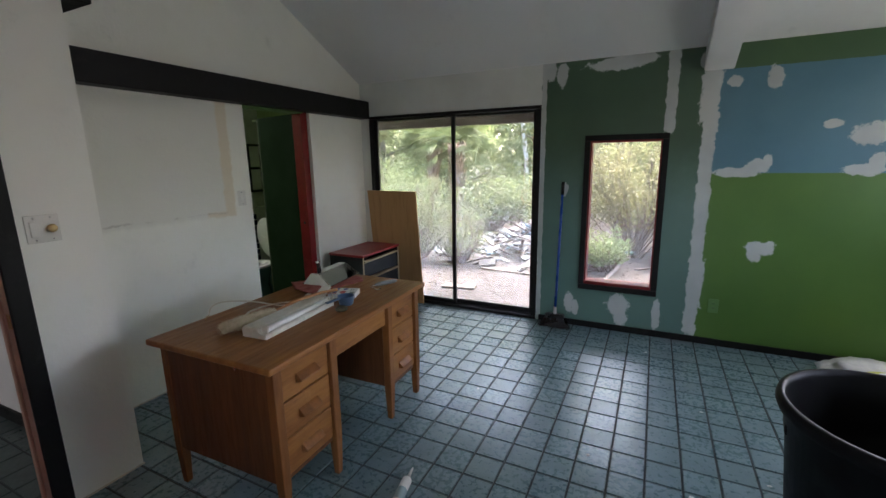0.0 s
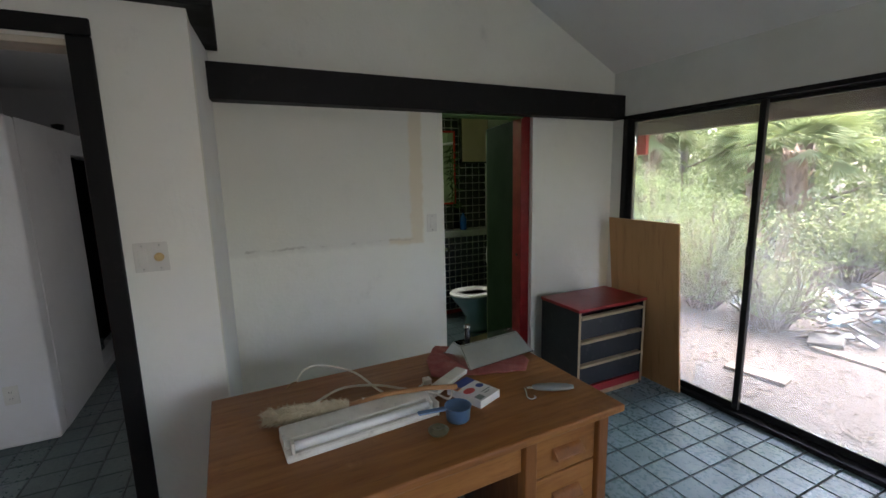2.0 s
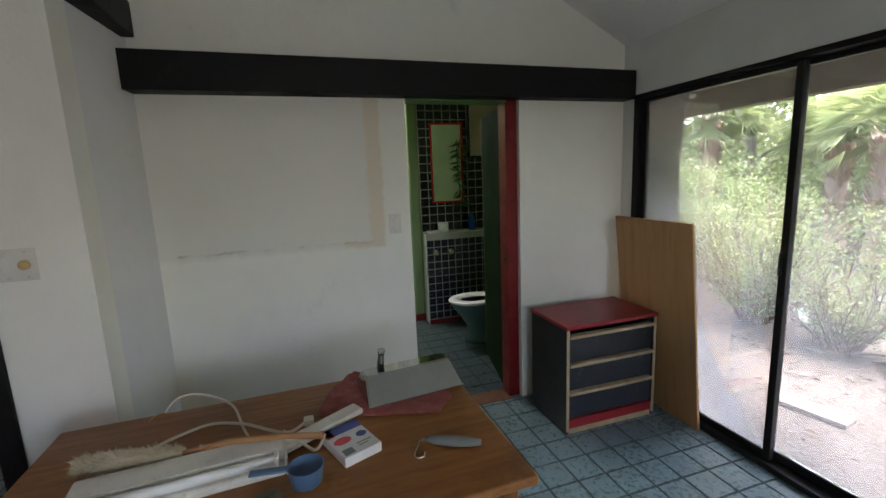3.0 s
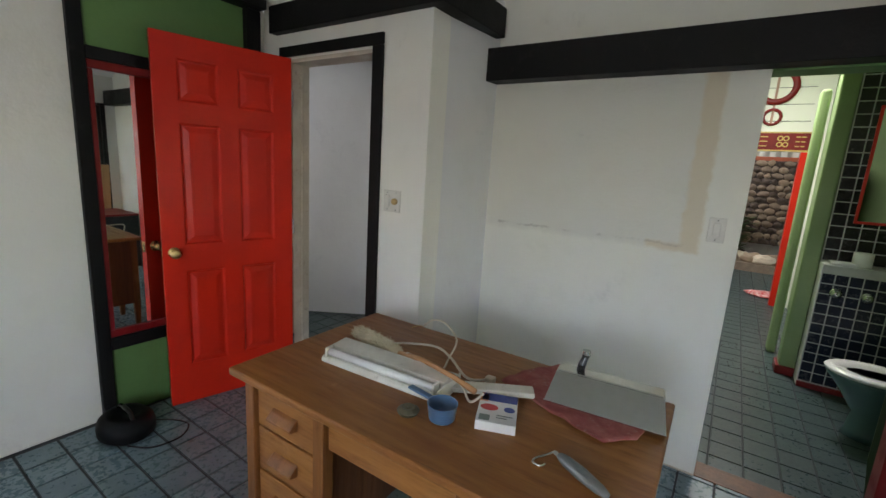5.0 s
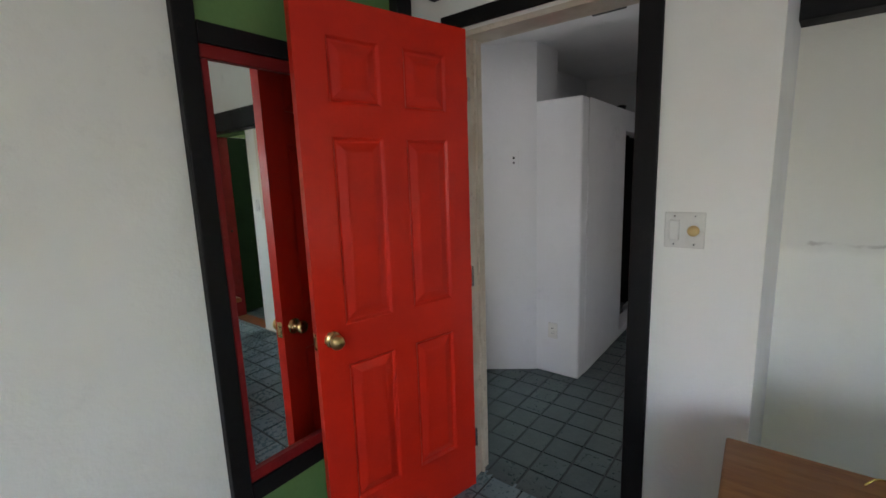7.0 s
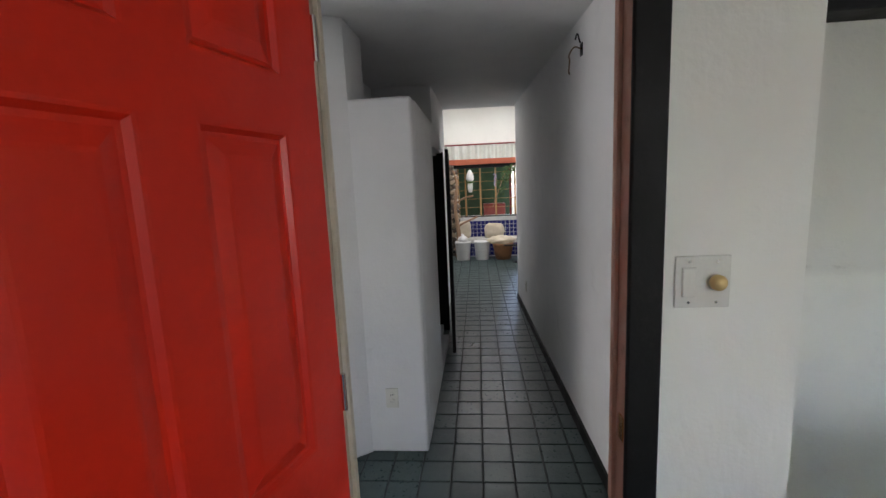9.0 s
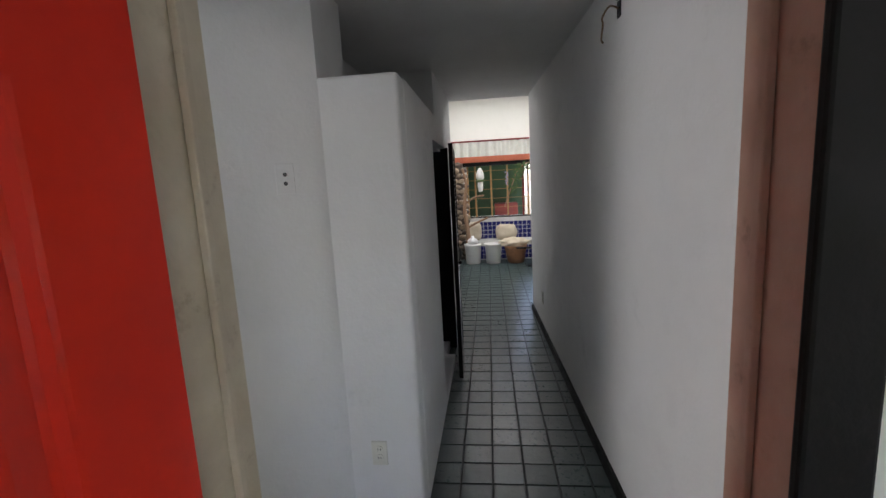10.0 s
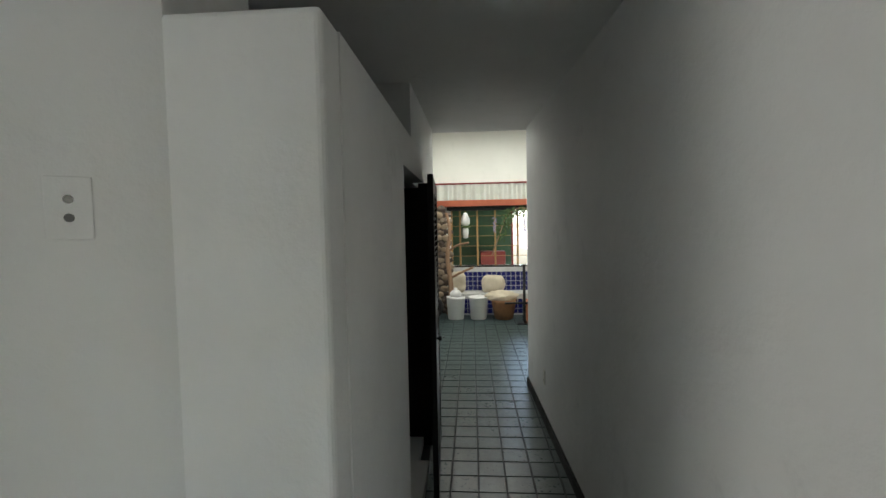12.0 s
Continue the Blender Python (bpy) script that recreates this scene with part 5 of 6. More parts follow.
vn = empty("trailing_plant", pose(-2.41, 2.325, 1.2), "trailing bamboo-like plant in front of the mirror", "plant")
stem = spline([(0, 0.0, 0.0), (0.01, 0.015, 0.2), (0.0, -0.01, 0.45), (0.01, 0.0, 0.68)], 8)
part("stem", tube(stem, 0.006, 6), LEAFD, vn)
lv = bmesh.new()
rr = random.Random(3)
for k in range(34):
    p = stem[rr.randrange(len(stem))]
    a = rr.uniform(0, 6.28)
    leaf_card(lv, p, (0.3 * abs(math.cos(a)), math.sin(a), rr.uniform(-0.8, 0.3)), (1, 0, 0.2), rr.uniform(0.06, 0.13), 0.009)
part("leaves", lv, LEAFD, vn)
bw = empty("bath_window", pose(-2.439, 2.863, 1.136), "small black-framed window with pale panes in the tiled wall", "window")
PANEW = plain("pale_frosted_pane", (0.7, 0.7, 0.68), 0.3)
for y in (0.0, 0.19, 0.38):
    part("stile", block(0.0, 0.03, y, y + 0.03, 0.0, 0.613, 0.003), BLACKPL, bw)
for z in (0.0, 0.292, 0.583):
    part("rail", block(0.001, 0.029, 0.0305, 0.379, z, z + 0.03, 0.003), BLACKPL, bw)
for y in (0.031, 0.221):
    for z in (0.031, 0.323):
        part("pane", block(0.008, 0.014, y, y + 0.158, z, z + 0.260), PANEW, bw)
PAPERW = plain("white_paper", (0.78, 0.78, 0.76), 0.8)
tr_ = empty("toilet_roll", pose(-2.36, 2.10, 0.941), "white toilet roll with a loose end", "toilet roll")
part("roll", lathe([(0.02, 0), (0.055, 0), (0.055, 0.1), (0.02, 0.1), (0.02, 0)], 26), PAPERW, tr_, "", True)
part("loose_sheet", block(-0.05, 0.05, -0.17, -0.03, 0.0, 0.02, 0.005), PAPERW, tr_)
sb = empty("spray_bottle", pose(-2.36, 2.42, 0.941), "blue cleaner bottle on the ledge", "bottle")
part("bottle", lathe([(0, 0), (0.036, 0), (0.038, 0.01), (0.036, 0.13), (0.014, 0.17), (0.014, 0.19), (0, 0.19)], 22), plain("blue_bottle", (0.02, 0.12, 0.5), 0.15), sb, "", True)
part("cap", block(-0.02, 0.035, -0.014, 0.014, 0.19, 0.235, 0.005), BLACKPL, sb)
for y in (1.99, 2.155):
    vk = empty("valve_handle", pose(-2.285, y, 0.74), "round chrome valve handle on the half wall", "valve", "valve handles")
    part("handle", lathe([(0, 0.045), (0.012, 0.044), (0.03, 0.036), (0.032, 0.024), (0.012, 0.018), (0.012, 0.008), (0.036, 0.006), (0.036, 0.0)], 20, pose(0, 0, 0, 0, 90, 0)), CHROME, vk, "", True)
TEAL = plain("teal_porcelain", (0.10, 0.19, 0.20), 0.12)
SEATW = plain("white_seat_plastic", (0.8, 0.8, 0.78), 0.2)
to = empty("toilet", pose(-1.68, 2.16, 0, 0, 0, -90), "dark teal toilet with a white seat", "toilet")


def oval_loft(rings, n=36):
    bm = bmesh.new()
    rs = [[bm.verts.new((cx + rx * math.cos(2 * math.pi * k / n), ry * math.sin(2 * math.pi * k / n), z)) for k in range(n)] for cx, rx, ry, z in rings]
    for a, b in zip(rs, rs[1:]):
        for k in range(n):
            bm.faces.new((a[k], a[(k + 1) % n], b[(k + 1) % n], b[k]))
    bm.faces.new(rs[0])
    bm.faces.new(rs[-1])
    return bm


part("bowl", oval_loft([(-0.06, 0.17, 0.11, 0.0), (-0.06, 0.155, 0.10, 0.04), (-0.05, 0.13, 0.085, 0.15), (-0.02, 0.18, 0.14, 0.27), (0.0, 0.235, 0.18, 0.365), (0.0, 0.24, 0.185, 0.385), (0.0, 0.18, 0.125, 0.384), (0.0, 0.13, 0.09, 0.28), (0.0, 0.02, 0.02, 0.22)]), TEAL, to, "", True)
part("seat", oval_loft([(0.0, 0.155, 0.11, 0.388), (0.0, 0.245, 0.19, 0.388), (0.0, 0.25, 0.195, 0.40), (0.0, 0.24, 0.185, 0.41), (0.0, 0.16, 0.115, 0.41), (0.0, 0.155, 0.11, 0.388)]), SEATW, to, "white toilet seat", True)
part("lid", oval_loft([(0.0, 0.235, 0.18, 0.0), (0.0, 0.245, 0.19, 0.006), (0.0, 0.24, 0.185, 0.018), (0.0, 0.2, 0.15, 0.022)]), SEATW, to, "white lid standing open", True).matrix_local = pose(-0.262, 0, 0.655, 0, -82, 0)
part("back_block", block(-0.415, -0.20, -0.1, 0.1, 0.0, 0.385, 0.02), TEAL, to)

# ---- far room ----
setting("wall_far_west", pierced("x", -8.35, -8.15, -1.6, 3.2, 0, 3.3, ((-1.10, 0.9, 0.80, 1.84),)), WHITE, "white wall over the planted window", "wall")
setting("wall_far_south", block(-8.15, -4.4505, -1.62, -1.50, 0, 3.3), HALLW, "bright white wall of the far room", "wall")
setting("wall_far_south_step", block(-4.57, -4.4505, -1.499, -1.181, 0, 3.3), HALLW, "white wall corner", "wall")
setting("wall_far_north", block(-8.15, -4.951, 3.2, 3.3, 0, 3.3), HALLW, "white wall of the far room", "wall")
setting("wall_far_east", pierced("x", -4.56, -4.502, -1.5, 0.75, 2.405, 3.3), HALLW, "white wall over the corridor mouth", "wall")
setting("wall_far_east_side", block(-4.951, -4.471, -0.05, 0.75, 0, 2.41), HALLW, "white wall beside the corridor mouth", "wall")
setting("wall_far_east_north", block(-4.951, -4.851, 2.031, 3.2, 0, 3.3), HALLW, "white wall of the far room", "wall")
setting("ceiling_far", pierced("y", -1.62, 3.3, -8.35, -4.47, 3.3, 3.4), HALLW, "white ceiling of the far room", "ceiling")
setting("lintel_top", block(-8.149, -8.06, -1.38, 2.2, 2.26, 2.285, 0.003), REDTRIM, "dark red strip", "trim")
setting("lintel_low", block(-8.149, -7.98, -1.38, 2.2, 1.865, 1.975, 0.006), paint("orange_red_paint", (0.42, 0.11, 0.05), (0.34, 0.08, 0.04), 0.5), "orange red lintel", "trim")
CORR = plain("corrugated_fibreglass", (0.55, 0.56, 0.5), 0.35)
cg = bmesh.new()
rows = []
for k in range(241):
    y = -1.36 + 3.5 * k / 240
    dx = 0.027 * math.cos(y * 2 * math.pi / 0.16)
    rows.append([cg.verts.new((-8.07 + dx + o, y, z)) for o, z in ((0.0, 2.255), (0.06, 1.955))])
for a, b in zip(rows, rows[1:]):
    cg.faces.new((a[0], a[1], b[1], b[0]))
cgo = setting("corrugated_panel", cg, CORR, "pale corrugated fibreglass strip", "panel")
cs = cgo.modifiers.new("thick", "SOLIDIFY")
cs.thickness = 0.003
PINE = wood("yellow_pine", (0.46, 0.27, 0.10), (0.36, 0.2, 0.07), 2, 0.5)
# leaf green with the shade beyond the window put into it
GREENP_SHADED = paint("shaded_green_paint", (0.045, 0.1, 0.04), (0.035, 0.075, 0.03), 0.5, 2.5, 60, 0.3)
fw = empty("window_2", pose(-8.2, 0, 0), "interior window with wooden mullions and wire grid", "window")
fw["kind"] = "structure"
for y in (-1.08, -0.93, -0.62, -0.30, 0.0, 0.10, 0.45, 0.88):
    part("mullion", block(-0.02, 0.03, y - 0.016, y + 0.016, 0.80, 1.84, 0.003), PINE if y != 0.0 else REDTRIM, fw)
for z in (0.98, 1.16, 1.34, 1.52, 1.70):
    part("wire", tube([(0.035, -1.09, z), (0.035, 0.89, z)], 0.005, 6), PINE, fw)
part("sill", block(-0.1, 0.08, -1.09, 0.89, 0.782, 0.80, 0.003), BLACKP, fw)
# dark strip built in place of the shadow below the lintel
setting("lintel_shadow_strip", block(-8.148, -8.03, -1.16, 2.2, 1.795, 1.864, 0.003), BLACKP, "black strip for the shadow under the lintel", "trim")
setting("wall_green_beyond", block(-9.9, -9.8, -1.6, 0.16, 0, 2.4), GREENP_SHADED, "green wall beyond the window", "wall")
setting("beyond_floor_wall", block(-9.8, -8.36, -1.62, -1.5, 0, 2.4), GREENP_SHADED, "green wall beyond the window", "wall")
# unseen roof, added to keep sky light off the space beyond
setting("beyond_shade_roof", block(-11.5, -8.36, -1.62, 2.8, 2.4, 2.5), CEILW, "added unseen roof that shades the space beyond the window", "ceiling")
BSH = wood("red_shelf_wood", (0.3, 0.05, 0.03), (0.22, 0.03, 0.02), 1)
sh = tagged(link("red_shelf", block(-9.5, -9.1, -0.55, -0.05, 0.6, 1.0, 0.01), BSH), "dark red cabinet beyond the window", "cabinet")
setting("red_cabinet_foot", block(-9.45, -9.15, -0.5, -0.1, -0.006, 0.6), BSH, "dark red cabinet foot", "trim")
pdv = empty("hanging_lantern", pose(-8.05, -0.83, 1.55), "white hanging paper lantern with a dark band", "lantern")
part("upper", lathe([(0, 0.22), (0.03, 0.2), (0.075, 0.1), (0.08, 0.02), (0.05, -0.02), (0, -0.02)], 20), PAPERW, pdv, "", True)
part("lower", lathe([(0, -0.06), (0.05, -0.06), (0.055, -0.14), (0.04, -0.24), (0, -0.25)], 20), PAPERW, pdv, "", True)
part("band", lathe([(0, -0.02), (0.085, -0.025), (0.09, -0.05), (0.04, -0.065), (0, -0.065)], 20), LEAFD, pdv, "", True)
part("cord", tube([(0, 0, 0.2), (0.02, 0, 0.33)], 0.004, 6), PINE, pdv)

STONES = [paint("river_stone", (0.20, 0.15, 0.11), (0.27, 0.21, 0.15), 0.8, 14, 60, 0.5), paint("dark_stone", (0.09, 0.07, 0.06), (0.15, 0.11, 0.08), 0.8, 14, 60, 0.5), paint("tan_stone", (0.30, 0.22, 0.15), (0.36, 0.29, 0.2), 0.8, 14, 60, 0.5)]


def stone_mesh(seed, mat):
    bm = bmesh.new()
    bmesh.ops.create_icosphere(bm, subdivisions=2, radius=0.5)
    for v in bm.verts:
        v.co *= 1 + 0.3 * noise.noise(v.co * 2.2 + Vector((seed * 7.1, 0, 0)))
    me = bpy.data.meshes.new("stone")
    bm.to_mesh(me)
    bm.free()
    me.materials.append(mat)
    return me


STM = [stone_mesh(k, STONES[k % 3]) for k in range(6)]


def stone_face(name, x, y0, y1, z0, z1, size, label):
    core = setting(name, block(x - 0.12, x, y0, y1, z0, z1), STONES[1], label, "wall")
    z, row = z0 + size * 0.4, 0
    while z < z1:
        y = y0 + size * 0.5 * (row % 2)
        while y < y1:
            w = size * rr.uniform(0.8, 1.45)
            o = new("stone", STM[rr.randrange(6)])
            o.parent = core
            o.location = (x + 0.0, y + w / 2, z + rr.uniform(-0.01, 0.01))
            o.scale = (size * 0.9, w, size * rr.uniform(0.75, 1.0))
            o.rotation_euler = (rr.uniform(-0.4, 0.4), 0, 0)
            y += w * 0.95
        z += size * 0.82
        row += 1


stone_face("stone_pillar", -7.86, -1.42, -1.17, 0.0, 1.84, 0.12, "rough stone pillar beside the window")
stone_face("stone_wall", -7.9, 1.0, 2.6, 0.42, 1.9, 0.13, "rough tan stone wall")
DRIFT = wood("driftwood", (0.34, 0.22, 0.14), (0.24, 0.14, 0.08), 2, 0.8)
dw = empty("driftwood_branch", pose(-7.72, -1.12, 0), "bare pinkish driftwood trunk with branches", "driftwood")
part("trunk", tube(spline([(0, 0, 0), (0.01, 0.03, 0.5), (0, -0.02, 1.0), (0.02, 0.03, 1.45), (0, -0.03, 1.75)], 8), [0.05 - 0.0009 * k for k in range(33)], 10), DRIFT, dw, "", True)
part("branch", tube(spline([(0, 0.0, 1.1), (0.03, 0.16, 1.2), (0.04, 0.35, 1.24)], 6), 0.018, 8), DRIFT, dw, "", True)
part("branch", tube(spline([(0, 0.0, 0.62), (0.03, 0.18, 0.72), (0.04, 0.42, 0.82)], 6), 0.02, 8), DRIFT, dw, "", True)
hv = empty("hanging_vine", pose(-8.02, -0.12, 1.45), "leafy wisteria vine hanging over the window", "vine")
vpts = spline([(0, -0.25, -0.45), (0.02, -0.12, -0.1), (0, 0.0, 0.2), (0, 0.2, 0.36), (0, 0.5, 0.33)], 8)
part("stem", tube(vpts, 0.012, 6), DRIFT, hv)
lv = bmesh.new()
for k in range(150):
    p = vpts[rr.randrange(8, len(vpts))] + Vector((rr.uniform(-0.06, 0.08), rr.uniform(-0.1, 0.1), rr.uniform(-0.12, 0.08)))
    leaf_card(lv, p, (rr.uniform(-0.4, 0.4), rr.uniform(-1, 1), rr.uniform(-1, 0.2)), (1, rr.uniform(-0.4, 0.4), 0.2), rr.uniform(0.05, 0.1), 0.018)
part("leaves", lv, LEAFD, hv)
fl_ = bmesh.new()
for y0 in (-0.2, 0.32):
    for k in range(26):
        t_ = k / 26
        p = Vector((rr.uniform(-0.03, 0.03) + 0.03, y0 + rr.uniform(-1, 1) * 0.03 * (1 - t_), 0.22 - 0.26 * t_))
        leaf_card(fl_, p, (rr.uniform(-0.5, 0.5), rr.uniform(-1, 1), -0.6), (1, 0, 0), 0.035, 0.012)
part("flowers", fl_, plain("lilac_petal", (0.4, 0.36, 0.52), 0.7), hv, "pale lilac flower clusters")

# blue tiled dado and bench
BTILE = glazed("cobalt_tile", (0.025, 0.03, 0.16), (0.018, 0.02, 0.11), 0.15, 0.1, 0.3)
NAVY = glazed("navy_black_tile", (0.016, 0.02, 0.045), (0.012, 0.015, 0.03), 0.15, 0.12, 0.4)
JET = glazed("black_tile", (0.012, 0.010, 0.012), (0.018, 0.014, 0.015), 0.13, 0.12, 0.4)
dado = setting("tile_dado", block(-8.149, -8.12, -1.16, 2.2, 0, 0.78), WGROUT, "cobalt blue tiled dado with white joints", "wall")
bench = setting("tile_bench", block(-8.119, -7.72, -1.0, 0.75, 0, 0.36), WGROUT, "low cobalt tiled bench", "bench")
CUSH = paint("cream_sacking", (0.62, 0.55, 0.42), (0.52, 0.45, 0.34), 0.9, 9, 90, 0.5, use_local=True)


def sack(m, w, d, h, seed, label):
    """A stuffed sack: a rounded block with sagging, creased faces."""
    bm = block(-w / 2, w / 2, -d / 2, d / 2, 0, h, min(w, d, h) * 0.28, 4)
    bmesh.ops.subdivide_edges(bm, edges=[e for e in bm.edges if e.calc_length() > 0.05], cuts=4, use_grid_fill=True)
    for v in bm.verts:
        k = noise.noise(v.co * 9 + Vector((seed, 0, 0))) * 0.022 + noise.noise(v.co * 26 + Vector((0, seed, 0))) * 0.008
        lift = v.co.z / h
        v.co += Vector((v.co.x * 0.25 * math.sin(lift * 3.1), v.co.y * 0.2 * math.sin(lift * 3.1), 0)) + (Vector((k, k, k)) if v.co.z > 0.01 else Vector())
    ob = tagged(link("cream_sack", bm, CUSH, True), label, "sack", "cream sacks")
    ob.matrix_world = m


sack(pose(-7.93, -0.99, 0.36, 0, 0, 8), 0.2, 0.24, 0.36, 1.0, "plump cream sack standing on the tiled bench")
sack(pose(-7.93, -0.36, 0.36, 0, 0, -6), 0.22, 0.34, 0.29, 4.0, "squarish cream sack on the tiled bench")
heap("cream_cloth", 0.16, 0.25, 0.13, CUSH, pose(-7.42, -0.25, 0.31), "draped cream cloth over the brown pot", "cloth", 8.0)
PAILW = plain("white_pail_plastic", (0.72, 0.72, 0.70), 0.35)
for k, (y, lid) in enumerate(((-1.0, True), (-0.63, False))):
    pl = empty("plastic_pail", pose(-7.42, y, 0), "white plastic pail on the tile floor" if not lid else "white plastic pail with a jug on top", "pail", "plastic pails")
    part("pail", lathe([(0, 0), (0.125, 0), (0.13, 0.01), (0.15, 0.33), (0.156, 0.34), (0.156, 0.365), (0.146, 0.365), (0.12, 0.02), (0, 0.02)], 28), PAILW, pl, "", True)
    part("label_patch", block(0.132, 0.136, -0.03, 0.03, 0.15, 0.24, 0.001, 1, pose(0.006, 0, 0, 0, -3, 0)), INKR if not lid else INKK, pl)
    if lid:
        part("jug", lathe([(0, 0.366), (0.09, 0.366), (0.1, 0.42), (0.07, 0.46), (0.03, 0.48), (0.03, 0.51), (0, 0.51)], 20), PAILW, pl, "", True)
wb = empty("wicker_pot", pose(-7.40, -0.22, 0), "brown stained terracotta pot", "pot")
part("pot", lathe([(0, 0), (0.13, 0), (0.15, 0.02), (0.2, 0.28), (0.21, 0.32), (0.19, 0.32), (0.15, 0.05), (0, 0.05)], 28), paint("brown_terracotta", (0.3, 0.14, 0.06), (0.16, 0.08, 0.04), 0.7, 8, 60, 0.4, use_local=True), wb, "", True)
orb = tagged(link("orange_crate", block(-7.55, -7.2, 0.12, 0.5, 0.0, 0.3, 0.012), paint("orange_plastic", (0.5, 0.14, 0.05), None, 0.45)), "orange plastic crate on the floor", "crate")
hc = empty("hand_truck", pose(-7.05, 0.07, 0), "black hand truck standing upright", "hand truck")
part("upright", block(-0.02, 0.02, -0.02, 0.02, 0.03, 0.92, 0.004), BLACKPL, hc)
part("toe_plate", block(-0.05, 0.12, -0.12, 0.2, 0.0, 0.025, 0.003), BLACKPL, hc)
part("cross_bar", block(-0.015, 0.015, -0.3, 0.25, 0.30, 0.33, 0.004), BLACKPL, hc)
tyre = empty("wheel", pose(-7.35, -1.40, 0.2, 0, 90, 12), "black rubber wheel leaning by the wall", "wheel")
part("tyre", lathe([(0.12, -0.04), (0.19, -0.045), (0.2, -0.02), (0.2, 0.02), (0.19, 0.045), (0.12, 0.04), (0.12, -0.04)], 32), plain("rubber", (0.015, 0.015, 0.015), 0.7), tyre, "", True)
part("rim", lathe([(0.0, -0.02), (0.11, -0.025), (0.119, 0.0), (0.11, 0.025), (0.0, 0.02)], 24), GREYG, tyre, "", True)
hs = empty("hose_reel", pose(-7.0, -1.49, 0.75, 0, 0, 0), "coiled blue hose on a wall box", "hose")
part("box", block(-0.1, 0.1, 0.0, 0.1, -0.12, 0.12, 0.01), PAILW, hs)
part("coil", tube([(0.15 * math.cos(a / 3), 0.12, 0.12 + 0.22 * math.sin(a / 3)) for a in range(19)], 0.012, 8), BRB, hs, "", True)
setting("stone_bed", block(-8.1, -7.2, 0.9, 2.6, 0, 0.14), STONES[0], "low raised bed", "ledge")
for k in range(7):
    heap("pale_boulder", 0.12, 0.16, 0.14, CUSH if k % 2 else STONES[2], pose(-7.55 + 0.1 * (k % 3), 1.0 + 0.17 * k, 0.14), "pale rounded boulder on the raised bed", "boulder", 11.0 + k)
for k, y in enumerate((1.33, 1.47)):
    pt = empty("potted_fern", pose(-7.5 - 0.2 * k, y, 0.14), "dark leafy fern before the stone wall", "plant")
    part("pot", lathe([(0, 0), (0.09, 0), (0.12, 0.16), (0.1, 0.16), (0.08, 0.02), (0, 0.02)], 18), STONES[1], pt, "", True)
    lv = bmesh.new()
    for j in range(90):
        a = rr.uniform(0, 6.28)
        leaf_card(lv, (rr.uniform(-0.05, 0.05), rr.uniform(-0.05, 0.05), rr.uniform(0.15, 0.75)), (math.cos(a), math.sin(a), rr.uniform(-0.2, 0.9)), (0, 0, 1), rr.uniform(0.12, 0.3), 0.03)
    part("fronds", lv, LEAFD, pt)
heap("red_towel", 0.16, 0.2, 0.05, paint("red_white_towel", (0.5, 0.06, 0.06), (0.7, 0.6, 0.58), 0.9, 25, 90, 0.4, use_local=True), pose(-5.35, 1.80, 0), "crumpled red and white towel on the floor", "towel", 20.0)

# ---- outdoors ----
SAND = paint("sandy_ground", (0.085, 0.074, 0.068), (0.055, 0.048, 0.044), 0.95, 1.4, 40, 0.8, 0.03, spec=0.0, dirt=(0.11, 0.098, 0.09))
gb = bmesh.new()
gx = list(np.linspace(-14, 14, 57))
gy = [WY + 0.141] + list(np.linspace(WY + 0.6, 20, 40))
grid = [[gb.verts.new((x, y, -0.09 + (0.0 if y < 4.0 else 0.10 * noise.noise((x * 0.5, y * 0.5, 0)) + 0.03 * noise.noise((x * 2, y * 2, 3)) + 0.012 * (y - 4)))) for x in gx] for y in gy]
for a, b in zip(grid, grid[1:]):
    for k in range(len(gx) - 1):
        gb.faces.new((a[k], a[k + 1], b[k + 1], b[k]))
far = [[gb.verts.new((x, y, z)) for x in (-400, -14, 14, 400)] for y, z in ((WY + 0.141, -0.09), (20, 0.1), (600, 0.1))]
gb.faces.new((far[0][0], far[0][1], far[1][1], far[1][0]))
gb.faces.new((far[0][2], far[0][3], far[1][3], far[1][2]))
for k in range(3):
    gb.faces.new((far[1][k], far[1][k + 1], far[2][k + 1], far[2][k]))
setting("ground", gb, SAND, "pale sandy ground with leaf litter", "ground")
setting("door_step", block(-0.6, 1.5, WY + 0.141, WY + 0.26, -0.2, -0.04, 0.01), paint("concrete", (0.12, 0.112, 0.104), (0.08, 0.075, 0.07), 0.9, 3, 60, 0.5, spec=0.1), "worn concrete step", "step")
# eave
BROWN = wood("weathered_brown_beam", (0.15, 0.115, 0.09), (0.08, 0.06, 0.045), 0, 0.8, worn=(0.24, 0.2, 0.17))
setting("eave_beam", block(-6.0, 6.5, 3.66, 3.76, 1.895, 2.06, 0.006), BROWN, "weathered brown eave beam", "beam")
ev = bmesh.new()
vs = [ev.verts.new((x, y, z + dz)) for dz in (0, 0.1) for x, y, z in ((-6, WY + 0.141, 2.47), (6.5, WY + 0.141, 2.47), (6.5, 4.1, 1.90), (-6, 4.1, 1.90))]
for f in ((0, 1, 2, 3), (7, 6, 5, 4), (0, 4, 5, 1), (1, 5, 6, 2), (2, 6, 7, 3), (3, 7, 4, 0)):
    ev.faces.new([vs[k] for k in f])
bmesh.ops.translate(ev, verts=ev.verts, vec=(0, 0, 0.12))
setting("eave_soffit", ev, BROWN, "weathered brown eave boards", "eave")
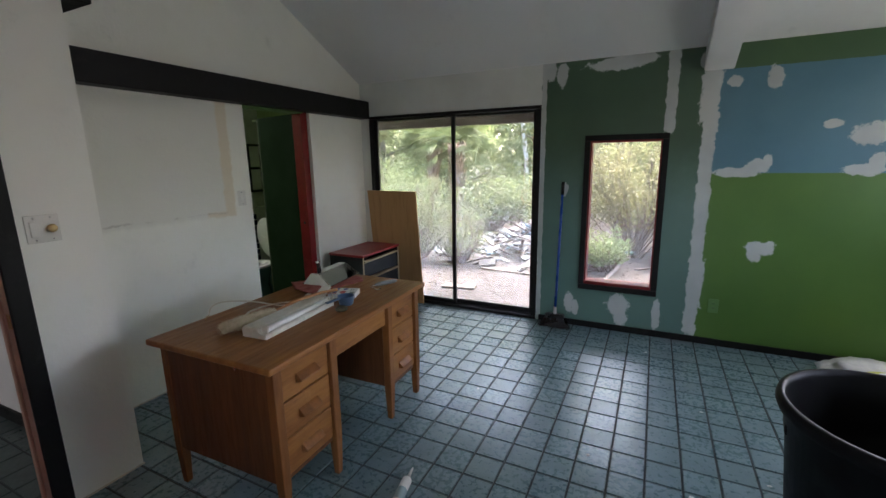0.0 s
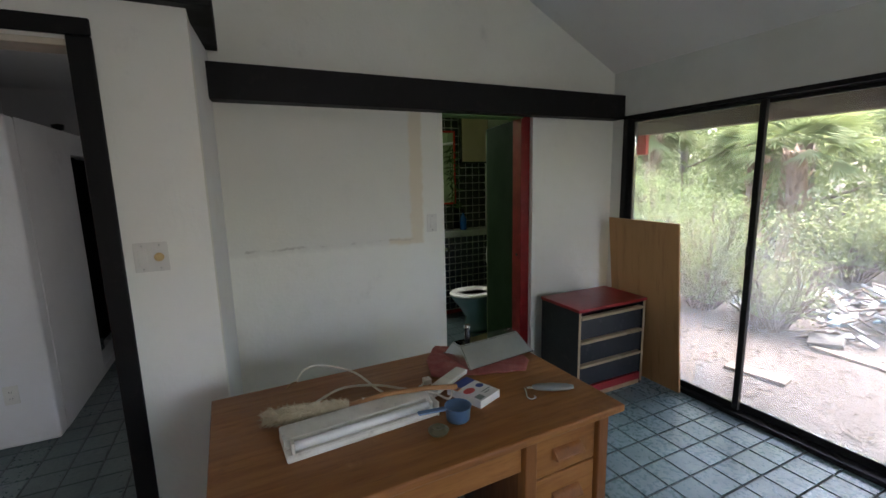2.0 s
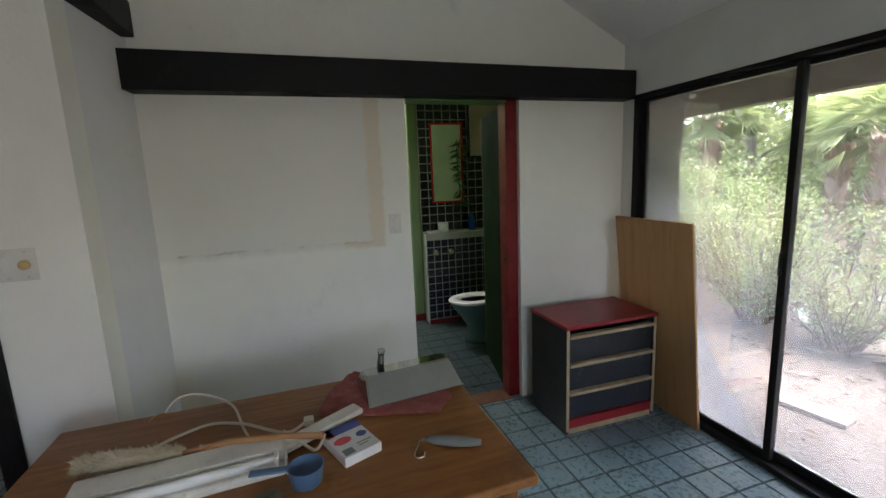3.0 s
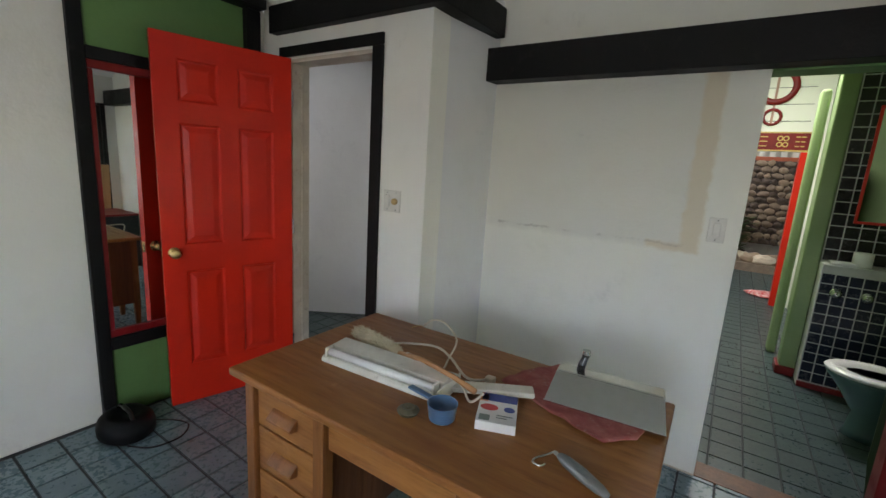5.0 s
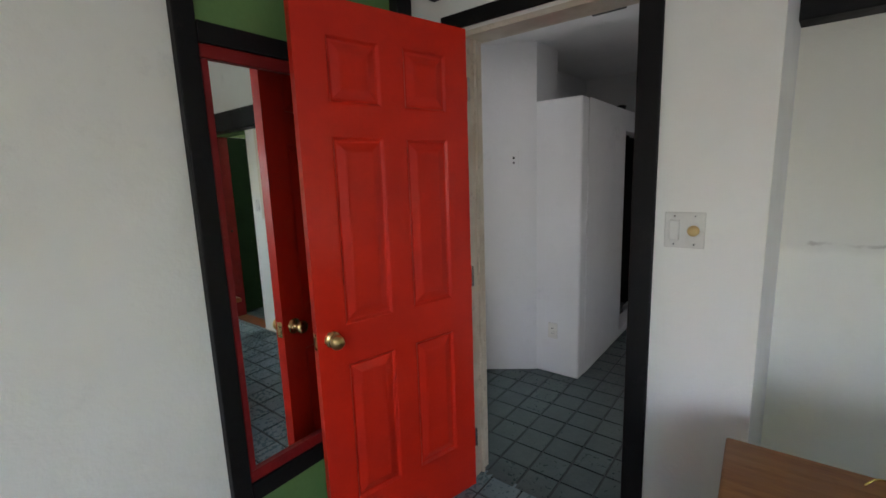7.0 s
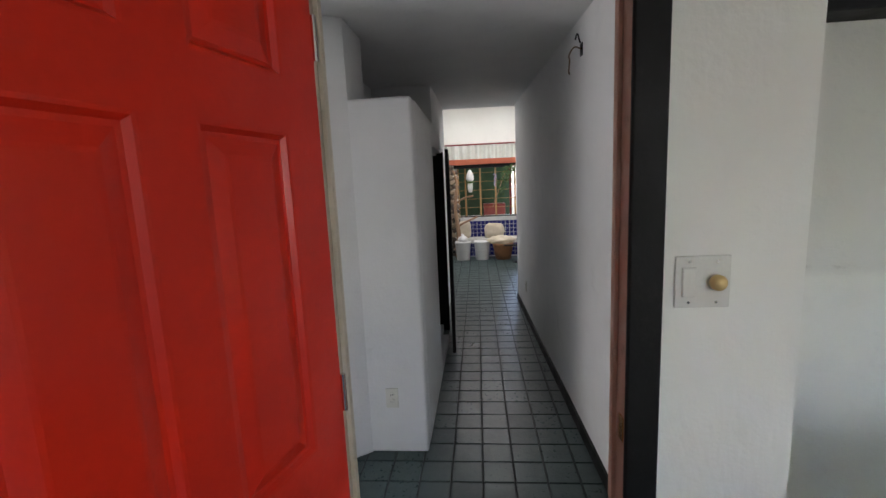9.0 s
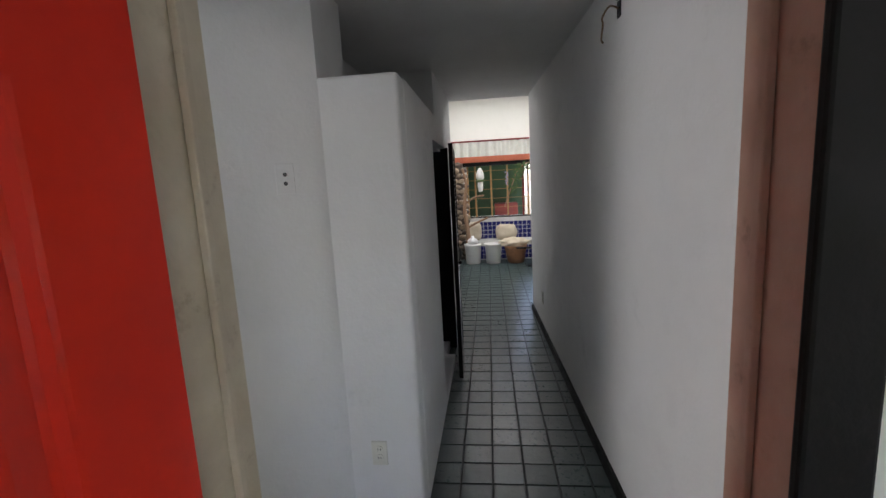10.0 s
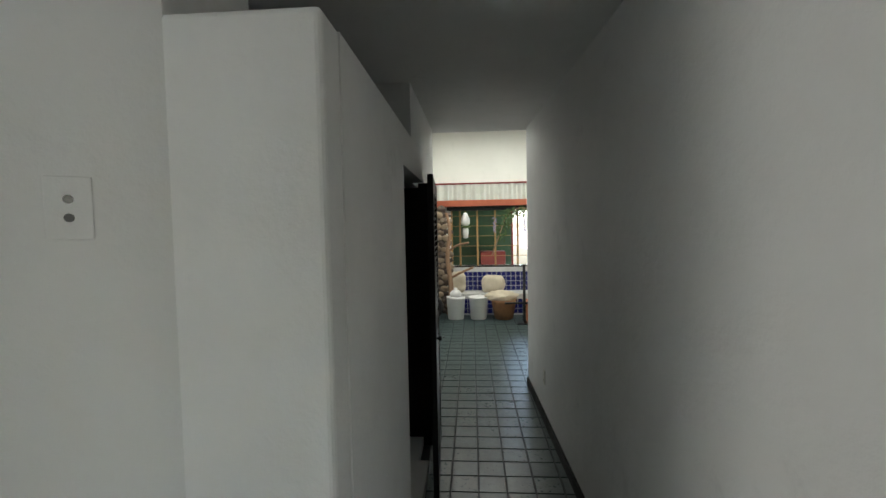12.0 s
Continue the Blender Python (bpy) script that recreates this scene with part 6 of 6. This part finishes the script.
setting("soffit_panel", block(-2.4, -0.78, 2.98, 3.65, 2.02, 2.045, 0.004), CEILW, "white soffit panel", "eave")
setting("red_fascia", block(-3.0, -1.0, 3.69, 3.73, 1.71, 1.896, 0.004), REDP, "red painted fascia board under the eave", "trim")


def foliage_material(name, a, b, c):
    m, t, p = nodes_of(name)
    isl = t.nodes.new("ShaderNodeNewGeometry").outputs["Random Per Island"]
    col = mixc(t, isl, a, b)
    col = mixc(t, ramp(t, nz(t, coords(t), 0.8, 3), 0.4, 0.65), col, c)
    put(t, p.inputs["Base Color"], col)
    p.inputs["Roughness"].default_value = 0.5
    tr = t.nodes.new("ShaderNodeBsdfTranslucent")
    t.links.new(mixc(t, 0.5, col, (0.24, 0.28, 0.11)), tr.inputs[0])
    mx = t.nodes.new("ShaderNodeMixShader")
    mx.inputs[0].default_value = 0.55
    t.links.new(p.outputs[0], mx.inputs[1])
    t.links.new(tr.outputs[0], mx.inputs[2])
    t.links.new(mx.outputs[0], t.nodes["Material Output"].inputs["Surface"])
    return m


F1 = foliage_material("light_foliage", (0.17, 0.22, 0.085), (0.21, 0.25, 0.11), (0.15, 0.2, 0.09))
F2 = foliage_material("olive_foliage", (0.17, 0.2, 0.095), (0.21, 0.235, 0.12), (0.15, 0.18, 0.09))
F3 = foliage_material("dry_foliage", (0.25, 0.2, 0.11), (0.2, 0.19, 0.085), (0.24, 0.2, 0.1))
BARK = wood("grey_bark", (0.17, 0.14, 0.11), (0.10, 0.08, 0.06), 2, 0.9)
TWIG = wood("brown_twig", (0.13, 0.095, 0.07), (0.09, 0.06, 0.045), 2, 0.9)
PALMB = wood("palm_bark", (0.34, 0.23, 0.17), (0.22, 0.15, 0.11), 2, 0.9)


def leaf_cloud(centres, radii, count, size, seed, low=0.0):
    """Leaves scattered through overlapping clumps, thicker towards their skins, each a small folded blade."""
    g = np.random.default_rng(seed)
    c = np.array(centres, dtype=float)
    r = np.array(radii, dtype=float)
    pick = g.choice(len(c), count, p=r ** 2 / np.sum(r ** 2))
    d = g.normal(size=(count, 3))
    d /= np.linalg.norm(d, axis=1)[:, None]
    p = c[pick] + d * (r[pick] * g.uniform(0.35, 1.08, count) ** 0.6)[:, None] * np.array((1, 1, 0.8))
    p = p[p[:, 2] > low]
    n = len(p)
    a = g.normal(size=(n, 3)) + np.array((0, 0, -0.25))
    a /= np.linalg.norm(a, axis=1)[:, None]
    b = np.cross(a, g.normal(size=(n, 3)))
    b /= np.linalg.norm(b, axis=1)[:, None]
    l = size * g.uniform(0.6, 1.4, n)[:, None]
    w = l * 0.27
    v = np.stack((p, p + a * l * 0.45 + b * w, p + a * l, p + a * l * 0.45 - b * w), 1).reshape(-1, 3)
    f = np.arange(4 * n).reshape(-1, 4)
    me = bpy.data.meshes.new("leaves")
    me.from_pydata(v.tolist(), [], f.tolist())
    return me


def tree(m, h, spread, leaves, size, mat, bark, seed, label, base=0.35, name="tree", category="tree", trunk=0.09, lean=0.0):
    e = empty(name, m, label, category, "trees behind the house" if name == "tree" else "shrubs")
    q = random.Random(seed)
    top = Vector((lean * h, 0, h * 0.8))
    pts = spline([(0, 0, -0.15), (lean * h * 0.3 + q.uniform(-0.1, 0.1), q.uniform(-0.1, 0.1), h * 0.35), tuple(top)], 8)
    part("trunk", tube(pts, [trunk * (1 - 0.75 * k / (len(pts) - 1)) for k in range(len(pts))], 9), bark, e, "", True)
    cents, rads, limbs = [], [], []
    for k in range(16):
        u = base + (0.98 - base) * k / 15
        p0 = pts[min(int(u * (len(pts) - 1)), len(pts) - 1)]
        ang = k * 2.4 + q.uniform(-0.4, 0.4)
        reach = spread * q.uniform(0.4, 1.0) * (1.15 - 0.6 * u)
        p1 = p0 + Vector((math.cos(ang) * reach, math.sin(ang) * reach, q.uniform(0.05, 0.35) * h * 0.5))
        limbs.append(tube(spline([p0, (p0 + p1) / 2 + Vector((0, 0, 0.1 * h * 0.3)), p1], 4), [trunk * 0.35, trunk * 0.33, trunk * 0.3, trunk * 0.28, trunk * 0.2, trunk * 0.18, trunk * 0.14, trunk * 0.1, trunk * 0.06], 6))
        for f in (0.55, 1.0):
            cents.append(tuple(p0 + (p1 - p0) * f))
            rads.append(spread * q.uniform(0.22, 0.45))
    part("limbs", join(*limbs), bark, e, "", True)
    me = leaf_cloud(cents, rads, leaves, size, seed)
    me.materials.append(mat)
    o = new("crown", me)
    o.parent = e
    return e


def shrub(m, h, w, leaves, size, mat, seed, label, stems=26, airy=False):
    """Many thin stems that fan out of the ground, with leaves along their upper parts."""
    e = empty("shrub", m, label, "shrub", "shrubs")
    q = random.Random(seed)
    tubes, cents, rads = [], [], []
    for k in range(stems):
        a = q.uniform(0, 6.28)
        rch = w * q.uniform(0.25, 1.0)
        tip = Vector((math.cos(a) * rch, math.sin(a) * rch * 0.7, h * q.uniform(0.55, 1.0) * (1.1 - 0.35 * rch / w)))
        mid = Vector((tip.x * 0.45 + q.uniform(-0.1, 0.1), tip.y * 0.45, tip.z * 0.4))
        pts = spline([(q.uniform(-0.12, 0.12), q.uniform(-0.12, 0.12), -0.15), mid, tip], 6)
        tubes.append(tube(pts, [0.014 * (1 - 0.8 * j / (len(pts) - 1)) for j in range(len(pts))], 5))
        for j in ((4, 7, 9, 12) if airy else (7, 9, 12)):
            cents.append(tuple(pts[j]))
            rads.append(w * q.uniform(0.12, 0.24))
            side = pts[j] + Vector((q.uniform(-1, 1), q.uniform(-1, 1), q.uniform(-0.2, 0.6))) * w * 0.22
            tubes.append(tube([pts[j - 3], (pts[j - 3] + side) / 2 + Vector((0, 0, 0.03)), side], [0.006, 0.005, 0.002], 4))
    part("stems", join(*tubes), TWIG, e, "thin bare branching stems")
    me = leaf_cloud(cents, rads, leaves, size, seed, 0.12)
    me.materials.append(mat)
    o = new("leaves", me)
    o.parent = e
    return e


shrub(pose(-1.2, 5.05, -0.05), 1.32, 1.05, 15000, 0.026, F1, 1, "large airy shrub with bare lower branches", 70, True)
shrub(pose(-0.42, 4.95, -0.06), 0.86, 0.72, 6500, 0.024, F1, 9, "low airy shrub with many bare twigs", 50, True)
shrub(pose(-2.5, 5.9, -0.05), 1.8, 1.15, 13000, 0.032, F1, 2, "leafy light green shrub")
shrub(pose(0.2, 8.3, 0), 1.1, 1.5, 6000, 0.06, F2, 3, "dense low olive shrub")
shrub(pose(-0.9, 7.8, 0), 1.3, 1.4, 5000, 0.06, F2, 4, "dense low olive shrub")
shrub(pose(2.0, 6.3, -0.03), 2.5, 1.35, 15000, 0.04, F3, 5, "tangled dry vine thicket", 46)
shrub(pose(3.1, 7.0, 0), 2.8, 1.5, 12000, 0.045, F3, 6, "tangled vine thicket behind the window", 46)
shrub(pose(1.72, 5.1, -0.05), 0.62, 0.5, 4000, 0.035, F1, 7, "low bright green shrub")
k = 0
for (x, y, h, sp, lf, sz, mt) in ((-5.5, 10.5, 6.5, 2.6, 5500, 0.15, F1), (-3.6, 12.5, 7.5, 2.9, 6000, 0.16, F1), (-0.8, 12.0, 6.0, 2.4, 5500, 0.14, F2), (1.0, 13.5, 7.5, 2.8, 6000, 0.16, F1),
                                 (3.2, 11.0, 6.5, 2.5, 6000, 0.14, F1), (5.2, 12.5, 7.0, 2.8, 5500, 0.16, F3), (-8.0, 12.0, 7.0, 2.8, 5000, 0.17, F1), (-2.0, 17.0, 9.5, 3.6, 6000, 0.22, F2),
                                 (2.2, 18.0, 9.5, 3.8, 6000, 0.22, F1), (6.5, 17.0, 9.0, 3.6, 5500, 0.22, F2), (-6.5, 17.0, 9.5, 3.8, 6000, 0.22, F1), (-11.0, 17.0, 9.5, 3.8, 5000, 0.24, F2),
                                 (0.2, 23.0, 11.0, 4.5, 5500, 0.3, F1), (-5.0, 24.0, 11.0, 4.8, 5500, 0.3, F2), (5.5, 24.0, 11.0, 4.6, 5500, 0.3, F1), (-11.0, 25.0, 11.0, 4.8, 5000, 0.3, F1)):
    k += 1
    tree(pose(x, y, 0.02, 0, 0, 47 * k), h, sp, lf, sz, mt, BARK, 100 + k, "tall leafy tree behind the house", 0.12, trunk=0.06 + 0.012 * h)


def palm(m, h, seed):
    e = empty("palm_tree", m, "sabal palm with a shaggy brown trunk", "palm tree", "palms")
    q = random.Random(seed)
    pts = spline([(0, 0, -0.15), (0.08, 0.05, h * 0.5), (0.02, 0, h)], 10)
    part("trunk", tube(pts, 0.15, 14), PALMB, e, "", True)
    bt = bmesh.new()
    for j in range(150):
        z = q.uniform(0.25, 1.0) * h
        a = q.uniform(0, 6.28)
        c = Vector((0.06 + math.cos(a) * 0.14, 0.02 + math.sin(a) * 0.14, z))
        leaf_card(bt, c, (math.cos(a) * 0.6, math.sin(a) * 0.6, 0.9), (math.cos(a), math.sin(a), -0.4), 0.2, 0.04)
    part("boots", bt, PALMB, e, "old leaf bases on the trunk")
    fr = bmesh.new()
    for j in range(34):
        a = q.uniform(0, 6.28)
        el = q.uniform(-0.45, 1.2)
        tip = Vector((math.cos(a) * math.cos(el), math.sin(a) * math.cos(el), math.sin(el)))
        c = Vector((0.02, 0, h)) + tip * q.uniform(0.35, 0.7)
        side = tip.cross(Vector((0, 0, 1))).normalized()
        up = side.cross(tip).normalized()
        for b in range(-11, 12):
            an = b * 0.12
            d = tip * math.cos(an) + side * math.sin(an) - up * 0.15 * abs(an) - Vector((0, 0, 0.4))
            leaf_card(fr, c, d, up, q.uniform(0.5, 0.8), 0.018)
    part("fronds", fr, F1, e, "fan-shaped fronds")


palm(pose(-2.2, 8.75, 0, 0, 0, 20), 1.85, 1)
palm(pose(-3.15, 9.6, 0, 0, 0, 140), 2.0, 2)
palm(pose(-5.0, 8.8, 0, 0, 0, 250), 2.5, 3)
PALE = paint("pale_trunk_bark", (0.55, 0.53, 0.49), (0.42, 0.4, 0.36), 0.9, 4, 60, 0.4, use_local=True)
for k, (x, y, h, r) in enumerate(((-1.05, 11.0, 2.5, 0.06), (-0.6, 11.4, 2.3, 0.045), (-0.1, 11.8, 2.4, 0.05), (0.25, 11.6, 2.2, 0.035), (0.55, 12.2, 2.4, 0.05), (1.3, 12.6, 2.6, 0.04))):
    o = tagged(link("pale_post", tube(spline([(0, 0, -0.1), (0.04, 0, h * 0.5), (0.1 * (k % 3 - 1), 0, h)], 6), r, 9), PALE, True), "pale weathered post among the trees", "post", "pale posts")
    o.matrix_world = pose(x, y, 0)
# rubble heap
RUB = [paint("rubble_white", (0.17, 0.175, 0.18), (0.11, 0.113, 0.117), 0.8, 5, 60, 0.3, use_local=True), paint("rubble_grey", (0.06, 0.058, 0.056), (0.04, 0.038, 0.036), 0.85, 5, 60, 0.3, use_local=True),
       wood("rubble_plank", (0.16, 0.13, 0.11), (0.1, 0.08, 0.066), 0, 0.8), paint("rubble_blue", (0.1, 0.17, 0.23), None, 0.6, 5, 60, 0.3, use_local=True)]
q = random.Random(12)
for k in range(230):
    x, y = q.gauss(0.5, 0.75), q.gauss(5.9, 0.5)
    plank = k % 3 == 0
    w, d, h = (q.uniform(0.25, 0.8), q.uniform(0.03, 0.08), 0.02) if plank else (q.uniform(0.05, 0.3), q.uniform(0.05, 0.2), q.uniform(0.01, 0.05))
    z = max(0.0, 0.5 * math.exp(-((x - 0.5) / 0.8) ** 2 - ((y - 5.95) / 0.6) ** 2)) * q.uniform(0.3, 1.0) - 0.04
    bmk = block(-w / 2, w / 2, -d / 2, d / 2, 0, h, 0.006, 1)
    o = tagged(link("broken_plank" if plank else "rubble_piece", bmk, RUB[2] if plank else RUB[(0, 0, 1, 0, 3)[k % 5]]), "weathered broken plank on the rubble heap" if plank else "broken pale slab on the rubble heap", "plank" if plank else "rubble", "rubble heap")
    o.matrix_world = pose(x, y, z, q.uniform(-32, 32), q.uniform(-32, 32), q.uniform(0, 180))
for (x, y, a, l) in ((0.12, 3.74, 10, 0.42), (0.75, 4.7, -6, 1.4), (1.0, 5.0, 12, 1.1)):
    o = tagged(link("loose_plank", block(-l / 2, l / 2, -0.07, 0.07, 0, 0.03, 0.004), RUB[2]), "grey plank lying on the sandy ground", "plank", "loose planks")
    o.matrix_world = pose(x, y, -0.085, 0, 0, a)
oc = empty("traffic_cone", pose(1.0, 6.0, 0.05), "faded orange cone on the rubble heap", "cone")
part("cone", lathe([(0.11, 0.0), (0.03, 0.45), (0.0, 0.45)], 20), paint("faded_orange", (0.6, 0.16, 0.06), None, 0.5), oc, "", True)
part("foot", block(-0.15, 0.15, -0.15, 0.15, -0.02, 0.0, 0.008), paint("faded_orange_foot", (0.5, 0.14, 0.06), None, 0.6), oc)
# leaf litter
g = np.random.default_rng(8)
n = 5000
px, py = g.uniform(-5, 6, n), g.uniform(3.3, 10, n)
fv, ff = [], []
for k in range(n):
    z = -0.09 + (0.0 if py[k] < 4.0 else 0.10 * noise.noise((px[k] * 0.5, py[k] * 0.5, 0)) + 0.03 * noise.noise((px[k] * 2, py[k] * 2, 3)) + 0.012 * (py[k] - 4)) + 0.015
    a, s = g.uniform(0, 6.28), g.uniform(0.02, 0.05)
    dx, dy = math.cos(a) * s, math.sin(a) * s
    i = len(fv)
    fv += [(px[k] - dx, py[k] - dy, z), (px[k] - dy * 0.4, py[k] + dx * 0.4, z + 0.01), (px[k] + dx, py[k] + dy, z), (px[k] + dy * 0.4, py[k] - dx * 0.4, z + 0.006)]
    ff.append((i, i + 1, i + 2, i + 3))
me = bpy.data.meshes.new("leaf_litter")
me.from_pydata(fv, [], ff)
me.materials.append(paint("dead_leaf", (0.04, 0.03, 0.02), (0.07, 0.055, 0.04), 0.9, 3, 60, 0.2))
tagged(new("leaf_litter", me), "brown dead leaves strewn over the ground", "leaves", "", "stuff")

# ---- pieces: tiles ----


def tile_mesh(w, d, h, bev, mat, name="tile"):
    """A low frustum: a flat face with sloping edges."""
    a, b = w / 2, d / 2
    v = [(-a, -b, -h), (a, -b, -h), (a, b, -h), (-a, b, -h)] + [(-a + bev, -b + bev, 0), (a - bev, -b + bev, 0), (a - bev, b - bev, 0), (-a + bev, b - bev, 0)]
    me = bpy.data.meshes.new(name)
    me.from_pydata(v, [], [(4, 5, 6, 7), (0, 1, 5, 4), (1, 2, 6, 5), (2, 3, 7, 6), (3, 0, 4, 7)])
    me.materials.append(mat)
    return me


def lay_floor(owner, ox, oy, pitch, x0, x1, y0, y1, near, inside, mat, joint=0.0068):
    """Square tiles on a lattice; those in the stretch `near` are pieces of their own, the rest one mesh."""
    me = tile_mesh(pitch - joint, pitch - joint, 0.012, 0.0028, mat)
    rv, rf, made = [], [], 0
    q = random.Random(31)
    for i in range(math.floor((x0 - ox) / pitch), math.ceil((x1 - ox) / pitch) + 1):
        for j in range(math.floor((y0 - oy) / pitch), math.ceil((y1 - oy) / pitch) + 1):
            x, y = ox + (i + 0.5) * pitch, oy + (j + 0.5) * pitch
            if not (x0 <= x <= x1 and y0 <= y <= y1 and inside(x, y)):
                continue
            tilt, dz = (q.gauss(0, 0.0035), q.gauss(0, 0.0035)), q.uniform(-0.0006, 0.0006)
            if near[0] < x < near[1] and near[2] < y < near[3] and made < 300:
                made += 1
                o = new("tile", me)
                o.parent = owner
                o.location, o.rotation_euler = (x, y, dz), (tilt[0], tilt[1], 0)
            else:
                b = len(rv)
                rv += [(x + c.co.x, y + c.co.y, c.co.z + dz + c.co.y * tilt[0] - c.co.x * tilt[1]) for c in me.vertices]
                rf += [tuple(b + k for k in p.vertices) for p in me.polygons]
    rest = bpy.data.meshes.new("tiles")
    rest.from_pydata(rv, [], rf)
    rest.materials.append(mat)
    o = new("tiles", rest)
    o.parent = owner
    tagged(o, kind="stuff")


P = 0.161
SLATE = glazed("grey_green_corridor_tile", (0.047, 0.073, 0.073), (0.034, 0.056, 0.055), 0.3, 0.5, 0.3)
ob = bpy.data.objects
lay_floor(ob["floor"], 2.327, 1.272, P, WX - 0.06, EX - 0.05, BY - 0.03, WY - 0.02, (0.6, 3.05, -0.7, 1.4), lambda x, y: x > -0.01 or y > 0.06, TILE)
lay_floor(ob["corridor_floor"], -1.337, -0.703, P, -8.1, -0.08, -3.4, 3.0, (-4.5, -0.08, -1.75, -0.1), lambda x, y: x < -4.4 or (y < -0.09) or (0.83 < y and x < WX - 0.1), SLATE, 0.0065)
lay_floor(ob["moon_floor"], 2.327, 1.272, P, 0.13, EX - 0.1, -4.4, BY - 0.1, (1.2, 2.2, -2.9, -1.4), lambda x, y: True, TILE)


def tile_wall(owner, x, y0, y1, z0, z1, pitch, mat, skip=None, most=300, nx=1):
    me = tile_mesh(pitch - 0.007, pitch - 0.007, 0.006, 0.0015, mat)
    made = 0
    for j in range(int((z1 - z0) / pitch)):
        for i in range(int((y1 - y0) / pitch)):
            y, z = y0 + (i + 0.5) * pitch, z0 + (j + 0.5) * pitch
            if made >= most or (skip and skip(y, z)):
                continue
            made += 1
            o = new("tile", me)
            o.parent = owner
            o.location, o.rotation_euler = (x, y, z), (math.pi / 2, 0, math.pi / 2)


tile_wall(hw, -2.281, 1.894, 2.85, 0.045, 0.925, 0.0755, NAVY)
tile_wall(ob["tile_bed_upper"], -2.441, 1.896, 2.85, 0.945, 2.6, 0.0872, JET, lambda y, z: 2.04 < y < 2.34 and 1.26 < z < 2.02)
tile_wall(dado, -8.115, -1.14, 0.7, 0.36, 0.78, 0.085, BTILE)
tile_wall(bench, -7.715, -0.98, 0.72, 0.02, 0.36, 0.085, BTILE)
